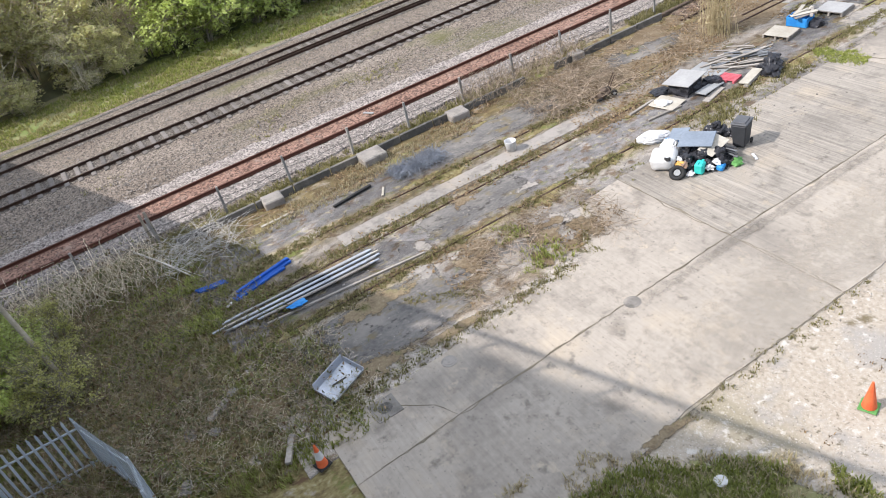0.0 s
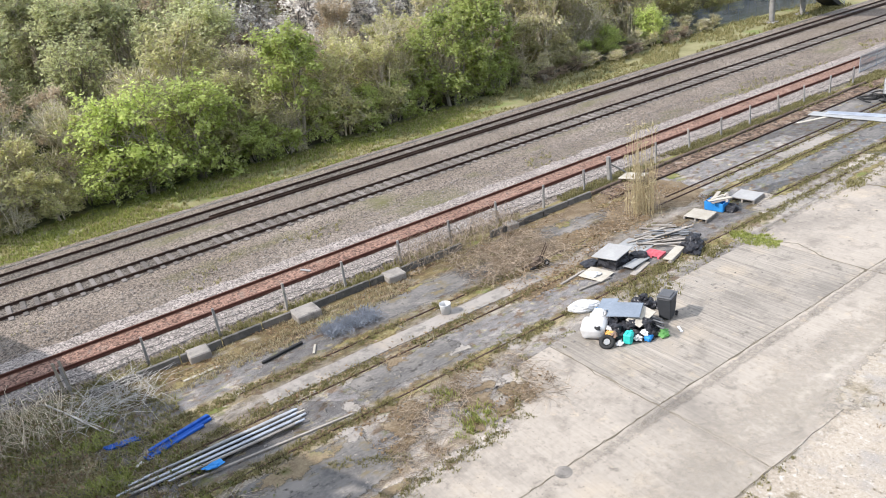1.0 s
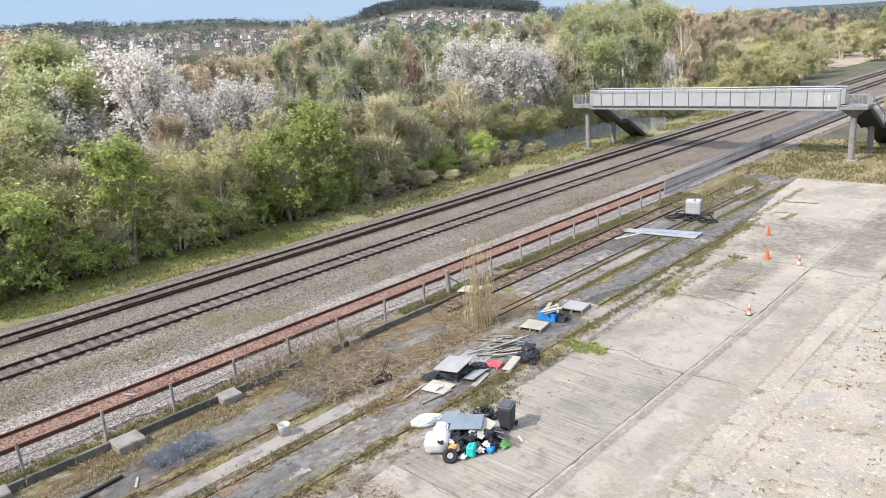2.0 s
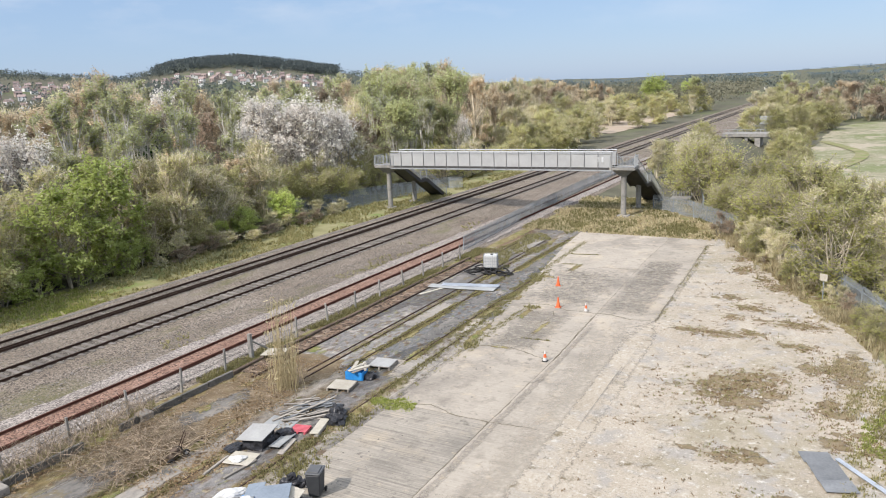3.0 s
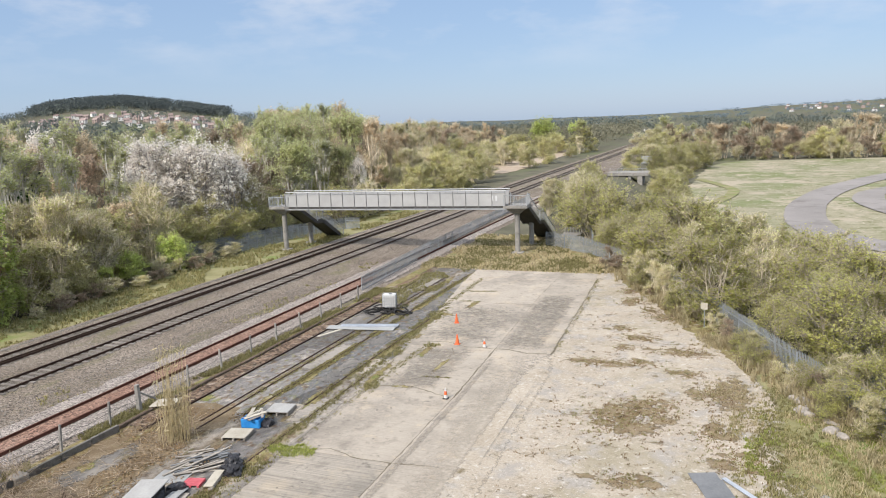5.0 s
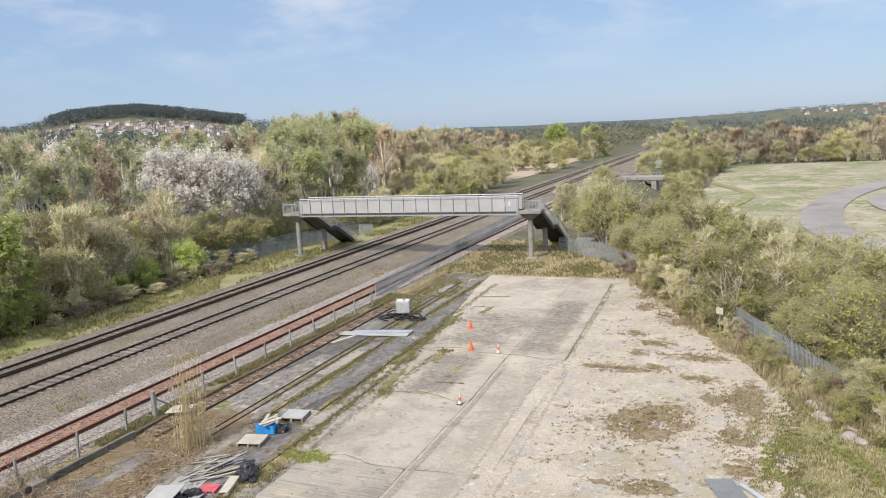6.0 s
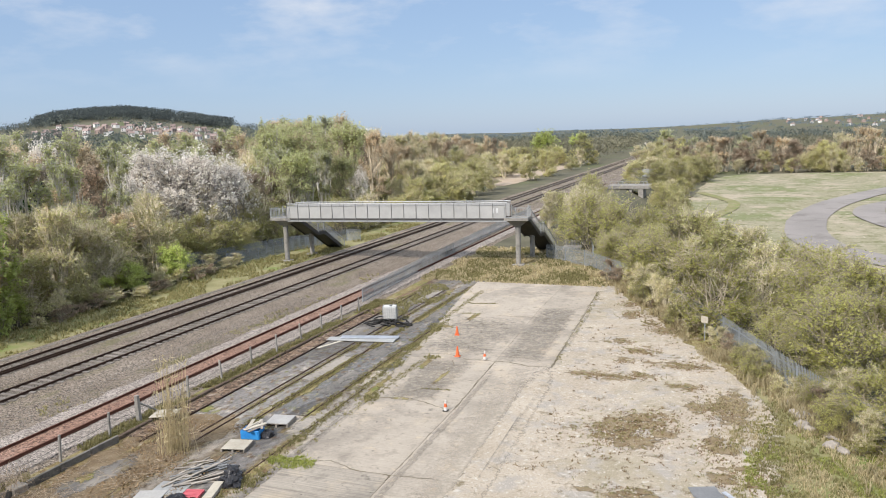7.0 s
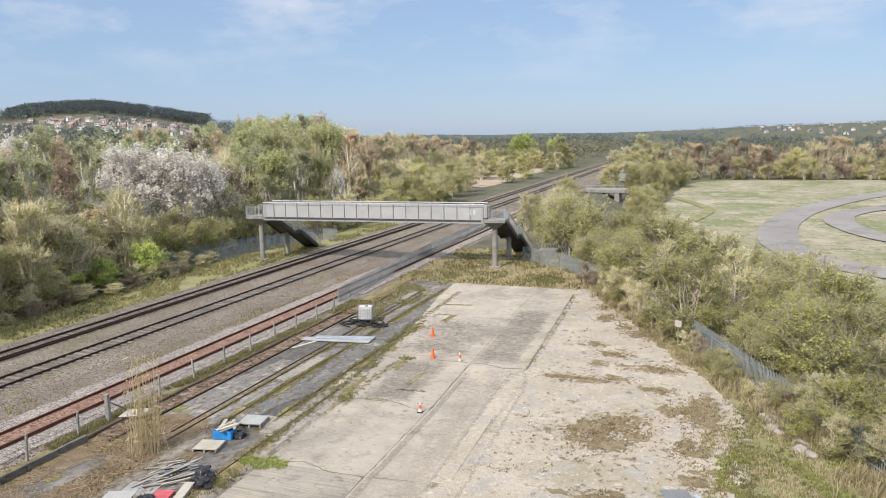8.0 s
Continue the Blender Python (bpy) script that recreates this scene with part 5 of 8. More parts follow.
# scrub beyond the eastern fence and round the stairs
for y in np.arange(30, 112, 4.6):
    for d in (2.6, 7.2, 12.0, 17.0, 22.5):
        if d > 12 and y > 84 or d > 20 and y > 66:
            continue
        px, py = float(fence_x(np.float64(y))) + d + rnd.uniform(-1.2, 1.2), y + rnd.uniform(-1.4, 1.4)
        key = rnd.choice(("sallow", "sallow", "sallow", "bare", "sallow"))
        if py > 80 and abs(px + 0.131 * py) < 3.4:
            continue
        plant(key, px, py, rnd.uniform(3.2, 5.0) + (1.8 if d < 14 and y > 55 else 0), 1.1, "scrub beyond the fence")
for x, y, key, h in ((-4.0, 69, "bare", 7.5), (-1.8, 66, "olive", 7.0), (-12.0, 84, "sallow", 4.5), (-15.5, 90, "sallow", 8), (-18, 97, "bare", 8), (-20, 106, "bare", 7), (-18.5, 104, "sallow", 6.0), (-14.0, 98, "sallow", 3), (-9, 92, "sallow", 7), (8, 72, "olive", 6), (9.5, 80, "olive", 5.5), (14, 62, "sallow", 5)):
    plant(key, x, y, h, 1.05, "scrub beyond the fence")
for y in np.arange(112, 190, 7):
    for x in (-26, -20.5, -15):
        if abs(x + 0.128 * y) > 6.0:
            plant(rnd.choice(("olive", "sallow", "bare")), x + rnd.uniform(-1.5, 1.5), y + rnd.uniform(-2, 2), rnd.uniform(4, 6.5))
for x in np.arange(-24, 130, 6):
    for y, keys, lo, hi in ((296, ("rust", "olive", "rust", "bare"), 4.5, 7.5), (301, ("rust", "olive", "tall"), 7, 10), (308, ("tall", "tall", "rust", "tall"), 10, 15), (318, ("tall", "bare", "rust", "tall", "birch"), 12, 17)):
        plant(rnd.choice(keys), x + rnd.uniform(-3, 3), y + 0.08 * x + rnd.uniform(-3, 3), rnd.uniform(lo, hi), 1.15)
for k in range(70):
    y = rnd.uniform(240, 460)
    x = -0.07 * y + rnd.uniform(-11, 14) - (0 if y > 300 else 4)
    plant(rnd.choice(("olive", "sallow", "bare", "olive")), x, y, rnd.uniform(4.5, 8.5), 1.3)
for x, y in ((-20, 215), (-16, 232), (-22, 245), (-12, 255), (-24, 200), (-19, 270), (-8, 275)):
    plant(rnd.choice(("olive", "sallow")), x, y, rnd.uniform(5, 7.5))
for k in range(34):
    y = rnd.uniform(112, 285)
    x = -0.035 * y - 6 + rnd.uniform(-4.5, 3.0)
    if y > 192 or abs(x + 0.128 * y) > 5.5:
        plant(rnd.choice(("sallow", "olive", "sallow")), x, y, rnd.uniform(2.6, 4.8), 1.3)
plant("green", -76.5, 321, 16.6, 0.9)
plant("green", -82, 420, 13.5, 0.9)
plant("willow", -76, 400, 13, 0.9)

# distant woods, field by field, out to the hills
fr = np.random.default_rng(5)


def far_wood(name, label, mat, spots, n, size, low=0.55):
    """Woods far off, made of clumps of foliage: spots of (x, y, height, width)."""
    cs, ss = [], []
    for x, y, h, w in spots:
        q = fr.normal(size=(n, 3)) * (w * 0.30, w * 0.30, h * 0.2)
        q[:, 2] = np.clip(q[:, 2], -0.45 * h, 0.36 * h)
        cs.append(q + (x, y, float(land(x, y)) + h * low))
        ss.append(np.full(n, size * h))
    v, f = leaves(np.concatenate(cs), np.concatenate(ss), fr, long=1.2)
    return tagged(mesh_ob(name, v, f, M[mat]), label, "woods", "", "stuff")


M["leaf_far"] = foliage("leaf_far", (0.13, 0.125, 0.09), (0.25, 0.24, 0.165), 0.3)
# distance haze put into the next three leaf colours, cooler and greyer
M["leaf_farther_haze"] = foliage("leaf_farther_haze", (0.105, 0.122, 0.112), (0.185, 0.205, 0.178), 0.3)
M["leaf_ridge_haze"] = foliage("leaf_ridge_haze", (0.10, 0.135, 0.16), (0.165, 0.205, 0.225), 0.3)
M["leaf_hilltop_haze"] = foliage("leaf_hilltop_haze", (0.065, 0.082, 0.085), (0.125, 0.14, 0.13), 0.3)
near_, mid_, ridge_ = [], [], []
for k in range(7600):
    r = math.exp(fr.uniform(math.log(320), math.log(2900)))
    az = fr.uniform(-78, 34)
    x, y = r * math.sin(radians(az)), r * math.cos(radians(az))
    if -58 < x < -22 and y < 700 or noise.noise(Vector((x * 0.006, y * 0.006, 4))) < (-0.2 if r < 900 else -0.08):
        continue
    if -76 < az < -36 and 560 < r < 1030 and fr.random() < 0.45 or x > -30 and r < 340 and az > -8:
        continue
    open_country = az > -30
    h = fr.uniform(7, 12) * (np.interp(r, (500, 1200), (0.95, 0.62)) if open_country else 1.0)
    w = h * (1.0 if r < 700 else 1.5 if r < 1400 else 2.6)
    (near_ if r < 620 else mid_ if r < 1400 else ridge_).append((x, y, h, w))
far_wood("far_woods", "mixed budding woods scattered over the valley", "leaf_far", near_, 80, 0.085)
far_wood("far_woods", "distant grey-green woods and hedgerows", "leaf_farther_haze", mid_, 40, 0.15)
# the blue of this wood is haze in its colour
far_wood("far_woods", "woods along the far ridge, coloured blue-grey for haze", "leaf_ridge_haze", ridge_, 26, 0.26)
top_ = []
for k in range(1500):
    az, r = (fr.uniform(-49.6, -37.0) if k < 1150 else fr.uniform(-80, -50)), fr.uniform(1090, 1290)
    h = fr.uniform(10.5, 13.5) * (0.45 if -40.95 < az < -40.4 else 1.0) * (0.65 if az < -49.8 else 1.0)
    top_.append((r * math.sin(radians(az)), r * math.cos(radians(az)), h, h * 1.2))
far_wood("hilltop_wood", "dark even wood along the top of the hill", "leaf_hilltop_haze", top_, 46, 0.12, 0.5)

# ---- fences, kerbs and posts ----
def worn_post(h, w, top=0.0):
    bm = bmesh.new()
    add_box(bm, (0, 0, h / 2 - 0.1), (w, w, h + 0.2), bevel=0.012)
    for v in bm.verts:
        if v.co.z > h * 0.8:
            v.co.x *= 0.85
            v.co.y *= 0.85
    return bm


first_post = None
wire_pts = []
for k, y in enumerate(np.arange(-6.4, 58, 3.1)):
    if 28.5 < y < 31:
        continue
    hh = 1.35
    m = pose(-29.9 + rnd.uniform(-0.05, 0.05), y + rnd.uniform(-0.08, 0.08), -0.06, rnd.uniform(-3, 3), rnd.uniform(-5, 2), rnd.uniform(-8, 8))
    if first_post is None:
        first_post = thing("fence_post", m, "weathered grey concrete fence post beside the siding", "fence post", "fence posts along the siding")
        part("shaft", worn_post(hh, 0.12), M["cast"], first_post)
    else:
        copy_thing(first_post, m)
    wire_pts.append((m @ Vector((0, 0, 0.78))).to_tuple())
for a, b in zip(wire_pts[:-1], wire_pts[1:]):
    q = np.linspace(a, b, 6)
    q[:, 2] -= 0.10 * np.sin(np.linspace(0, np.pi, 6))
    v, f = tubes(q[:-1], q[1:], 0.012, 0.012, 4)
    tagged(mesh_ob("fence_wire", v, f, M["dark_steel"]), "slack dark wire strung between two concrete posts", "wire", "fence wires along the siding")
twin = thing("fence_post", pose(-30.0, -0.35, -0.06, 2, -9, 0), "paired leaning timber posts at the end of the fence", "fence post")
for dx in (0.0, 0.24):
    bm = worn_post(1.5, 0.13)
    bmesh.ops.translate(bm, verts=bm.verts, vec=(0, dx, 0))
    part("shaft", bm, M["bark"], twin)
strainer = thing("fence_post", pose(-29.85, 29.8, -0.06, 0, -1, 5), "thick pale concrete straining post with a brace", "fence post")
part("shaft", worn_post(1.55, 0.24), M["cast"], strainer)
bm = bmesh.new()
add_rod(bm, (0, 0.1, 1.1), (0.1, 1.6, 0.05), 0.05, n=6)
part("brace", bm, M["cast"], strainer)

kerb_wall = thing("kerb", pose(-28.95, 0, 0), "dark mossy concrete edging along the old platform line", "kerb", "", "structure")
for y in np.arange(0.4, 27.4, 1.8):
    if 17 < y < 19.5:
        continue
    bm = bmesh.new()
    add_box(bm, (rnd.uniform(-0.02, 0.02), y + 0.88, 0.10), (0.16, 1.74, 0.44), bevel=0.02, rz=rnd.uniform(-0.8, 0.8))
    part("kerb_stone", bm, M["dark_cast"], kerb_wall)
timber_edge = thing("sleeper_edging", pose(-29.2, 0, 0), "rotten dark timber edging half sunk in weeds", "edging", "", "structure")
for y in np.arange(27.6, 56, 2.6):
    bm = bmesh.new()
    add_box(bm, (rnd.uniform(-0.08, 0.08), y + 1.2, 0.04), (0.22, 2.5, 0.24), bevel=0.03, rz=rnd.uniform(-2, 2))
    part("timber", bm, M["rotten_wood"], timber_edge)
for x, y, s in ((-28.75, 4.7, 0.9), (-28.55, 9.5, 1.15), (-28.7, 14.2, 0.95), (-29.0, 21.6, 0.7)):
    bm = bmesh.new()
    add_box(bm, (0, 0, 0.15), (0.9 * s, 1.0 * s, 0.38), bevel=0.05)
    b = tagged(part("concrete_block", bm, M["old_concrete"]), "squat weathered concrete base block in the kerb line", "concrete block", "concrete blocks along the kerb")
    b.matrix_basis = pose(x, y, 0, 0, 0, rnd.uniform(-4, 4))


def palisade(name, pts, h, label, spacing=0.155, mat="galv", each_pale=False, bay=2.75):
    """A palisade fence of pales on two rails between posts; bays are parts, or every pale where they show singly."""
    th = thing(name, pose(*pts[0], float(land(*pts[0]))), label, "fence")
    ox, oy = pts[0]
    oz = float(land(ox, oy))
    for (xa, ya), (xb, yb) in zip(pts, pts[1:]):
        L = math.hypot(xb - xa, yb - ya)
        az = math.degrees(math.atan2(yb - ya, xb - xa))
        nb = max(1, round(L / bay))
        for k in range(nb):
            s0, s1 = L * k / nb, L * (k + 1) / nb
            P = lambda s: (xa + (xb - xa) * s / L - ox, ya + (yb - ya) * s / L - oy)
            zb = float(land(xa + (xb - xa) * s0 / L, ya + (yb - ya) * s0 / L)) - oz
            bm = bmesh.new()
            add_box(bm, (*P(s0), zb + h / 2 - 0.1), (0.1, 0.06, h + 0.1), rz=az)
            part("post", bm, M[mat], th)
            for z in (0.3, h - 0.35):
                bm = bmesh.new()
                add_box(bm, (*P((s0 + s1) / 2), zb + z), (s1 - s0, 0.04, 0.05), rz=az)
                part("rail", bm, M[mat], th)
            bm = bmesh.new()
            for s in np.arange(s0 + spacing / 2, s1, spacing):
                lean = rnd.uniform(-1, 1)
                add_box(bm, (*P(s), zb + h / 2 + 0.03), (0.068, 0.012, h), rz=az, tilt=(0, lean))
                x, y = P(s)
                c, sn = math.cos(radians(az)), math.sin(radians(az))
                tip = [bm.verts.new((x + c * q[0], y + sn * q[0], zb + h + 0.03 + q[1])) for q in ((-0.034, 0), (0.034, 0), (0, 0.1))]
                bm.faces.new(tip)
                if each_pale:
                    part("pale", bm, M[mat], th)
                    bm = bmesh.new()
            if each_pale:
                bm.free()
            else:
                part("pale_panel", bm, M[mat], th)
    return th


palisade("palisade_fence", [(-31.0, 58.5), (-32.2, 78), (-33.0, 100), (-33.6, 128)], 1.5, "blue-grey steel palisade fence beside the tracks")
palisade("palisade_fence", [(-20.3, 85.0), (-15.2, 81.5), (-9.8, 73.8), (-3.3, 61.5), (3.6, 44.0), (9.5, 31.0), (13, 22)], 1.75, "blue-grey steel palisade fence at the edge of the yard")
palisade("palisade_fence", [(-64, 66), (-59.8, 74), (-57.2, 85.5), (-52.4, 95), (-50.2, 95.2)], 1.7, "grey steel palisade fence below the footbridge stairs")
palisade("palisade_fence", [(-57.4, 73.6), (-55.4, 84), (-52.8, 93)], 1.5, "grey steel palisade fence along the foot of the footbridge")
palisade("palisade_fence", [(-18.95, -9.4), (-18.9, -4.45)], 2.0, "blue-grey steel palisade fence in scrub", 0.235, "galv_lightened", each_pale=True)
palisade("palisade_fence", [(-18.8, -4.4), (-17.4, -3.85), (-16.4, -3.4), (-15.0, -3.3), (-13.2, -3.2)], 2.0, "blue-grey steel palisade fence seen along its face", 0.155, "galv_lightened", each_pale=True)
gate = thing("stair_enclosure", pose(-19.2, 95.0, -0.1, 0, 0, foot_az), "grey railed enclosure with a concrete path at the stair foot", "railing")
bm = bmesh.new()
add_box(bm, (0, -4.5, 0.06), (2.4, 10, 0.1))
part("path_slab", bm, M["cast"], gate)
for x0g, x1g, yg in ((-1.2, 2.2, 1.2),):
    for x in np.arange(x0g, x1g + 0.01, 0.2):
        bm = bmesh.new()
        add_box(bm, (x, yg, 0.95), (0.05, 0.04, 1.9))
        part("bar", bm, M["steel"], gate)
    bm = bmesh.new()
    add_box(bm, ((x0g + x1g) / 2, yg, 1.9), (x1g - x0g, 0.06, 0.08))
    part("top_rail", bm, M["steel"], gate)
for y in np.arange(-9, 1.2, 0.2):
    bm = bmesh.new()
    add_box(bm, (1.9 + 0.25 * (1.2 - y) * 0.6, y, 0.75), (0.04, 0.05, 1.5))
    part("bar", bm, M["galv"], gate)

# ---- scrap and things left in the yard ----
M["white_plastic"] = surface("white_plastic", [(0.3, (0.47, 0.465, 0.445)), (0.7, (0.61, 0.605, 0.585))], 3, 20, 0.3, 0.45, bump=0.1)
M["black_bag"] = surface("black_bag", [(0.3, (0.015, 0.015, 0.017)), (0.7, (0.042, 0.042, 0.047))], 5, 20, 0.4, 0.3, bump=0.5, bump_dist=0.05)
M["bin_plastic"] = surface("bin_plastic", [(0.3, (0.035, 0.037, 0.04)), (0.7, (0.06, 0.062, 0.065))], 3, 30, 0.4, 0.55)
M["bin_lid"] = surface("bin_lid", [(0.3, (0.075, 0.077, 0.08)), (0.7, (0.125, 0.127, 0.13))], 3, 30, 0.4, 0.6)
M["rubber"] = surface("rubber", [(0.3, (0.015, 0.015, 0.015)), (0.7, (0.035, 0.034, 0.032))], 4, 20, 0.4, 0.75)
M["amber"] = surface("amber", [(0.3, (0.50, 0.26, 0.06)), (0.7, (0.62, 0.36, 0.10))], 4, 20, 0.3, 0.5)
M["rust_cloth"] = surface("rust_cloth", [(0.3, (0.16, 0.10, 0.07)), (0.7, (0.28, 0.19, 0.14))], 4, 20, 0.4, 0.9)
M["slate_panel"] = surface("slate_panel", [(0.3, (0.15, 0.18, 0.215)), (0.7, (0.23, 0.265, 0.305))], 1.5, 12, 0.4, 0.35, each=0.12)
M["teal"] = surface("teal", [(0.3, (0.02, 0.42, 0.36)), (0.7, (0.05, 0.55, 0.47))], 3, 20, 0.3, 0.5)
M["blue_paint"] = surface("blue_paint", [(0.3, (0.012, 0.06, 0.29)), (0.7, (0.025, 0.115, 0.44))], 3, 20, 0.4, 0.5, each=0.15)
M["blue_crate"] = surface("blue_crate", [(0.3, (0.02, 0.17, 0.48)), (0.7, (0.04, 0.28, 0.62))], 3, 20, 0.3, 0.5)
M["orange"] = surface("orange", [(0.3, (0.58, 0.10, 0.035)), (0.7, (0.72, 0.165, 0.06))], 4, 20, 0.3, 0.5)
M["red_plastic"] = surface("red_plastic", [(0.3, (0.40, 0.07, 0.09)), (0.7, (0.56, 0.14, 0.16))], 4, 20, 0.3, 0.5)
M["green_plastic"] = surface("green_plastic", [(0.3, (0.07, 0.20, 0.05)), (0.7, (0.13, 0.31, 0.09))], 4, 20, 0.3, 0.5)
M["grey_board"] = surface("grey_board", [(0.3, (0.22, 0.225, 0.22)), (0.7, (0.34, 0.345, 0.335))], 1.5, 12, 0.4, 0.65, each=0.12)
M["light_board"] = surface("light_board", [(0.3, (0.27, 0.267, 0.255)), (0.7, (0.385, 0.38, 0.362))], 1.5, 12, 0.4, 0.7, each=0.1)
M["pale_board"] = surface("pale_board", [(0.3, (0.32, 0.29, 0.23)), (0.7, (0.47, 0.435, 0.365))], 1.5, 12, 0.4, 0.75, each=0.1)
M["old_wood"] = surface("old_wood", [(0.3, (0.17, 0.152, 0.13)), (0.7, (0.34, 0.31, 0.27))], 2, 15, 0.4, 0.9, each=0.3, island=0.2)
M["dull_sheet"] = surface("dull_sheet", [(0.3, (0.125, 0.13, 0.134)), (0.7, (0.205, 0.21, 0.213))], 1.5, 12, 0.4, 0.6, each=0.15)
M["alu"] = surface("alu", [(0.3, (0.32, 0.345, 0.38)), (0.7, (0.52, 0.55, 0.59))], 2, 15, 0.3, 0.4, 0.5, bump=0.03, each=0.12)


def lump(r, seed, squash=(1, 1, 0.8), rough=0.3, sub=3):
    """A slumped bag: a ball pulled in and out and flattened where it rests."""
    bm = bmesh.new()
    bmesh.ops.create_icosphere(bm, subdivisions=sub, radius=r)
    for v in bm.verts:
        u = v.co.normalized()
        ridge = 1 - abs(noise.noise(u * 3.1 + Vector((seed, 0, seed)))) * 2
        n = noise.noise(u * 1.5 + Vector((seed, 0, 0))) + 0.4 * ridge + 0.55 * abs(noise.noise(u * 6.0 + Vector((0, 0, seed)))) - 0.25 * abs(noise.noise(u * 12.0 + Vector((seed, 0, 0))))
        v.co *= 1 + rough * n
        v.co.x, v.co.y, v.co.z = v.co.x * squash[0], v.co.y * squash[1], v.co.z * squash[2]
        v.co.z = max(v.co.z, -0.45 * r * squash[2])
    zmin = min(v.co.z for v in bm.verts)
    bmesh.ops.translate(bm, verts=bm.verts, vec=(0, 0, -zmin))
    return bm


def bag(x, y, z, r, seed, mat, label, category="bag", squash=(1, 1, 0.8), rough=0.32, rz=0, group=""):
    b = tagged(part(category.replace(" ", "_"), lump(r * 0.86, seed, squash, rough * 1.5, 4 if r > 0.4 else 3), M[mat], smooth=False), label, category, group)
    b.matrix_basis = pose(x, y, z, 0, 0, rz)
    return b


def board(x, y, z, sx, sy, sz, mat, label, category="board", rz=0, rx=0, ry=0, group=""):
    bm = bmesh.new()
    add_box(bm, (0, 0, sz / 2), (sx, sy, sz), bevel=min(0.012, sz * 0.3))
    bmesh.ops.subdivide_edges(bm, edges=[e for e in bm.edges if e.calc_length() > 0.5], cuts=3, use_grid_fill=True)
    for v in bm.verts:
        v.co.z += 0.012 * noise.noise(v.co * 1.7 + Vector((x, y, 0)))
    b = tagged(part(category.replace(" ", "_"), bm, M[mat]), label, category, group)
    b.matrix_basis = pose(x, y, z, rx, ry, rz)
    return b


YZ = 0.022
# wheeled bin
wb = thing("wheelie_bin", pose(-17.15, 19.75, YZ, 0, 0, 20), "black wheeled rubbish bin with its lid closed", "bin")
bm = bmesh.new()
add_box(bm, (0, 0, 0.51), (0.56, 0.66, 0.9), bevel=0.04)
for v in bm.verts:
    k = 0.80 + 0.22 * (v.co.z - 0.06) / 0.9
    v.co.x *= k
    v.co.y *= k
part("body", bm, M["bin_plastic"], wb)
bm = bmesh.new()
add_box(bm, (0, 0.02, 1.0), (0.60, 0.74, 0.07), bevel=0.025)
add_box(bm, (0, -0.02, 1.05), (0.44, 0.5, 0.05), bevel=0.02)
part("lid", bm, M["bin_lid"], wb, "faded grey lid")
bm = bmesh.new()
add_rod(bm, (-0.26, 0.42, 0.97), (0.26, 0.42, 0.97), 0.018)
for x in (-0.26, 0.26):
    add_rod(bm, (x, 0.30, 0.94), (x, 0.42, 0.97), 0.018)
part("handle", bm, M["bin_plastic"], wb)
for x in (-0.27, 0.27):
    bm = bmesh.new()
    add_rod(bm, (x - 0.03, 0.3, 0.10), (x + 0.03, 0.3, 0.10), 0.10, n=16)
    part("wheel", bm, M["rubber"], wb)

# the rubbish heap beside it
tub = thing("plastic_tub", pose(-18.2, 16.95, YZ, 4, -6, 32), "white plastic tub with rounded corners tipped into rubbish", "tub")
bm = bmesh.new()
add_box(bm, (0, 0, 0.33), (0.95, 0.85, 0.62), bevel=0.14)
bmesh.ops.subdivide_edges(bm, edges=bm.edges[:], cuts=2, use_grid_fill=True)
for v in bm.verts:
    v.co += 0.035 * Vector((noise.noise(v.co * 2.3), noise.noise(v.co * 2.3 + Vector((5, 0, 0))), noise.noise(v.co * 2.3 + Vector((0, 9, 0)))))
part("shell", bm, M["white_plastic"], tub, smooth=True)
bag(-18.75, 17.75, YZ, 0.48, 8.0, "white_plastic", "torn white bulk bag in the rubbish heap", "bulk bag", (1.0, 0.8, 0.9), 0.13)
bag(-20.0, 18.05, 0.0, 0.5, 2.0, "white_plastic", "crumpled white sack lying at the weedy edge", "sack", (0.75, 1.45, 0.62), 0.14, -32)
for k, (x, y, z, r) in enumerate(((-17.75, 17.05, 0, 0.30), (-17.35, 17.3, 0, 0.27), (-17.95, 17.6, 0.0, 0.40), (-17.5, 17.75, 0.0, 0.36), (-17.0, 17.75, 0, 0.30), (-16.75, 18.2, 0, 0.31), (-17.3, 18.3, 0.0, 0.42), (-17.9, 18.3, 0.0, 0.44), (-18.4, 18.6, 0.0, 0.42), (-17.0, 18.75, 0, 0.34), (-17.6, 18.9, 0, 0.36), (-18.1, 19.25, 0, 0.33), (-17.55, 17.35, 0.32, 0.22), (-17.25, 17.9, 0.34, 0.24), (-16.95, 18.35, 0.36, 0.22), (-18.55, 19.75, 0, 0.30), (-18.2, 19.95, 0, 0.28), (-17.85, 20.2, 0, 0.25), (-18.45, 19.9, 0.26, 0.2))):
    bag(x, y, YZ + z, r, 3.0 + 1.7 * k, "black_bag", "shiny black rubbish bag in the heap", "rubbish bag", (1, 1, 0.85), 0.34, 40 * k, "black bags in the rubbish heap")
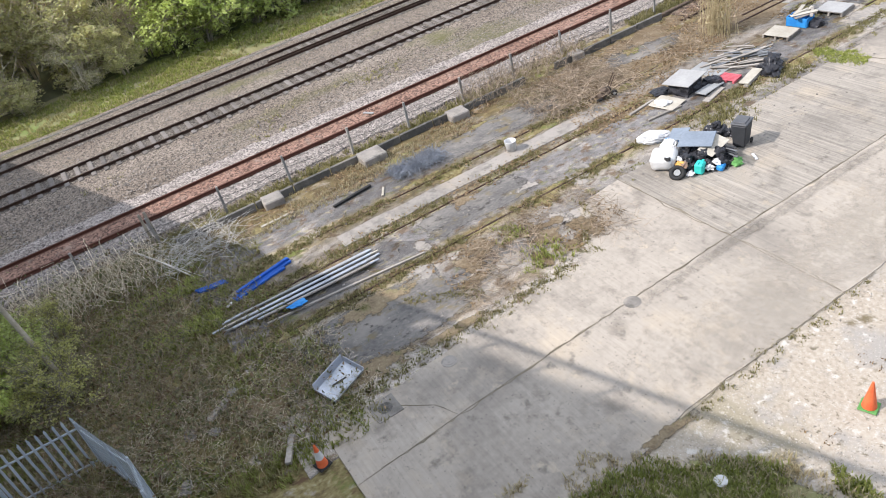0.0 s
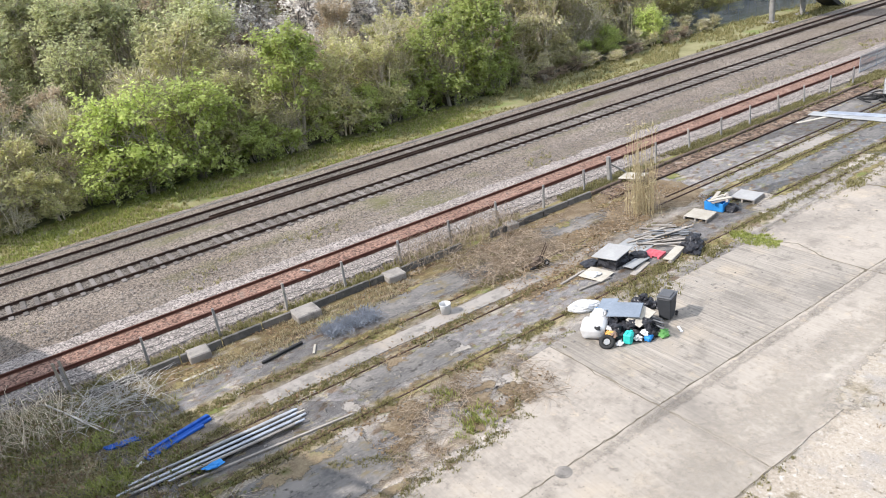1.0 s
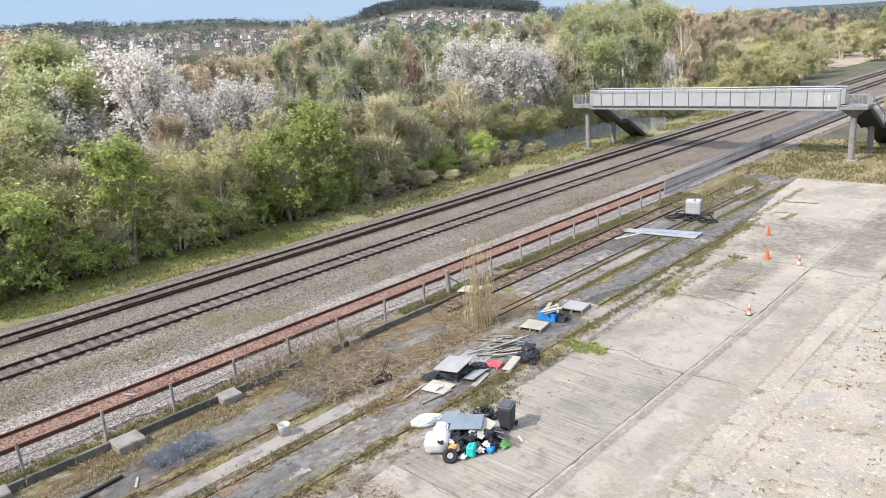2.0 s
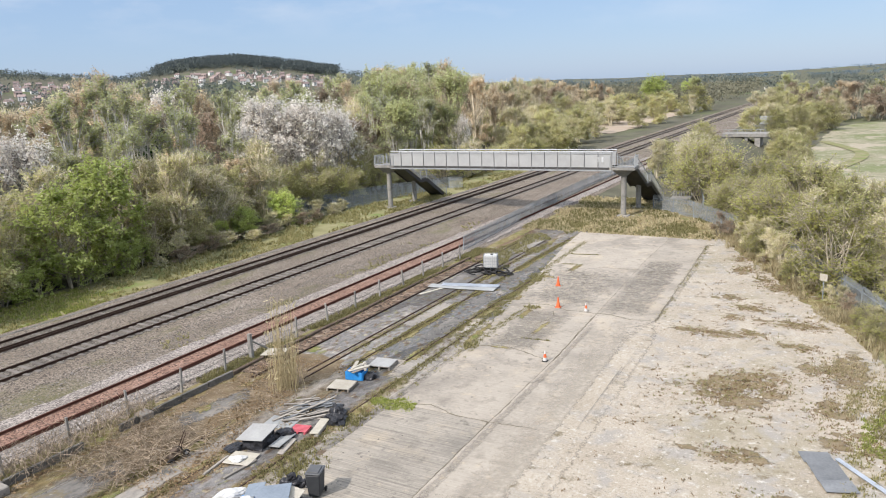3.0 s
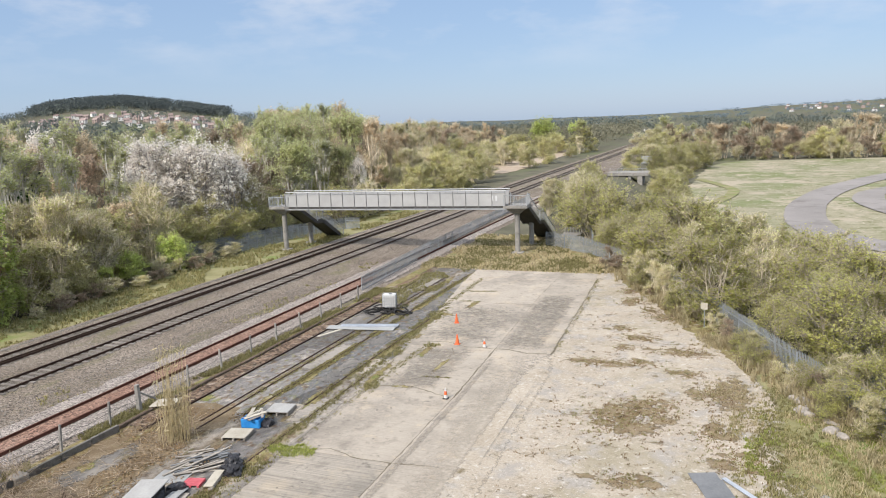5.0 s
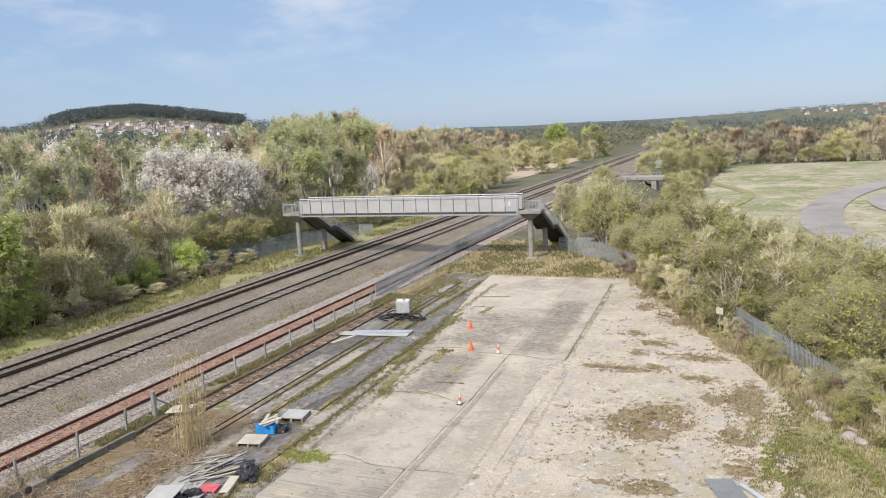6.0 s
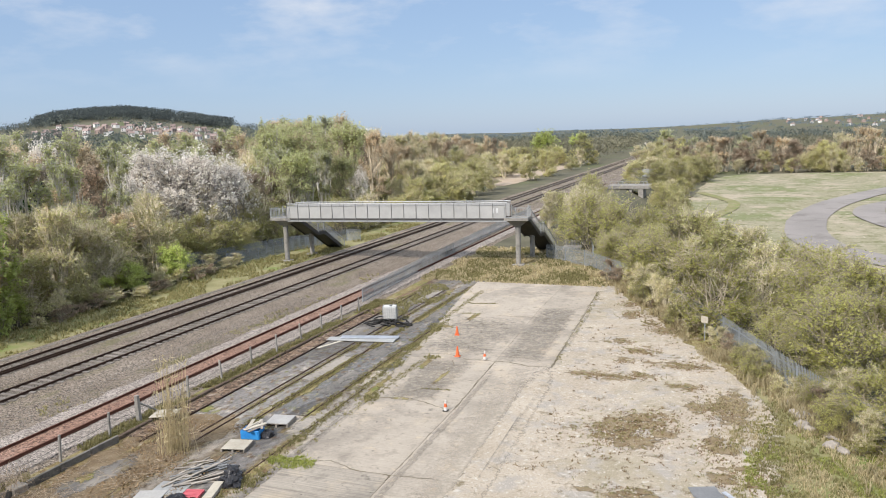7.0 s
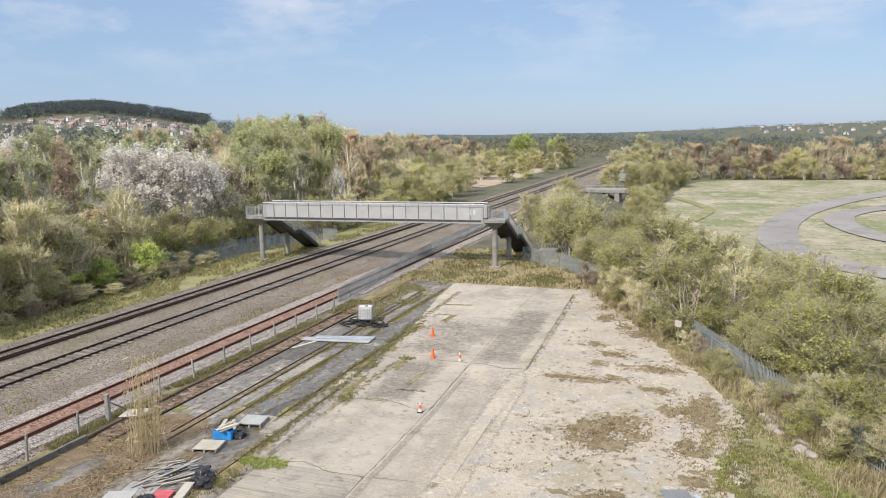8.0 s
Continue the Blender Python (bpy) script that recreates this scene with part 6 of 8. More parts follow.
for k, (x, y, z, r, mat_, lab) in enumerate(((-17.52, 16.98, 0.30, 0.13, "amber", "crumpled yellow plastic wrapper on the heap"), (-17.65, 17.15, 0.38, 0.12, "white_plastic", "crumpled white wrapper on the heap"), (-16.75, 17.65, 0.12, 0.14, "white_plastic", "crumpled white carrier bag in the heap"), (-17.05, 17.05, 0.03, 0.13, "white_plastic", "torn white wrapper beside the tyre"),
                                             (-17.35, 17.05, 0.28, 0.14, "rust_cloth", "brown rag pushed between rubbish bags"), (-16.7, 17.95, 0.25, 0.13, "white_plastic", "crumpled pale wrapper on black bags"), (-17.85, 16.75, 0.5, 0.12, "rubber", "coil of black hose hanging from the tub"), (-16.35, 18.6, 0.0, 0.17, "green_plastic", "bright green plastic scrap beside the rubbish heap"), (-16.5, 18.8, 0.02, 0.12, "green_plastic", "bright green plastic scrap beside the rubbish heap"), (-19.0, 18.0, 0.1, 0.28, "blue_crate", "blue plastic sheet scrap under boards"))):
    bag(x, y, YZ + z, r, 91.0 + 2.3 * k, mat_, lab, "plastic scrap", (1.2, 1, 0.7), 0.5, 33 * k)
bin_blue = thing("plastic_basin", pose(-16.55, 18.0, YZ, 0, 8, 20), "small blue plastic basin among black bags", "basin")
bm = bmesh.new()
add_box(bm, (0, 0, 0.12), (0.26, 0.36, 0.22), bevel=0.05)
part("body", bm, M["blue_crate"], bin_blue)
drum = thing("jerrycan", pose(-16.95, 17.4, YZ, 0, 0, 25), "teal green plastic container standing by the rubbish", "container")
bm = bmesh.new()
add_box(bm, (0, 0, 0.22), (0.32, 0.40, 0.42), bevel=0.05)
part("body", bm, M["teal"], drum)
bm = bmesh.new()
add_rod(bm, (0.08, 0.1, 0.41), (0.08, 0.1, 0.48), 0.045, n=10)
part("cap", bm, M["teal"], drum)
bm = bmesh.new()
add_box(bm, (-0.03, -0.08, 0.44), (0.05, 0.2, 0.05), bevel=0.015)
part("handle", bm, M["teal"], drum)
wheel = thing("tyre_and_rim", pose(-17.35, 16.68, YZ + 0.17, 40, 0, 30), "small rubber tyre on its rim leaning on the rubbish heap", "tyre")
bm = bmesh.new()
ring = [(0.22 + 0.08 * math.cos(a), 0.08 * math.sin(a)) for a in np.linspace(0, 2 * np.pi, 9)[:-1]]
vv = [[bm.verts.new((rr * math.cos(t), rr * math.sin(t), zz)) for rr, zz in ring] for t in np.linspace(0, 2 * np.pi, 25)[:-1]]
for i in range(24):
    for j in range(8):
        bm.faces.new((vv[i][j], vv[(i + 1) % 24][j], vv[(i + 1) % 24][(j + 1) % 8], vv[i][(j + 1) % 8]))
part("tyre", bm, M["rubber"], wheel, smooth=True)
bm = bmesh.new()
add_rod(bm, (0, 0, -0.04), (0, 0, 0.04), 0.12, n=20)
part("rim", bm, M["grey_board"], wheel)
board(-17.85, 18.2, 0.72, 1.25, 0.95, 0.045, "slate_panel", "blue-grey flat panel lying on top of rubbish bags", "panel", 32, 6, -4)
board(-18.75, 18.2, 0.62, 0.7, 0.75, 0.04, "slate_panel", "blue-grey flat panel leaning on the rubbish", "panel", 24, 10, -10)
board(-17.25, 18.4, 0.60, 0.62, 1.15, 0.03, "pale_board", "beige board resting on rubbish bags", "board", 12, 6, 14)
for k in range(4):
    board(-16.75 - 0.11 * k, 18.65 + 0.04 * k, 0.30 + 0.05 * k, 0.07, 1.65, 0.04, "bin_plastic" if k % 2 else "dull_sheet", "dark plastic rail leaning against the rubbish", "rail", 62 + 4 * k, -19, 0, "dark rails in the rubbish heap")
board(-16.2, 19.35, YZ, 0.1, 0.42, 0.06, "white_plastic", "short white plank on the concrete", "plank", 60)

# bucket
bk = thing("bucket", pose(-24.0, 13.95, 0.03) @ Matrix.Diagonal((1.1, 1.1, 1.15, 1)), "white plastic bucket standing on the concrete strip", "bucket")
bm = bmesh.new()
prof = [(0.0, 0.02), (0.165, 0.02), (0.175, 0.03), (0.215, 0.40), (0.23, 0.40), (0.225, 0.37), (0.18, 0.0), (0.0, 0.0)]
cir = [[bm.verts.new((r * math.cos(t), r * math.sin(t), z)) for r, z in prof] for t in np.linspace(0, 2 * np.pi, 25)[:-1]]
for i in range(24):
    for j in range(len(prof) - 1):
        bm.faces.new((cir[i][j], cir[i][j + 1], cir[(i + 1) % 24][j + 1], cir[(i + 1) % 24][j]))
bmesh.ops.remove_doubles(bm, verts=bm.verts, dist=1e-5)
bmesh.ops.recalc_face_normals(bm, faces=bm.faces)
part("body", bm, M["white_plastic"], bk, smooth=True)
bm = bmesh.new()
arc = [(0.225 * math.cos(t), 0.06, 0.38 - 0.2 * math.sin(t)) for t in np.linspace(0, np.pi, 9)]
for a, b in zip(arc, arc[1:]):
    add_rod(bm, (a[0], -0.2 + 0.4 * abs(a[0]), a[2]), (b[0], -0.2 + 0.4 * abs(b[0]), b[2]), 0.006, n=5)
part("handle", bm, M["steel"], bk)


def cone(x, y, h, label, lower, band, base, rz=0, z=YZ):
    c = thing("traffic_cone", pose(x, y, z, 0, 0, rz), label, "traffic cone", "traffic cones")
    bm = bmesh.new()
    add_box(bm, (0, 0, 0.025), (0.5 * h, 0.5 * h, 0.05), bevel=0.02)
    part("foot", bm, M[base], c)
    r0, r1 = 0.17 * h / 0.8, 0.03
    cuts = (0.045, 0.38, 0.72, 1.0) if band else (0.045, 1.0)
    for k, (a, b) in enumerate(zip(cuts, cuts[1:])):
        bm = bmesh.new()
        add_rod(bm, (0, 0, a * h), (0, 0, b * h), r0 + (r1 - r0) * a, r0 + (r1 - r0) * b, n=20)
        part("band" if band and k == 1 else "body", bm, M[band] if band and k == 1 else M[lower], c, smooth=False)
    return c


cone(-14.35, 0.75, 0.8, "red and white traffic cone at the yard edge", "orange", "white_plastic", "rubber", 15)
cone(-6.8, 12.15, 0.85, "plain orange traffic cone on a green foot in gravel", "orange", "", "green_plastic", 20, 0.0)
cone(-17.1, 45.5, 0.72, "plain orange traffic cone on the concrete yard", "orange", "", "orange")
cone(-19.0, 50.6, 0.72, "plain orange traffic cone on the concrete yard", "orange", "", "orange", 30, 0.0)
cone(-15.1, 45.3, 0.6, "pale faded traffic cone on the concrete joint", "white_plastic", "orange", "old_wood")
cone(-14.3, 35.95, 0.6, "faded white cone in a dark rubber foot", "white_plastic", "orange", "rubber")

# covered stack of scrap
stack = thing("scrap_crate", pose(-22.0, 21.9, 0, 0, 0, 12), "crate wrapped in black plastic with a grey board on top", "crate")
bm = bmesh.new()
add_box(bm, (0, 0, 0.28), (0.95, 1.1, 0.56), bevel=0.03)
bmesh.ops.subdivide_edges(bm, edges=bm.edges[:], cuts=5, use_grid_fill=True)
for v in bm.verts:
    v.co += 0.16 * Vector((noise.noise(v.co * 4), noise.noise(v.co * 4 + Vector((7, 0, 0))), 0)) * (1 - v.co.z)
part("wrapped_body", bm, M["black_bag"], stack)
bm = bmesh.new()
add_box(bm, (-0.05, 0, 0.60), (1.3, 1.45, 0.05), bevel=0.015, tilt=(3, -4))
part("board", bm, M["light_board"], stack, "pale grey weathered board")
bag(-22.75, 21.2, 0.0, 0.3, 51.0, "black_bag", "crumpled black plastic sheet beside the crate", "plastic sheet", (1.2, 1.6, 0.5), 0.4)
board(-21.75, 20.55, 0.07, 1.2, 1.05, 0.03, "pale_board", "dirty white sheet lying on a wooden frame", "sheet", 12)
bag(-21.8, 20.4, 0.08, 0.25, 53.0, "white_plastic", "crumpled white cloth on the sheet", "cloth", (1.4, 1.0, 0.4), 0.5)
board(-22.35, 19.7, 0.0, 0.12, 1.6, 0.09, "old_wood", "weathered grey timber length on the ground", "timber", 8)
board(-21.2, 19.9, 0.0, 0.12, 1.7, 0.09, "old_wood", "weathered grey timber length on the ground", "timber", -6)
board(-21.15, 22.45, 0.14, 0.5, 1.5, 0.05, "grey_board", "grey shelf board propped on rubble", "board", 12, -4)
board(-20.75, 22.25, 0.02, 0.3, 1.4, 0.05, "old_wood", "grey timber board lying on the ground", "board", 16)
bag(-21.5, 23.0, 0.0, 0.4, 55.0, "black_bag", "black plastic bag slumped by the crates", "rubbish bag", (1, 1, 0.6), 0.4)


def slatted(x, y, z, sx, sy, sz, n, mat, label, name, rz=0):
    th = thing(name, pose(x, y, z, 0, 0, rz), label, name.replace("_", " "))
    for k in range(n):
        bm = bmesh.new()
        add_box(bm, (0, -sy / 2 + sy * (k + 0.5) / n, sz - 0.012), (sx, sy / n * 0.72, 0.024), bevel=0.004)
        part("slat", bm, M[mat], th)
    for k in (-1, 0, 1):
        bm = bmesh.new()
        add_box(bm, (k * (sx / 2 - 0.05), 0, sz / 2 - 0.014), (0.09, sy, sz - 0.026), bevel=0.005)
        part("bearer", bm, M[mat], th)
    return th


slatted(-21.25, 23.75, 0.0, 0.8, 0.7, 0.12, 6, "red_plastic", "red slatted plastic crate lid among scrap", "crate", 14)
board(-20.55, 24.25, 0.10, 0.42, 1.5, 0.06, "pale_board", "pale painted plank bench propped off the ground", "plank", 18)
board(-20.35, 24.1, 0.02, 0.2, 1.4, 0.08, "old_wood", "timber under the pale plank", "timber", 18)
for k, (x, y, r) in enumerate(((-20.5, 25.4, 0.42), (-20.15, 25.0, 0.35), (-20.8, 25.9, 0.36))):
    bag(x, y, 0, r, 61 + 2 * k, "black_bag", "black plastic rubbish bag at the end of the timber heap", "rubbish bag", (1, 1, 0.8), 0.45, 0, "black bags by the timber heap")
for k in range(34):
    board(-22.2 + rnd.uniform(-0.85, 0.8), 25.4 + rnd.uniform(-1.0, 1.1), 0.02 + 0.0045 * k * rnd.uniform(0.3, 1), rnd.uniform(0.06, 0.16), rnd.uniform(0.7, 1.9), rnd.uniform(0.03, 0.06), rnd.choice(("old_wood", "old_wood", "old_wood", "dull_sheet")), "weathered broken timber in a loose heap", "timber", rnd.uniform(-62, 5), rnd.uniform(-4, 4), rnd.uniform(-4, 4), "timber heap")
board(-22.6, 24.0, 0.0, 1.5, 1.2, 0.03, "grey_board", "dark sheet lying flat in weeds", "sheet", 10)
slatted(-22.45, 28.5, 0.0, 1.25, 1.15, 0.16, 7, "old_wood", "weathered wooden pallet lying flat", "pallet", 12)
board(-22.45, 28.5, 0.165, 1.2, 1.15, 0.02, "pale_board", "plywood sheet on the pallet", "sheet", 12)
bc = thing("blue_crate", pose(-22.5, 29.85, 0, 0, 0, 10), "bright blue plastic crate loaded with old timber", "crate")
for c, s in (((0, 0, 0.03), (1.0, 0.7, 0.05)), ((0.48, 0, 0.24), (0.04, 0.7, 0.44)), ((-0.48, 0, 0.24), (0.04, 0.7, 0.44)), ((0, 0.34, 0.24), (0.92, 0.04, 0.44)), ((0, -0.34, 0.24), (0.92, 0.04, 0.44))):
    bm = bmesh.new()
    add_box(bm, c, s, bevel=0.012)
    part("wall" if c[2] > 0.1 else "base", bm, M["blue_crate"], bc)
for k in range(9):
    board(-22.5 + rnd.uniform(-0.3, 0.35), 30.0 + rnd.uniform(-0.25, 0.35), 0.46 + 0.018 * k, rnd.uniform(0.1, 0.22), rnd.uniform(0.8, 1.3), 0.04, rnd.choice(("old_wood", "pale_board", "old_wood")), "old board piled on the blue crate", "board", rnd.uniform(-40, 60), 0, 0, "boards on the blue crate")
bag(-21.85, 30.1, 0, 0.34, 71.0, "black_bag", "black plastic bag beside the blue crate", "rubbish bag", (1, 1, 0.8), 0.4)
slatted(-22.15, 31.85, 0.0, 1.3, 1.2, 0.18, 6, "old_wood", "dark wooden pallet under a white board", "pallet", 10)
board(-22.15, 31.85, 0.19, 1.25, 1.2, 0.05, "light_board", "white painted board lying on a pallet", "board", 10)
# broken garden machine
gm = thing("garden_machine", pose(-24.4, 19.5, -0.02, 14, -18, 60) @ Matrix.Diagonal((0.85, 0.85, 0.85, 1)), "broken small engine machine with wheels in the brushwood", "machine")
for x, y, r in ((-0.35, -0.35, 0.22), (0.25, 0.3, 0.2), (0.5, -0.1, 0.17)):
    bm = bmesh.new()
    add_rod(bm, (x, y - 0.05, r), (x, y + 0.05, r), r, n=16)
    w = part("wheel", bm, M["rubber"], gm)
    bm = bmesh.new()
    add_rod(bm, (x, y - 0.06, r), (x, y + 0.06, r), r * 0.5, n=12)
    part("rim", bm, M["grey_board"], w)
bm = bmesh.new()
add_box(bm, (0, 0, 0.34), (0.7, 0.4, 0.22), bevel=0.05, rz=12)
add_box(bm, (0.05, 0.05, 0.5), (0.34, 0.3, 0.22), bevel=0.04)
part("engine", bm, M["rotten_wood"], gm)
bm = bmesh.new()
add_rod(bm, (0.2, 0.1, 0.4), (0.9, 0.5, 0.95), 0.02, n=6)
add_rod(bm, (0.2, -0.1, 0.4), (0.9, 0.25, 0.95), 0.02, n=6)
part("handlebar", bm, M["rail_rust"], gm)
# board by the straining post, long sheets, tank
board(-28.75, 30.6, 0.28, 1.5, 0.95, 0.05, "pale_board", "pale board propped against the timber edging", "board", 12, 4, -6)
board(-25.4, 47.4, 0.06, 5.2, 0.9, 0.06, "grey_board", "long grey metal sheets stacked on the tarmac", "metal sheet", 8)
board(-25.0, 48.0, 0.12, 4.4, 0.7, 0.05, "alu", "pale metal sheet lying on the stack", "metal sheet", 14)
board(-27.0, 46.2, 0.0, 3.0, 0.25, 0.06, "pale_board", "pale plank on the tarmac", "plank", 70)
tank = thing("bulk_liquid_tank", pose(-25.7, 53.1, 0.0, 0, 0, 20), "white caged bulk liquid tank on a stand", "tank")
bm = bmesh.new()
add_box(bm, (0, 0, 0.82), (1.06, 0.94, 0.98), bevel=0.06)
part("tank_body", bm, M["white_plastic"], tank, "white plastic container")
bm = bmesh.new()
add_rod(bm, (0.1, 0, 1.3), (0.1, 0, 1.36), 0.12, n=14)
part("cap", bm, M["bin_plastic"], tank)
for k in range(7):
    x = -0.54 + 0.18 * k
    for sy in (-0.49, 0.49):
        bm = bmesh.new()
        add_rod(bm, (x, sy, 0.3), (x, sy, 1.34), 0.011, n=5)
        part("cage_bar", bm, M["steel"], tank)
for k in range(6):
    y = -0.49 + 0.196 * k
    for sx in (-0.55, 0.55):
        bm = bmesh.new()
        add_rod(bm, (sx, y, 0.3), (sx, y, 1.34), 0.011, n=5)
        part("cage_bar", bm, M["steel"], tank)
for z in (0.34, 0.6, 0.86, 1.1, 1.34):
    bm = bmesh.new()
    for a, b in (((-0.55, -0.49), (0.55, -0.49)), ((0.55, -0.49), (0.55, 0.49)), ((0.55, 0.49), (-0.55, 0.49)), ((-0.55, 0.49), (-0.55, -0.49))):
        add_rod(bm, (*a, z), (*b, z), 0.012, n=5)
    part("cage_hoop", bm, M["steel"], tank)
for x in (-0.45, 0, 0.45):
    bm = bmesh.new()
    add_box(bm, (x, 0, 0.14), (0.12, 0.9, 0.28), bevel=0.01)
    part("stand_foot", bm, M["dark_steel"], tank)
for k in range(14):
    cx, cy, rr = -25.7 + rnd.uniform(-1.3, 1.6), 52.2 + rnd.uniform(-0.7, 0.9), rnd.uniform(0.4, 0.9)
    t0 = rnd.uniform(0, 6)
    pts = [(cx + rr * math.cos(t0 + t) * (1 + 0.15 * math.sin(3 * t)), cy + 0.7 * rr * math.sin(t0 + t), 0.06 + 0.022 * k * (0.5 + 0.5 * math.sin(2 * t + k))) for t in np.linspace(0, 4.5, 14)]
    hc = bpy.data.curves.new("hose", "CURVE")
    hc.dimensions, hc.bevel_depth, hc.bevel_resolution = "3D", 0.05, 2
    sp_ = hc.splines.new("POLY")
    sp_.points.add(len(pts) - 1)
    for q, p_ in zip(sp_.points, pts):
        q.co = (*p_, 1)
    hc.materials.append(M["rubber"])
    tagged(new("hose", hc), "coil of thick black hose on the tarmac round the tank", "hose", "hoses round the tank")

# blue beams, long poles, tray
for k, (x, y, L, rz) in enumerate(((-23.95, 2.5, 2.3, 12), (-23.75, 2.45, 2.4, 12), (-23.6, 2.2, 2.2, 9), (-23.85, 2.45, 2.3, 14), (-23.45, 1.9, 1.5, 16))):
    board(x, y, 0.02 + (0.09 if k == 3 else 0), 0.13, L, 0.09, "blue_paint", "bright blue painted steel beam on the moss", "steel beam", rz, 0, 0, "blue beams")
for k in range(3):
    board(-24.95 + 0.11 * k, 0.65 + 0.06 * k, 0.02, 0.1, 1.1, 0.09, "blue_paint", "short bright blue painted beam in the weeds", "steel beam", -10, 0, 0, "blue beams")
for k in range(12):
    L = rnd.uniform(4.8, 6.6) if k < 9 else rnd.uniform(3.8, 4.8)
    x = -22.3 + 0.085 * k
    yc = 3.3 + rnd.uniform(-0.35, 0.35) if k < 9 else 3.5 + rnd.uniform(-0.3, 0.3)
    board(x, yc, 0.03 + 0.05 * (k % 3), 0.085, L, 0.06, ("alu", "alu", "grey_board", "alu", "pale_board")[k % 5] if k < 11 else "old_wood", "long pale metal section in a stack on the ground", "metal section", -1.5 + rnd.uniform(-0.8, 0.8), 0, 0, "stack of long metal sections")
board(-20.85, 4.6, 0.0, 0.09, 6.0, 0.07, "old_wood", "long thin timber rail in the weeds", "timber", -6)
tray = thing("metal_tray", pose(-16.78, 2.4, 0.10, 2, 13, 24.5), "battered pale blue-grey metal trough lying tilted", "trough")
for name_, c, s, tl in (("base", (0, 0, 0.03), (0.74, 1.3, 0.04), (0, 0)), ("wall", (0.40, 0, 0.10), (0.03, 1.32, 0.17), (0, 14)), ("wall", (-0.42, 0, 0.15), (0.03, 1.32, 0.28), (0, -18)), ("end_wall", (0, 0.66, 0.11), (0.80, 0.03, 0.2), (-12, 0)), ("end_wall", (0, -0.66, 0.09), (0.80, 0.03, 0.15), (12, 0))):
    bm = bmesh.new()
    add_box(bm, c, s, bevel=0.01, tilt=tl)
    part(name_, bm, M["alu"], tray)
bm = bmesh.new()
add_rod(bm, (-0.05, -0.25, 0.07), (0.1, 0.2, 0.07), 0.025, n=6)
part("bracket", bm, M["dark_steel"], tray, "dark bent bracket")
for x, y, r, lab in ((-14.95, 3.0, 0.30, "square"), (-15.25, 5.35, 0.22, "round"), (-13.45, 10.85, 0.24, "round")):
    mh = thing("manhole_cover", pose(x, y, 0.024), "worn iron manhole cover set in the concrete", "manhole cover")
    bm = bmesh.new()
    if lab == "square":
        add_box(bm, (0, 0, 0.004), (0.8, 0.8, 0.02), bevel=0.004)
    else:
        add_rod(bm, (0, 0, -0.006), (0, 0, 0.008), r * 1.1, n=24)
    part("surround", bm, M["old_concrete"], mh)
    bm = bmesh.new()
    add_rod(bm, (0, 0, 0.0), (0, 0, 0.016), r * 0.72, n=24)
    part("lid", bm, M["dark_cast"] if lab == "square" else M["old_concrete"], mh)
for k, (x, y, rz) in enumerate(((-0.75, 30.5, 20), (-0.45, 29.85, 20), (-0.2, 29.15, 20), (0.1, 28.4, 21))):
    board(x, y, 0.02 + 0.015 * k, 1.15, 0.85, 0.02, "dull_sheet", "flat grey metal sheet lying on the gravel", "metal sheet", rz, 1, 0, "metal sheets on the gravel")
board(0.9, 29.5, 0.04, 0.22, 2.9, 0.05, "alu", "long grey metal plank across the gravel", "plank", 40)
for k in range(4):
    board(1.7 + 0.12 * k, 28.8 - 0.1 * k, 0.02, 0.06, 1.3, 0.05, "old_wood", "grey timber batten on the gravel", "timber", 34, 0, 0, "battens on the gravel")
board(3.0, 29.5, 0.03, 0.5, 0.5, 0.04, "bin_plastic", "dark flat tile on the grass", "tile", 15)
board(3.65, 29.7, 0.05, 0.55, 0.95, 0.04, "grey_board", "grey slab on the grass", "slab", -30, 0, 5)
sg = thing("fence_notice", pose(-1.57, 53.78, 0.0, 0, 0, -25), "small pale notice board on the palisade fence", "sign")
bm = bmesh.new()
add_box(bm, (0, -0.1, 1.5), (0.52, 0.03, 0.48), bevel=0.005)
part("board", bm, M["pale_board"], sg)
bm = bmesh.new()
add_box(bm, (0, -0.05, 0.8), (0.06, 0.05, 1.7))
part("post", bm, M["galv"], sg)
lean = thing("leaning_pole", pose(-23.6, -4.95, -0.1, 0, 0, 0), "old leaning timber pole standing in the thicket", "pole")
bm = bmesh.new()
add_rod(bm, (0.15, 0.1, -0.3), (-0.1, -0.35, 4.5), 0.105, 0.075, n=10)
part("shaft", bm, M["bark"], lean)
board(-27.35, 4.35, 0.0, 0.14, 1.5, 0.05, "pale_board", "pale plank lying in moss", "plank", 2)
board(-26.3, 7.4, 0.02, 0.12, 1.9, 0.1, "rubber", "dark pipe length on the tarmac", "pipe", 8)
board(-25.6, 8.5, 0.0, 0.1, 0.7, 0.06, "pale_board", "short pale batten on tarmac", "batten", 60)
board(-18.4, -1.0, 0.0, 0.22, 0.9, 0.12, "old_wood", "old timber block in the thicket", "timber", 30)
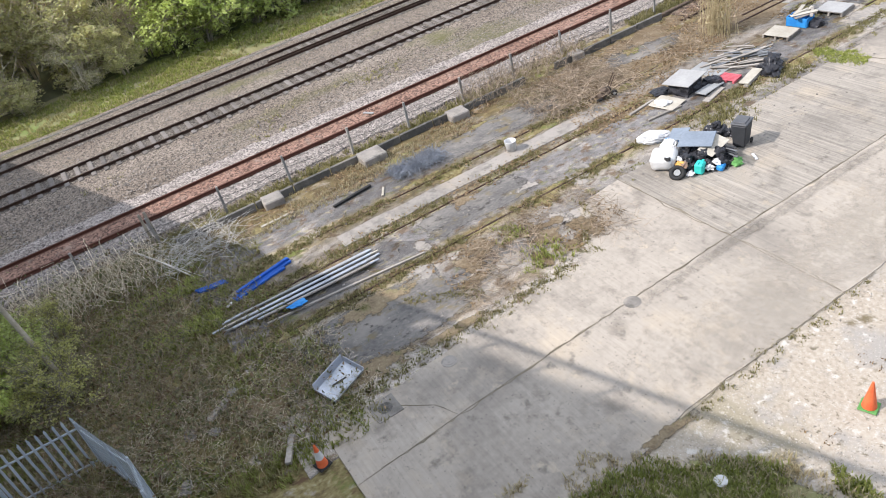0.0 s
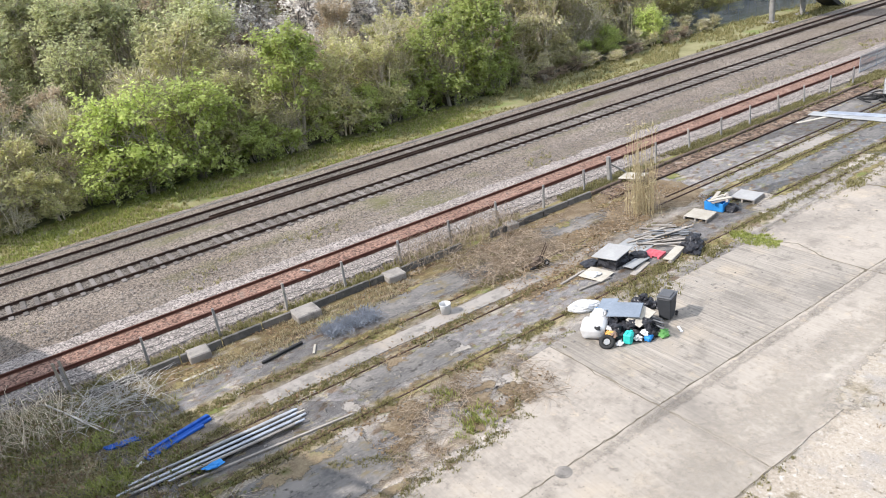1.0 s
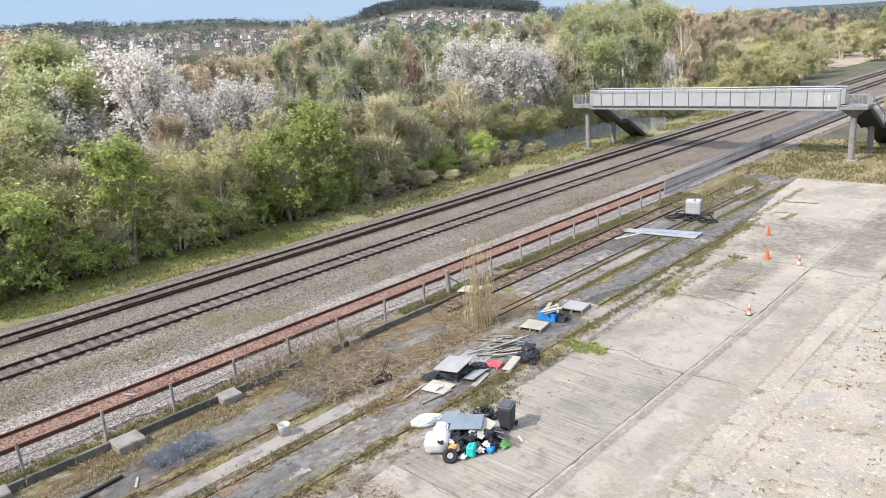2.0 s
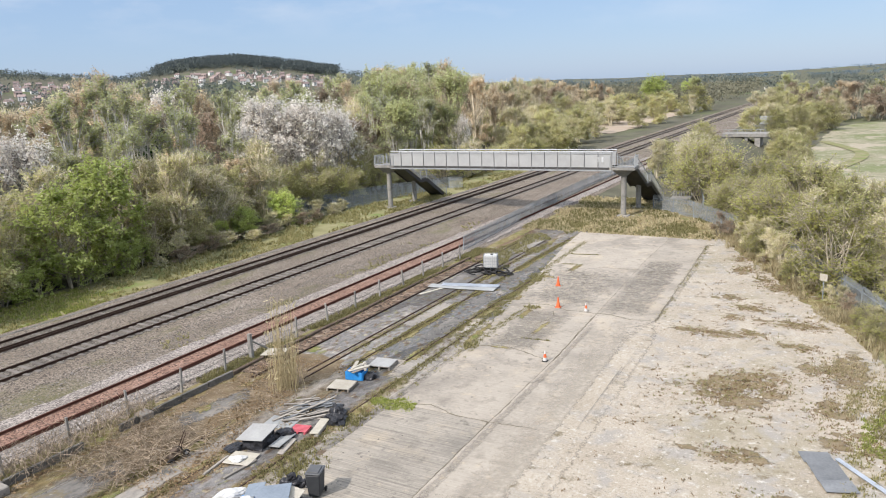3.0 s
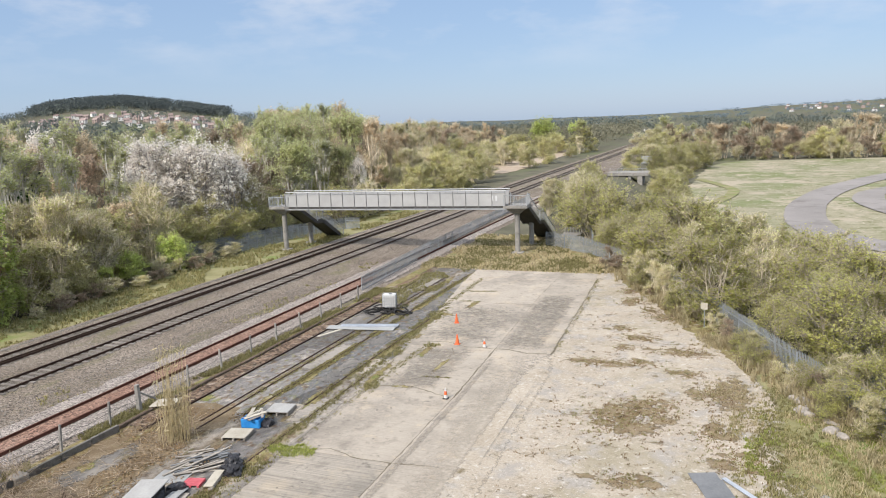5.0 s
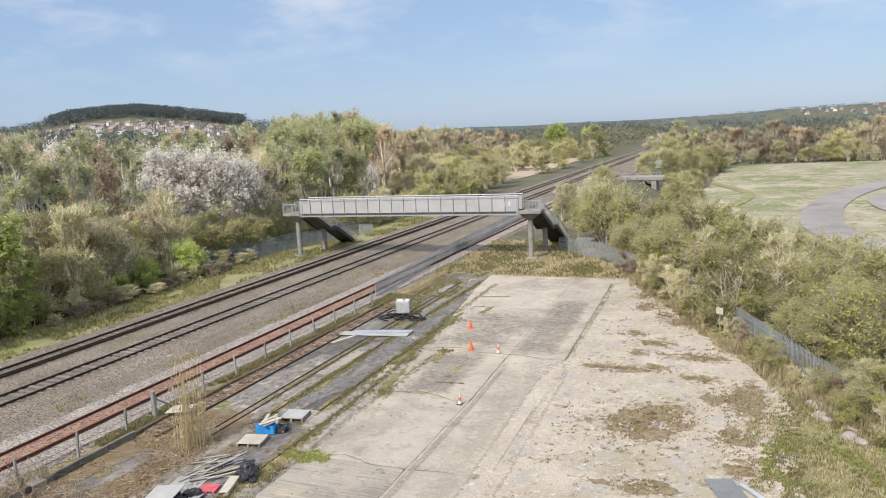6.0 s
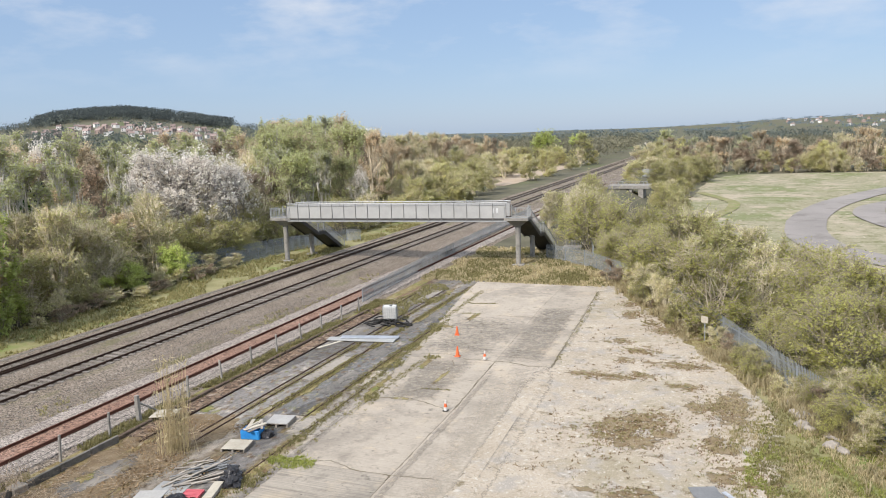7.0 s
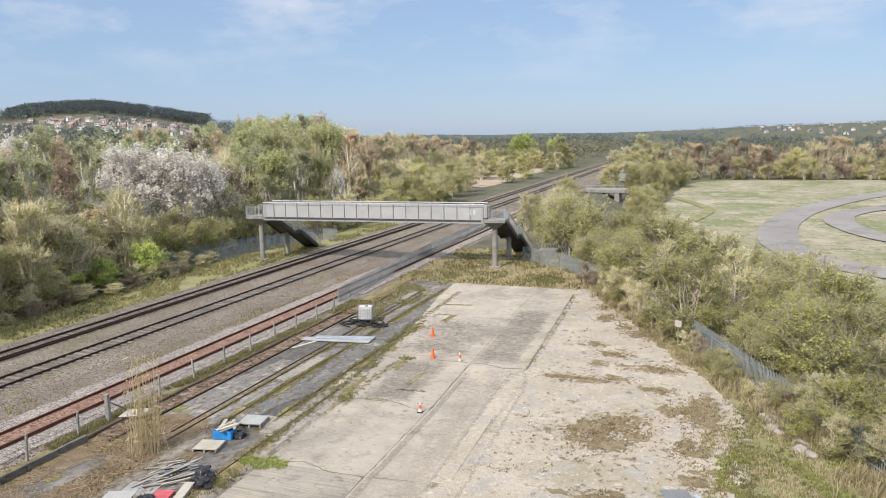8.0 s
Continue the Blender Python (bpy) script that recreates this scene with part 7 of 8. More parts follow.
# small things lying about
board(-32.66, 11.40, 0.20, 0.14, 0.6, 0.05, "light_board", "short pale board lying in the rusty siding", "board", -60)
fallen = tagged(mesh_ob("fallen_branch", *joined([tubes([(-29.25, -1.21, 0.45), (-27.69, -0.47, 0.35), (-28.21, -0.72, 0.38)], [(-27.69, -0.47, 0.36), (-26.12, 0.26, 0.15), (-25.62, 0.66, 0.12)], [0.05, 0.035, 0.02], [0.035, 0.02, 0.01], 6)]), M["pale_bark"]), "pale dead branch lying over the brambles", "branch")
bag(-21.13, 2.82, 0.17, 0.2, 141.0, "blue_crate", "blue plastic wrap torn round the metal sections", "plastic wrap", (0.8, 1.6, 0.35), 0.4, -10)
lid_ = thing("plastic_plate", pose(-7.52, 7.99, 0.06, 6, -4, 0), "round white plastic plate lying in the grass", "plate")
bm = bmesh.new()
add_rod(bm, (0, 0, 0), (0, 0, 0.03), 0.16, n=20)
add_rod(bm, (0, 0, 0.03), (0, 0, 0.042), 0.135, n=20)
part("disc", bm, M["white_plastic"], lid_)
for k, (x, y, r) in enumerate(((-18.08, -2.01, 0.2), (-17.71, -1.35, 0.16), (-18.9, -0.4, 0.15), (-16.2, -2.6, 0.2))):
    b = tagged(part("concrete_lump", lump(r, 160 + 3 * k, (1.2, 0.9, 0.6), 0.3, 2), M["cast"]), "broken lump of pale concrete in rough grass", "concrete lump", "concrete lumps in the thicket")
    b.matrix_basis = pose(x, y, -0.05, 0, 0, 50 * k)
board(-15.44, 0.23, 0.0, 0.18, 1.0, 0.12, "old_wood", "short rotten log beside the traffic cone", "log", 62)
board(-23.17, 0.90, 0.06, 0.12, 0.3, 0.04, "white_plastic", "small white scrap of plastic on wet ground", "scrap", 30)
# embedded rails
for x, y0r, y1r in ((-27.7, 27.5, 62), (-25.55, 29.5, 64), (-25.05, 28.5, 64), (-23.75, 31, 62), (-21.35, 33, 47), (-24.75, 5, 19.5), (-22.65, 2, 20), (-20.2, 2, 34)):
    v, f = rail_mesh(y1r - y0r)
    rr = tagged(mesh_ob("embedded_rail", v, f, M["rail_rust"]), "rusty rail sunk in the old yard surface", "rail", "rails sunk in the yard", "structure")
    rr.matrix_basis = pose(x, y0r, -0.06 if x < -27 else -0.10 if y0r > 25 else -0.125, 0, 0, 0.2)
strip("rubble_band", "rusty rubble and dead leaves between the old rail and the edging", -29.2, -27.9, 28.0, 60, 0.02, M["rust_litter"], 0.25, category="ground", rough_top=0.05)

# ---- small growth ----
def tufts(name, label, pts, h, mat, seed, blades=9, lean=0.5, width=0.02):
    """Tufts of grass: three-cornered blades fanning from each point."""
    rg = np.random.default_rng(seed)
    pts = np.asarray(pts, float)
    k = len(pts)
    base = np.repeat(pts, blades, 0) + np.concatenate([rg.normal(0, 0.06, (k * blades, 2)), np.zeros((k * blades, 1))], 1)
    hh = np.repeat(h * rg.uniform(0.5, 1.4, k), blades) * rg.uniform(0.5, 1.2, k * blades)
    a = rg.uniform(0, 2 * np.pi, k * blades)
    out = np.stack([np.cos(a), np.sin(a), np.zeros_like(a)], 1)
    side = np.stack([-np.sin(a), np.cos(a), np.zeros_like(a)], 1) * width
    mid = base + out * (hh * lean * 0.4)[:, None] + np.array([0, 0, 1]) * (hh * 0.65)[:, None]
    tip = base + out * (hh * lean)[:, None] + np.array([0, 0, 1]) * hh[:, None]
    v = np.stack([base - side, base + side, mid + side * 0.7, mid - side * 0.7, tip], 1).reshape(-1, 3)
    n = np.arange(k * blades)[:, None] * 5
    f = [tuple(q) for q in n + np.array([0, 1, 2, 3])] + [tuple(q) for q in n + np.array([3, 2, 4])]
    return tagged(mesh_ob(name, v, f, M[mat]), label, "grass", "", "stuff")


def scatter(n, x0, x1, y0, y1, seed, z=0.0, thresh=-1.0, s=0.35):
    rg = np.random.default_rng(seed)
    out = []
    for x, y in zip(rg.uniform(x0, x1, n), rg.uniform(y0, y1, n)):
        if noise.noise(Vector((x * s, y * s * 0.6, seed))) > thresh:
            out.append((x, y, z))
    return out


def along(lines, n, seed, wide=0.18, z=0.0):
    rg = np.random.default_rng(seed)
    out = []
    for xa, ya, xb, yb in lines:
        m = int(n * math.hypot(xb - xa, yb - ya))
        for t in rg.uniform(0, 1, m):
            x, y = xa + (xb - xa) * t, ya + (yb - ya) * t
            if noise.noise(Vector((x * 0.8, y * 0.5, seed))) > -0.2:
                out.append((x + rg.normal(0, wide), y, z))
    return out


def clumps(spots, n, seed, z=-0.01):
    rg = np.random.default_rng(seed)
    out = []
    for x, y, rx, ry in spots:
        for k in range(int(n * rx * ry)):
            out.append((x + rg.normal(0, rx * 0.5), y + rg.normal(0, ry * 0.5), z))
    return out


tufts("grass_tufts", "straw and green grass growing along the kerb and posts", scatter(2600, -30.3, -29.0, -2, 57, 1, -0.05, -0.1), 0.20, "blade_mixed", 1)
tufts("grass_tufts", "yellowed grass and moss over the old platform", scatter(1500, -28.8, -26.6, 0, 20, 2, -0.04, 0.0, 0.6), 0.16, "blade_dry", 2)
tufts("grass_tufts", "green weeds in the joints of the old yard", along([(-24.8, 2, -24.8, 20), (-24.8, 2, -24.8, 20), (-23.1, 3, -23.0, 19), (-22.8, 1, -22.8, 21), (-20.2, 2, -20.2, 34), (-20.2, 2, -20.2, 20), (-15.9, 2, -16.2, 12), (-16.1, 11.2, -17.4, 12.4), (-17.4, 12.4, -18.8, 13.4), (-19.8, 4, -17.2, 8), (-25.1, 33, -25.1, 64), (-23.75, 31, -23.8, 66), (-23.75, 31, -23.8, 66), (-21.3, 34, -22.0, 66), (-20.0, 30, -21.3, 55), (-21.2, 33, -21.3, 54), (-19.2, 36, -19.0, 45), (-21.5, 60.6, -19.2, 61.1), (-21.1, 57, -19.5, 57.4), (-17, 38.9, -15.3, 39.1)], 30, 3, 0.16, -0.02), 0.09, "blade_mixed", 3)
tufts("grass_tufts", "rough grass on the railway verge", scatter(9000, -54.5, -48.5, -30, 36, 4, -0.02, -0.2), 0.18, "blade_green", 4, 6, width=0.03)
tufts("grass_tufts", "pale grass mixed into the railway verge", scatter(4500, -54.0, -48.5, -10, 60, 28, -0.02, -0.2), 0.2, "blade_mixed", 28, 6, width=0.03)
tufts("grass_tufts", "dry grass on the railway verge beyond the hedge", scatter(4500, -55.5, -48.6, 40, 115, 5, -0.02, -0.1), 0.3, "blade_mixed", 5, 6, width=0.035)
tufts("grass_tufts", "green weeds spread over the slab corner", [p for p in scatter(1500, -20.3, -16.4, 26.2, 30, 6, 0.0, -0.3) if ((p[0] + 18.9) / 1.5) ** 2 + ((p[1] - 27.7) / 0.8) ** 2 < 0.7 + 0.9 * wob(p[0], p[1], 1.6)], 0.10, "blade_green", 6)
tufts("grass_tufts", "bright green weeds on the broken concrete", clumps([(-17.3, 10.5, 0.7, 0.8), (-19.2, 10.5, 0.5, 0.5), (-19.0, 10.6, 0.4, 0.4)], 130, 55), 0.16, "blade_green", 55, 8)
tufts("grass_tufts", "brown and straw weeds between the scrap and the bays", clumps([(-19.2, 20.9, 1.0, 1.3), (-20.0, 22.8, 0.5, 1.3), (-19.6, 25.6, 0.5, 1.2)], 150, 58), 0.13, "blade_mixed", 58, 8)
tufts("grass_tufts", "rough grass round the bridge foot", scatter(6500, -30.5, -10.5, 70.5, 92, 7, -0.04, -0.1), 0.26, "blade_mixed", 7, 7, width=0.04)
tufts("grass_tufts", "straw grass mixed in round the bridge foot", scatter(5200, -30.5, -10.5, 70, 92, 71, -0.04, -0.25), 0.24, "blade_dry", 71, 7, width=0.035)
tufts("grass_tufts", "dry weeds between yard and palisade", scatter(3600, -29.8, -24.5, 55, 80, 8, -0.04, 0.05), 0.2, "blade_mixed", 8, 7, width=0.025)
tufts("grass_tufts", "green grass bank at the end of the gravel", [p for p in scatter(12000, -9.35, 2, 2.0, 10.2, 9, -0.03, -0.25, 0.8) if p[1] < 9.4 + (p[0] + 7) * 1.15 + 0.6 * wob(p[0], p[1], 0.9) or p[0] > -6 and p[1] < 9.6], 0.15, "blade_green", 9, 8)
tufts("grass_tufts", "straw among the green grass bank", [p for p in scatter(4200, -10.5, 2, 2.0, 10.6, 10, -0.03, -0.2) if p[1] < 9.8 + (p[0] + 7) * 1.15 or p[0] > -6 and p[1] < 10], 0.16, "blade_dry", 10, 8)
WEEDS = [(-5.4, 35.8, 2.4, 2.6), (-3.6, 37.6, 1.6, 1.8), (-7.3, 44.3, 2.2, 0.8), (-5.2, 44.8, 1.4, 0.8), (-0.8, 40.5, 1.4, 2.0), (-0.6, 35.2, 1.2, 1.6), (0.6, 32.5, 1.6, 1.4), (-4.0, 29.5, 1.4, 1.0), (-2.6, 47.5, 1.8, 1.0), (-5.6, 50, 1.4, 0.9), (-4.4, 55.5, 1.4, 1.2),
         (-7.4, 60, 1.0, 1.4), (-2.0, 26.0, 1.6, 1.2), (-7.2, 52.0, 0.9, 0.8), (-5.8, 57.5, 0.9, 1.0), (-8.2, 63.5, 0.7, 1.1), (-2.4, 43.4, 1.1, 0.8), (-6.4, 47.6, 0.8, 0.6), (-3.5, 18.5, 1.8, 1.6)]
tufts("grass_tufts", "brownish weeds in patches on the pale gravel", clumps(WEEDS, 38, 11), 0.06, "blade_mixed", 11, 7)
tufts("grass_tufts", "dead brown weeds in patches on the pale gravel", clumps([(x + 0.3, y - 0.2, a, b) for x, y, a, b in WEEDS], 60, 12), 0.05, "leaf_dead", 12, 7)
rg9b = np.random.default_rng(91)
for k, (x, y, a, b) in enumerate(WEEDS):
    for q in range(9):
        f_ = rg9b.uniform(0.12, 0.36)
        blob("weed_mat", "low brown-olive mat of moss and weeds on gravel", x + rg9b.normal(0, 0.42 * a), y + rg9b.normal(0, 0.42 * b), a * f_ * 1.2, b * f_, -0.002 + 0.0006 * k + 0.00006 * q, "weed_thin", 200 + 9 * k + q)
tufts("grass_tufts", "sparse single weeds on the pale gravel", scatter(2400, -9.3, 3.0, 10, 68, 18, -0.01, 0.05, 0.5), 0.08, "leaf_dead", 18, 5)
fx = []
rg9 = np.random.default_rng(19)
for y in rg9.uniform(28, 72, 2600):
    x = float(fence_x(np.float64(y))) - abs(rg9.normal(0, 0.9)) - 0.1
    fx.append((x, y, -0.06))
tufts("grass_tufts", "green grass over the trough and fence foot", scatter(3200, -30.4, -29.1, 26, 60, 61, -0.05, -0.25), 0.22, "blade_mixed", 61, 8)
tufts("dry_grass", "low straw grass on the gravel near the boulders", clumps([(0.4, 41, 1.5, 2.2), (0.8, 36.4, 1.3, 2.0), (-1.0, 50, 1.0, 2.0), (-3.2, 55, 1.0, 2.0)], 55, 62), 0.12, "blade_dry", 62, 8)
tufts("dry_grass", "tall pale dry grass along the palisade fence", [p for p in fx if wob(p[0], p[1], 0.35) > -0.25], 0.65, "blade_dry", 13, 10, 0.5, 0.022)
tufts("grass_tufts", "green weed clump where the yard joints meet", clumps([(-19.2, 36.5, 0.55, 0.7), (-20.3, 42.6, 0.3, 0.8), (-21.2, 47.0, 0.3, 1.2), (-21.1, 51.5, 0.4, 1.6), (-18.6, 44.9, 0.5, 0.5)], 130, 56), 0.16, "blade_mixed", 56, 8)
stain("rough_grass", "rough mossy grass bank beside the gravel", lambda y: np.interp(y, (22, 28, 34, 40, 46), (3.4, 2.0, 0.6, 1.6, 0.6)) + 0.5 * wob(y, 5, 0.6), lambda y: float(fence_x(np.float64(y))) - 0.2, 20.0, 47.0, 0.004, "verge_thin", 0.3, 0.95)
stain("dry_patch", "dry straw-covered ground by the boulders", lambda y: -1.0 + 0.3 * wob(y, 2, 0.8), lambda y: 1.6, 37.6, 43.4, 0.006, "weed_thin", 0.3, 0.7)
tufts("grass_tufts", "mixed grass over the bank beside the gravel", [p for p in scatter(5200, 0.4, 9.5, 24, 44, 81, -0.02, -0.1, 0.6) if p[0] > np.interp(p[1], (24, 28, 34, 40, 46), (3.4, 2.2, 1.0, 2.0, 1.0)) and p[0] < fence_x(np.float64(p[1])) - 0.2], 0.13, "blade_mixed", 81, 6, 0.6)
stain("rough_grass", "rough green grass bank below the viaduct", lambda y: -9.2 if y < 8 else -9.2 + 1.6 * (y - 8), lambda y: 6.0, 1.0, 9.9, 0.006, "verge_thin", 0.1, 1.2)
tufts("dry_grass", "pale straw grass over the bank", [p for p in scatter(5200, 0.6, 9.5, 24, 46, 82, -0.02, -0.1, 0.5) if p[0] > np.interp(p[1], (24, 28, 34, 40, 46), (4.4, 3.4, 2.4, 2.8, 1.0)) and p[0] < fence_x(np.float64(p[1])) - 0.2], 0.2, "blade_dry", 82, 6, 0.6)
tufts("grass_tufts", "green mossy grass near the fence corner", [p for p in scatter(4200, 0.8, 8.5, 27.0, 39, 14, -0.02, 0.12, 0.7)], 0.11, "blade_green", 14, 8)
tufts("grass_tufts", "straw weeds mixed in the green grass", scatter(3000, 0.2, 8.5, 26.5, 40, 27, -0.02, 0.0, 0.9), 0.12, "blade_mixed", 27, 8)
tufts("grass_tufts", "weeds along the cracked edge of the concrete", along([(right_edge(y) + 0.1, y, right_edge(y + 4) + 0.1, y + 4) for y in (*range(8, 16, 4), *range(44, 68, 4))], 8, 15, 0.14, -0.01), 0.07, "blade_mixed", 15)
tufts("grass_tufts", "weeds between old concrete and the bays", along([(left_edge(y) - 0.1, y, left_edge(y + 3) - 0.1, y + 3) for y in range(2, 66, 3)], 6, 16, 0.25, -0.01), 0.08, "blade_mixed", 16)
tufts("grass_tufts", "weeds on the disused cess between the tracks", scatter(2400, -38.6, -34.9, -20, 90, 17, 0.03, 0.22, 0.3), 0.16, "blade_mixed", 17, 7)
# reeds
rg2 = np.random.default_rng(3)
rp = np.stack([rg2.normal(-25.2, 0.36, 190), rg2.normal(27.3, 0.36, 190), np.zeros(190) - 0.05], 1)
rt = rp + np.stack([rg2.normal(0, 0.26, 190), rg2.normal(0, 0.26, 190), 1.2 + 3.9 * rg2.uniform(0, 1, 190) ** 1.6], 1)
v1, f1 = tubes(rp, rt, 0.010, 0.005, 3)
v2, f2 = leaves(rt[:170] - rg2.uniform(0, 0.5, (170, 1)) * np.array([[0, 0, 1]]), 0.09, rg2, long=3.0)
v, f = joined([(v1, f1), (v2, f2)])
tagged(mesh_ob("reed_clump", v, f, M["blade_dry"]), "tall clump of dry pale reeds", "reeds", "", "stuff")


M["dead_stem"] = surface("dead_stem", [(0.3, (0.19, 0.145, 0.10)), (0.7, (0.39, 0.315, 0.23))], 2, 10, 0.4, 0.95, island=0.5)


def brush(name, label, x0, x1, y0, y1, n, h, mat, seed, flat=0.4, r=0.012, length=1.6, thresh=-1.0):
    """A tangle of arching dead stems."""
    rg = np.random.default_rng(seed)
    a = np.stack([rg.uniform(x0, x1, n), rg.uniform(y0, y1, n), np.zeros(n)], 1)
    keep = np.array([noise.noise(Vector((p[0] * 0.4, p[1] * 0.4, seed))) > thresh for p in a])
    a = a[keep]
    n = len(a)
    a[:, 2] = rg.uniform(0, h * 0.5, n)
    t = rg.uniform(0, 2 * np.pi, n)
    L = length * rg.uniform(0.3, 1.0, n)
    d = np.stack([np.cos(t) * L, np.sin(t) * L, np.zeros(n)], 1)
    m = a + d * 0.45
    m[:, 2] = a[:, 2] + h * rg.uniform(0.15, 1.0, n) * (1 - flat)
    b = a + d
    b[:, 2] = np.maximum(0.0, m[:, 2] * rg.uniform(0.2, 1.1, n))
    v, f = joined([tubes(a, m, r, r * 0.75, 3), tubes(m, b, r * 0.75, r * 0.4, 3)])
    return tagged(mesh_ob(name, v, f, M[mat]), label, "brushwood", "", "stuff"), m, b


for args in (("brushwood", "heap of cut pale branches and dead stems", -27.8, -24.4, 16.5, 21.5, 760, 0.7, "dead_stem", 21, 0.4, 0.011, 1.6),
             ("brushwood", "dead stems scattered over leaf litter", -28.6, -24.0, 18.0, 30.0, 620, 0.22, "dead_stem", 22, 0.6, 0.009, 1.1),
             ("brushwood", "dead bramble stems over broken concrete", -19.8, -16.0, 7.2, 14.0, 1300, 0.38, "dead_stem", 23, 0.35, 0.007, 1.1, 0.0),
             ("brushwood", "bare branches by the fence posts", -30.0, -28.4, 15.0, 22.0, 420, 1.2, "dead_stem", 24, 0.2, 0.010, 1.4),
             ("brushwood", "cut branch ends lying in the moss", -29.2, -26.6, -0.6, 2.4, 260, 0.6, "pale_bark", 25, 0.4, 0.011, 1.9)):
    brush(*args)
M["grey_wire"] = surface("grey_wire", [(0.3, (0.16, 0.175, 0.205)), (0.7, (0.31, 0.335, 0.375))], 3, 20, 0.4, 0.6, 0.2)
brush("wire_tangle", "tangled heap of blue-grey wire netting on tarmac", -26.7, -25.7, 9.3, 11.7, 900, 0.5, "grey_wire", 26, 0.3, 0.008, 0.6)
# bramble thicket below the viaduct
th_m = []
for args in ((-29.6, -17.2, -12, -0.5, 4200, 0.6, "dead_stem", 31, 0.25, 0.006, 1.0), (-26, -15.5, -6, 2.0, 1600, 0.5, "dead_stem", 32, 0.3, 0.006, 0.9), (-19.5, -15.4, -4, 3.2, 1200, 0.35, "twig", 33, 0.4, 0.005, 0.8), (-29.4, -26.4, -9, -0.6, 700, 1.3, "twig", 34, 0.2, 0.010, 1.5)):
    _, m_, b_ = brush("bramble_thicket", "tangled bare brambles and dead stems in shade", *args)
    th_m += [m_, b_]
th_m = np.concatenate(th_m)
rg3 = np.random.default_rng(41)
c = th_m[rg3.integers(0, len(th_m), 22000)] + rg3.normal(0, 0.16, (22000, 3))
c[:, 2] = np.maximum(c[:, 2], 0.02)
v, f = leaves(c[:3500], 0.075, rg3, 0.6)
tagged(mesh_ob("bramble_leaves", v, f, M["leaf_dead"]), "dead brown bramble leaves in the thicket", "leaves", "", "stuff")
v, f = leaves(c[14500:], 0.075, rg3, 0.6)
tagged(mesh_ob("bramble_leaves", v, f, M["leaf_bramble"]), "dull green bramble leaves in the thicket", "leaves", "", "stuff")
tufts("grass_tufts", "green and straw grass under the brambles", scatter(6500, -29.8, -14.5, -9, 3, 35, -0.04, -0.35), 0.16, "blade_mixed", 35, 7, 0.8)
tufts("grass_tufts", "green grass under the brambles", scatter(3600, -29.8, -14.5, -9, 2.4, 37, -0.04, 0.0, 0.5), 0.2, "blade_green", 37, 9, 0.7)
tufts("grass_tufts", "dark green plants by the blue beams", scatter(900, -26, -22.5, -2.2, 0.6, 36, -0.03, -0.3), 0.25, "blade_green", 36, 9)
plant("green", -24.2, -6.2, 3.0, 1.05)
plant("green", -22.7, -7.4, 3.0, 1.0)
plant("sallow", -22.4, -5.0, 2.4, 1.1)
plant("green", -25.6, -6.6, 2.6, 1.1)
plant("sallow", -25.6, -4.8, 2.0, 1.0)
# dead leaves blown over the strips
lp = np.array(scatter(9000, -28.6, -22, 17, 31, 51, 0.0, -0.05, 0.5) + scatter(2400, -20, -16.2, 7.2, 14, 52, 0.0, 0.1, 0.9) + along([(-24.8, 2, -24.8, 19), (-22.8, 1, -22.8, 21), (-20.2, 4, -20.2, 27), (-19.9, 3, -18.0, 2.5), (-23.3, 4, -23.1, 19)], 26, 57, 0.22) + scatter(3500, -29, -26.8, 1, 17, 53, 0.0, 0.05, 0.7))
lp[:, 2] = rg3.uniform(0.005, 0.08, len(lp))
v, f = leaves(lp, 0.06, rg3, 1.6)
tagged(mesh_ob("dead_leaves", v, f, M["leaf_dead"]), "dead brown leaves blown over the old yard", "leaves", "", "stuff")


def stones(name, label, pts, size, mat, seed):
    rg = np.random.default_rng(seed)
    pts = np.asarray(pts, float)
    k = len(pts)
    octa = np.array([(1, 0, 0), (0, 1, 0), (-1, 0, 0), (0, -1, 0), (0, 0, 0.7), (0, 0, -0.5)], float)
    s = (size * rg.lognormal(0, 0.45, k))[:, None, None]
    a = rg.uniform(0, 6.28, k)
    rot = np.stack([np.stack([np.cos(a), -np.sin(a), 0 * a], 1), np.stack([np.sin(a), np.cos(a), 0 * a], 1), np.stack([0 * a, 0 * a, 1 + 0 * a], 1)], 1)
    v = (np.einsum("kij,nj->kni", rot, octa) * s * rg.uniform(0.6, 1.3, (k, 6, 1)) + pts[:, None]).reshape(-1, 3)
    tri = np.array([(0, 1, 4), (1, 2, 4), (2, 3, 4), (3, 0, 4), (1, 0, 5), (2, 1, 5), (3, 2, 5), (0, 3, 5)])
    f = (tri[None] + np.arange(k)[:, None, None] * 6).reshape(-1, 3)
    return tagged(mesh_ob(name, v, f, M[mat]), label, "stones", "", "stuff")


M["pale_stone"] = surface("pale_stone", [(0.3, (0.33, 0.29, 0.235)), (0.7, (0.50, 0.46, 0.40))], 3, 12, 0.4, 0.9, island=0.3)
M["grey_stone"] = surface("grey_stone", [(0.3, (0.15, 0.135, 0.118)), (0.7, (0.275, 0.25, 0.22))], 3, 12, 0.4, 0.9, island=0.35)
stones("gravel_stones", "loose pale stones on the gravel", scatter(16000, -9.4, 4, 8.5, 48, 61, 0.0, -0.1, 0.3), 0.02, "pale_stone", 61)
stones("gravel_stones", "loose stones on the siding shoulder", scatter(9000, -31.8, -30.4, -6, 60, 62, 0.14, -1), 0.028, "grey_stone", 62)
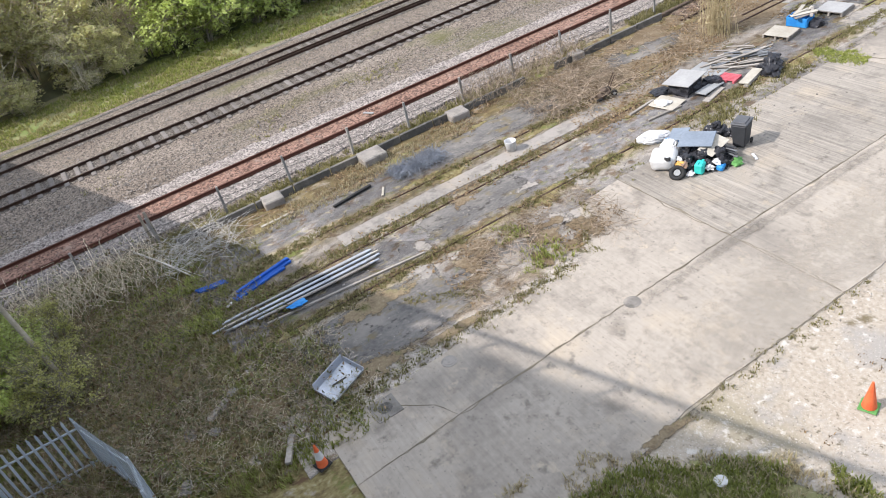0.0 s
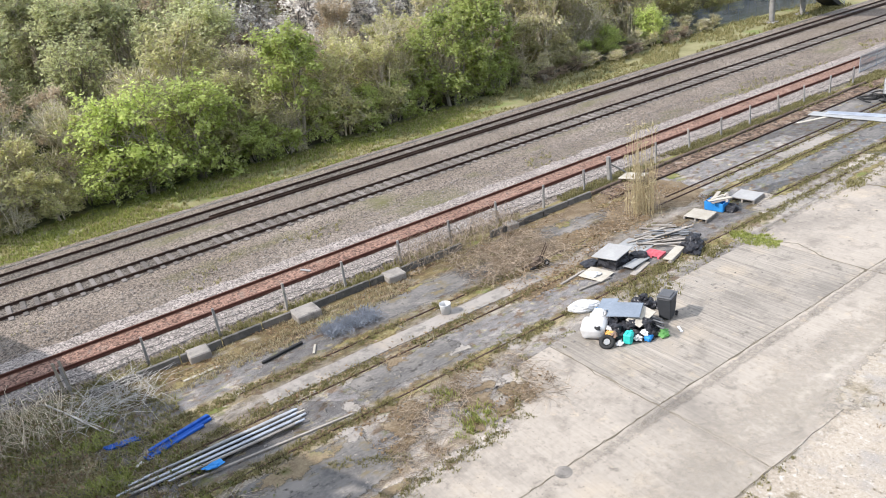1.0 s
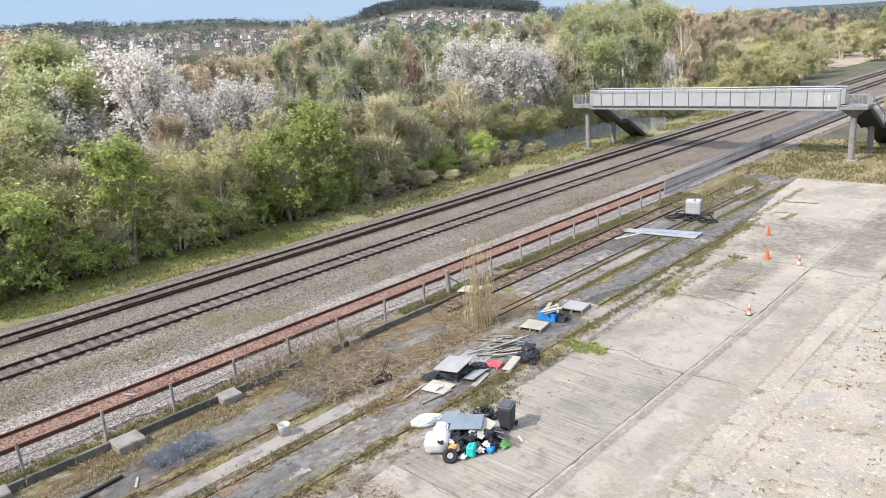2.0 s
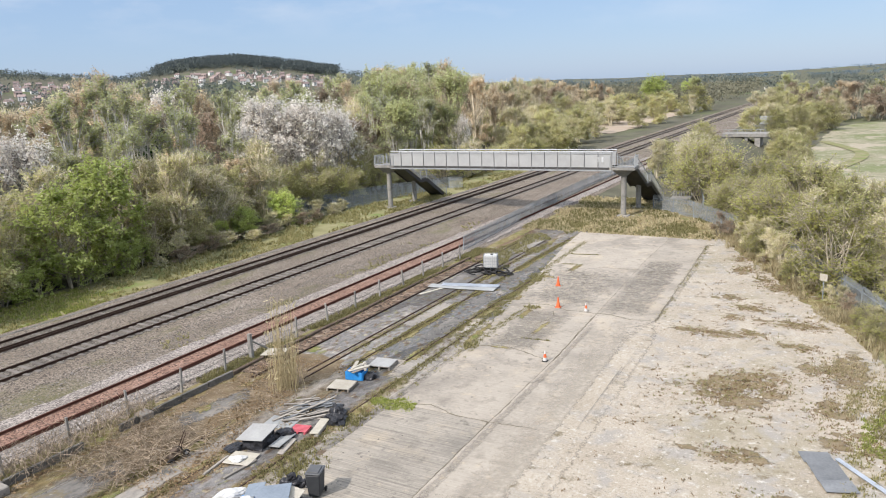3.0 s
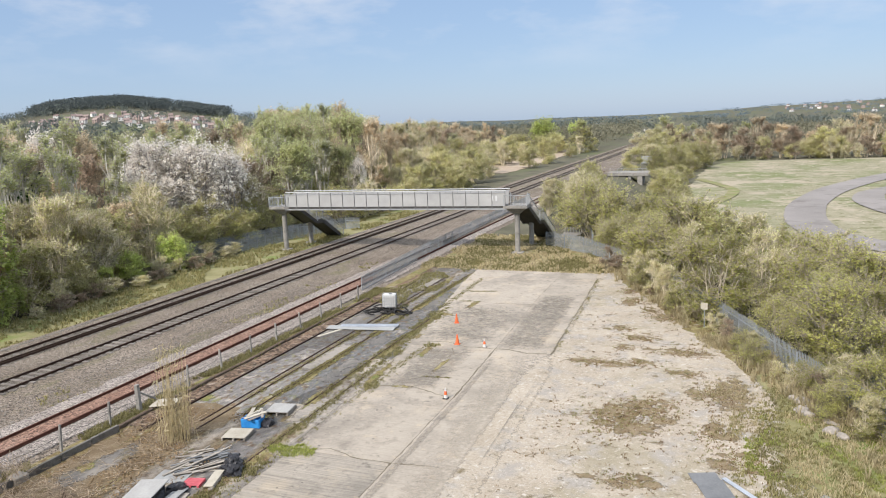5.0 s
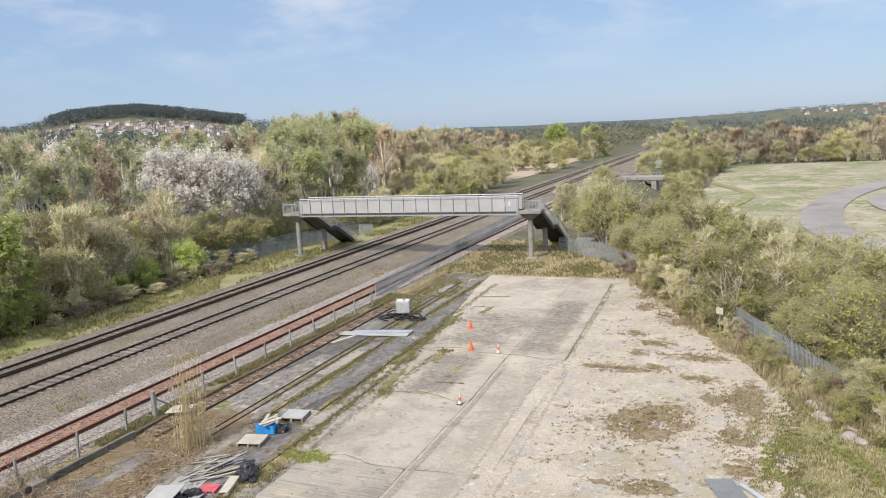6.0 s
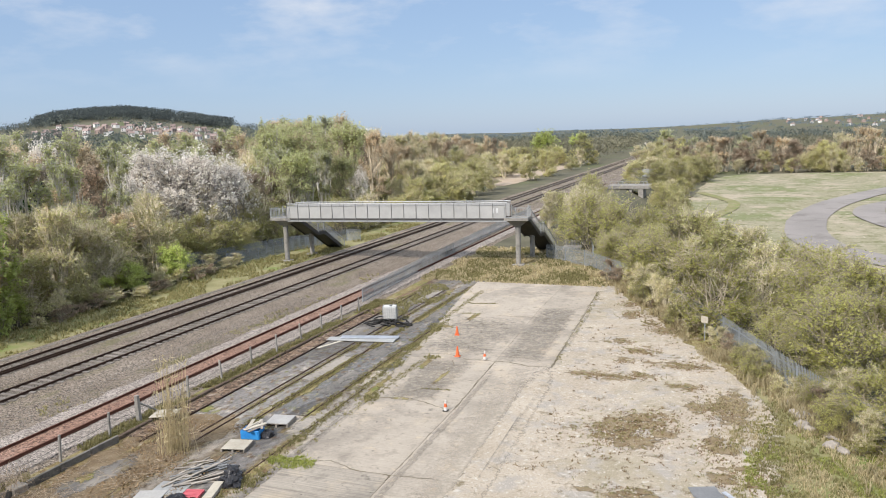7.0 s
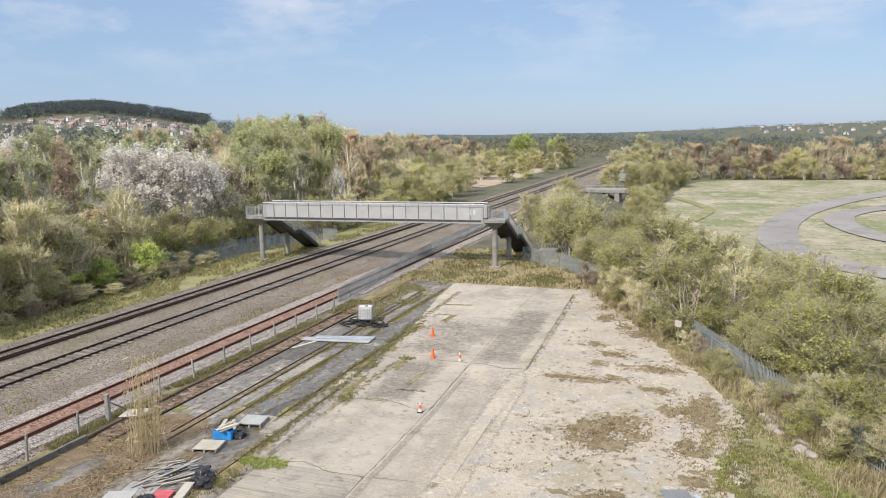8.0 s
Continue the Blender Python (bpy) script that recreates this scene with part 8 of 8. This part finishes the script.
stones("gravel_stones", "loose stones between the tracks", scatter(16000, -39.4, -33.6, -10, 60, 63, 0.10, -1), 0.028, "grey_stone", 63)
stones("gravel_stones", "loose stones round the running lines", scatter(12000, -47.6, -39.6, -10, 60, 64, 0.17, -1), 0.026, "grey_stone", 64)
stones("rubble", "broken concrete rubble on the old strips", scatter(2600, -28.6, -16.6, 0, 34, 65, 0.01, 0.05, 0.4), 0.032, "grey_stone", 65)
for k in range(16):
    y = rg3.uniform(35, 47)
    x = float(fence_x(np.float64(y))) - rg3.uniform(0.9, 2.4)
    bm = lump(rg3.uniform(0.12, 0.36), 80 + 3 * k, (1.2, 0.9, 0.7), 0.3, 2)
    b = tagged(part("boulder", bm, M["grey_stone"]), "grey broken rock at the edge of the gravel", "rock", "rocks along the gravel edge")
    b.matrix_basis = pose(x, y, -0.06, 0, 0, 37 * k)

# ---- beyond the fence ----
def sheet_on_land(name, label, ring, mat, lift=0.05, step=8.0, category="field"):
    """A sheet following the land inside a rounded outline."""
    P = np.array(ring + ring[:1], float)
    q = np.concatenate([np.linspace(a, b, max(2, int(np.hypot(*(b - a)) / 2.5)), endpoint=False) for a, b in zip(P[:-1], P[1:])])
    ker = np.ones(9) / 9
    q = np.stack([np.convolve(np.concatenate([c[-4:], c, c[:4]]), ker, "valid") for c in q.T], 1)
    q += np.random.default_rng(3).normal(0, 0.35, q.shape)
    gx_, gy_ = np.meshgrid(np.arange(q[:, 0].min(), q[:, 0].max(), step), np.arange(q[:, 1].min(), q[:, 1].max(), step))
    pts = [Vector(p) for p in q] + [Vector(p) for p in np.stack([gx_.ravel(), gy_.ravel()], 1)]
    v, _, f, _, _, _ = geometry.delaunay_2d_cdt(pts, [], [list(range(len(q)))], 1, 0.01)
    v = [(p.x, p.y, float(land(p.x, p.y)) + lift) for p in v]
    return tagged(mesh_ob(name, v, f, M[mat]), label, category, "", "structure")


sheet_on_land("meadow", "pale open meadow beyond the scrub", [(-11, 150), (-8, 262), (0, 290), (60, 300), (160, 320), (160, 80), (40, 70), (16, 88), (6, 100), (-4, 130)], "meadow", 0.08, 4.0)


def ribbon(name, label, pts, width, mat, lift, category):
    P = np.array(pts, float)
    t = np.arange(len(P))
    tt = np.linspace(0, len(P) - 1, len(P) * 8)
    X, Y = np.interp(tt, t, P[:, 0]), np.interp(tt, t, P[:, 1])
    ker = np.ones(7) / 7
    X, Y = np.convolve(np.pad(X, 3, "edge"), ker, "valid"), np.convolve(np.pad(Y, 3, "edge"), ker, "valid")
    dx, dy = np.gradient(X), np.gradient(Y)
    n = np.hypot(dx, dy) + 1e-9
    v, f = [], []
    for i in range(len(X)):
        for k in range(5):
            s = (k / 4 - 0.5) * width * (1 + 0.06 * wob(i, 3, 0.9))
            x, y = X[i] - dy[i] / n[i] * s, Y[i] + dx[i] / n[i] * s
            v.append((x, y, float(land(x, y)) + lift))
    for i in range(len(X) - 1):
        for k in range(4):
            f.append((i * 5 + k + 1, i * 5 + k, i * 5 + 5 + k, i * 5 + 6 + k))
    return tagged(mesh_ob(name, v, f, M[mat]), label, category, "", "structure")


sheet_on_land("scrub_ground", "dry pinkish reeds and scrub beside the line", [(-58, 196), (-62, 330), (-84, 350), (-82, 270), (-70, 205)], "dry_scrub", 0.1, 6.0, "ground")
ribbon("road", "curving grey unmade road across the meadow", [(75, 262), (52, 245), (34, 215), (20, 183), (13, 155), (11, 132), (13, 117), (20, 106), (34, 95), (60, 84)], 6.5, "track_road", 0.22, "road")
ribbon("road", "curving grey unmade road across the meadow", [(80, 235), (46, 205), (27, 178), (24, 160), (27, 140), (40, 120), (66, 104)], 5.5, "track_road", 0.24, "road")
ribbon("footpath", "greener worn path across the meadow", [(-5, 150), (0, 172), (0.5, 186), (-4, 200), (-9, 215)], 2.6, "verge", 0.2, "path")
# concrete underbridge beside the line
ub = thing("underbridge", pose(-24.5, 190, -0.2, 0, 0, 0), "grey concrete railway underbridge with a dark opening", "bridge")
for name_, c, s in (("abutment", (-2.6, 0, -2.2), (1.6, 6, 5.4)), ("pier", (0.9, -2.4, -2.2), (0.7, 0.9, 5.4)), ("abutment", (3.4, 0, -2.2), (1.2, 6, 5.4)), ("beam", (0.5, 0, 0.6), (10, 6.4, 0.8))):
    bm = bmesh.new()
    add_box(bm, c, s, bevel=0.05)
    part(name_, bm, M["cast"], ub)
bm = bmesh.new()
for x in np.arange(-4, 5.1, 1.0):
    add_box(bm, (x, -3.1, 1.5), (0.06, 0.06, 1.0))
add_box(bm, (0.5, -3.1, 2.0), (9, 0.06, 0.06))
part("guard_rail", bm, M["steel"], ub)
hut = thing("equipment_cabinet", pose(-24.5, 236, -0.1), "pale grey lineside equipment cabinet", "cabinet")
bm = bmesh.new()
add_box(bm, (0, 0, 1.1), (3.2, 1.6, 2.2), bevel=0.03)
part("body", bm, M["steel"], hut)
for x, y in ((-50.5, 470), (-38.0, 455)):
    sgl = thing("railway_signal", pose(x, y, 0), "tall railway signal post with a white lamp", "signal")
    bm = bmesh.new()
    add_rod(bm, (0, 0, 0), (0, 0, 4.5), 0.12, n=8)
    part("post", bm, M["dark_steel"], sgl)
    bm = bmesh.new()
    add_box(bm, (0, -0.1, 5.0), (0.7, 0.4, 1.3), bevel=0.05)
    part("head", bm, M["white_plastic"], sgl)

# houses on the hill
M["brick_wall"] = surface("brick_wall", [(0.3, (0.31, 0.235, 0.20)), (0.7, (0.42, 0.335, 0.295))], 0.5, 3, 0.3, 0.9, each=0.2)
M["roof_tile"] = surface("roof_tile", [(0.3, (0.215, 0.165, 0.15)), (0.7, (0.31, 0.24, 0.22))], 0.5, 3, 0.3, 0.9, each=0.3)
M["render_wall"] = surface("render_wall", [(0.3, (0.60, 0.58, 0.55)), (0.7, (0.76, 0.74, 0.71))], 0.5, 3, 0.3, 0.9, each=0.1)
M["glass"] = surface("glass", [(0.3, (0.03, 0.035, 0.04)), (0.7, (0.06, 0.065, 0.07))], 1, 3, 0.3, 0.1, bump=0)


def house(wall, label):
    th = thing("house", pose(0, 0, -50), label, "house", "houses on the hill")
    bm = bmesh.new()
    add_box(bm, (0, 0, 2.4), (9, 7, 6))
    part("wall", bm, M[wall], th)
    bm = bmesh.new()
    q = [bm.verts.new(p) for p in ((-4.8, -3.9, 5.3), (4.8, -3.9, 5.3), (4.8, 3.9, 5.3), (-4.8, 3.9, 5.3), (-4.8, 0, 8.4), (4.8, 0, 8.4))]
    for w in ((0, 1, 5, 4), (2, 3, 4, 5), (1, 2, 5), (3, 0, 4), (3, 2, 1, 0)):
        bm.faces.new([q[i] for i in w])
    r = part("roof", bm, M["roof_tile"], th)
    bm = bmesh.new()
    add_box(bm, (2.8, 0.4, 8.4), (0.8, 0.8, 1.8))
    part("chimney", bm, M[wall], r)
    for x in (-2.4, 2.4):
        for z in (1.6, 4.1):
            bm = bmesh.new()
            add_box(bm, (x, -3.52, z), (1.7, 0.06, 1.3))
            part("window", bm, M["glass"], th)
    return th


models = [house("brick_wall", "distant red brick house with a tiled roof"), house("brick_wall", "distant red brick house with a tiled roof"), house("render_wall", "distant pale rendered house with a tiled roof")]
placed = set()
hr = random.Random(17)
for row, (r, n) in enumerate(((600, 7), (660, 9), (720, 13), (780, 30), (830, 40), (880, 44), (930, 46), (975, 44))):
    for k in range(n):
        az = (-72 if r > 750 else -70) + (35 if r > 750 else 14) * (k + hr.uniform(-0.3, 0.3)) / n
        rr = r + hr.uniform(-22, 22)
        x, y = rr * math.sin(radians(az)), rr * math.cos(radians(az))
        m = pose(x, y, float(land(x, y)), 0, 0, -az + hr.choice((0, 0, 90, 25, -30)) + hr.uniform(-12, 12)) @ Matrix.Diagonal((0.8, 0.8, 0.8, 1))
        b = models[hr.choice((0, 1, 2, 2))]
        if b.name not in placed:
            placed.add(b.name)
            b.matrix_basis = m
        else:
            copy_thing(b, m)
for k in range(26):
    az, rr = hr.uniform(3, 13), hr.uniform(1500, 2300)
    x, y = rr * math.sin(radians(az)), rr * math.cos(radians(az))
    o = copy_thing(models[hr.choice((0, 2, 2))], pose(x, y, float(land(x, y)), 0, 0, hr.uniform(0, 180)) @ Matrix.Diagonal((0.95, 0.95, 0.9, 1)))
    o["group"] = "houses on the far ridge"
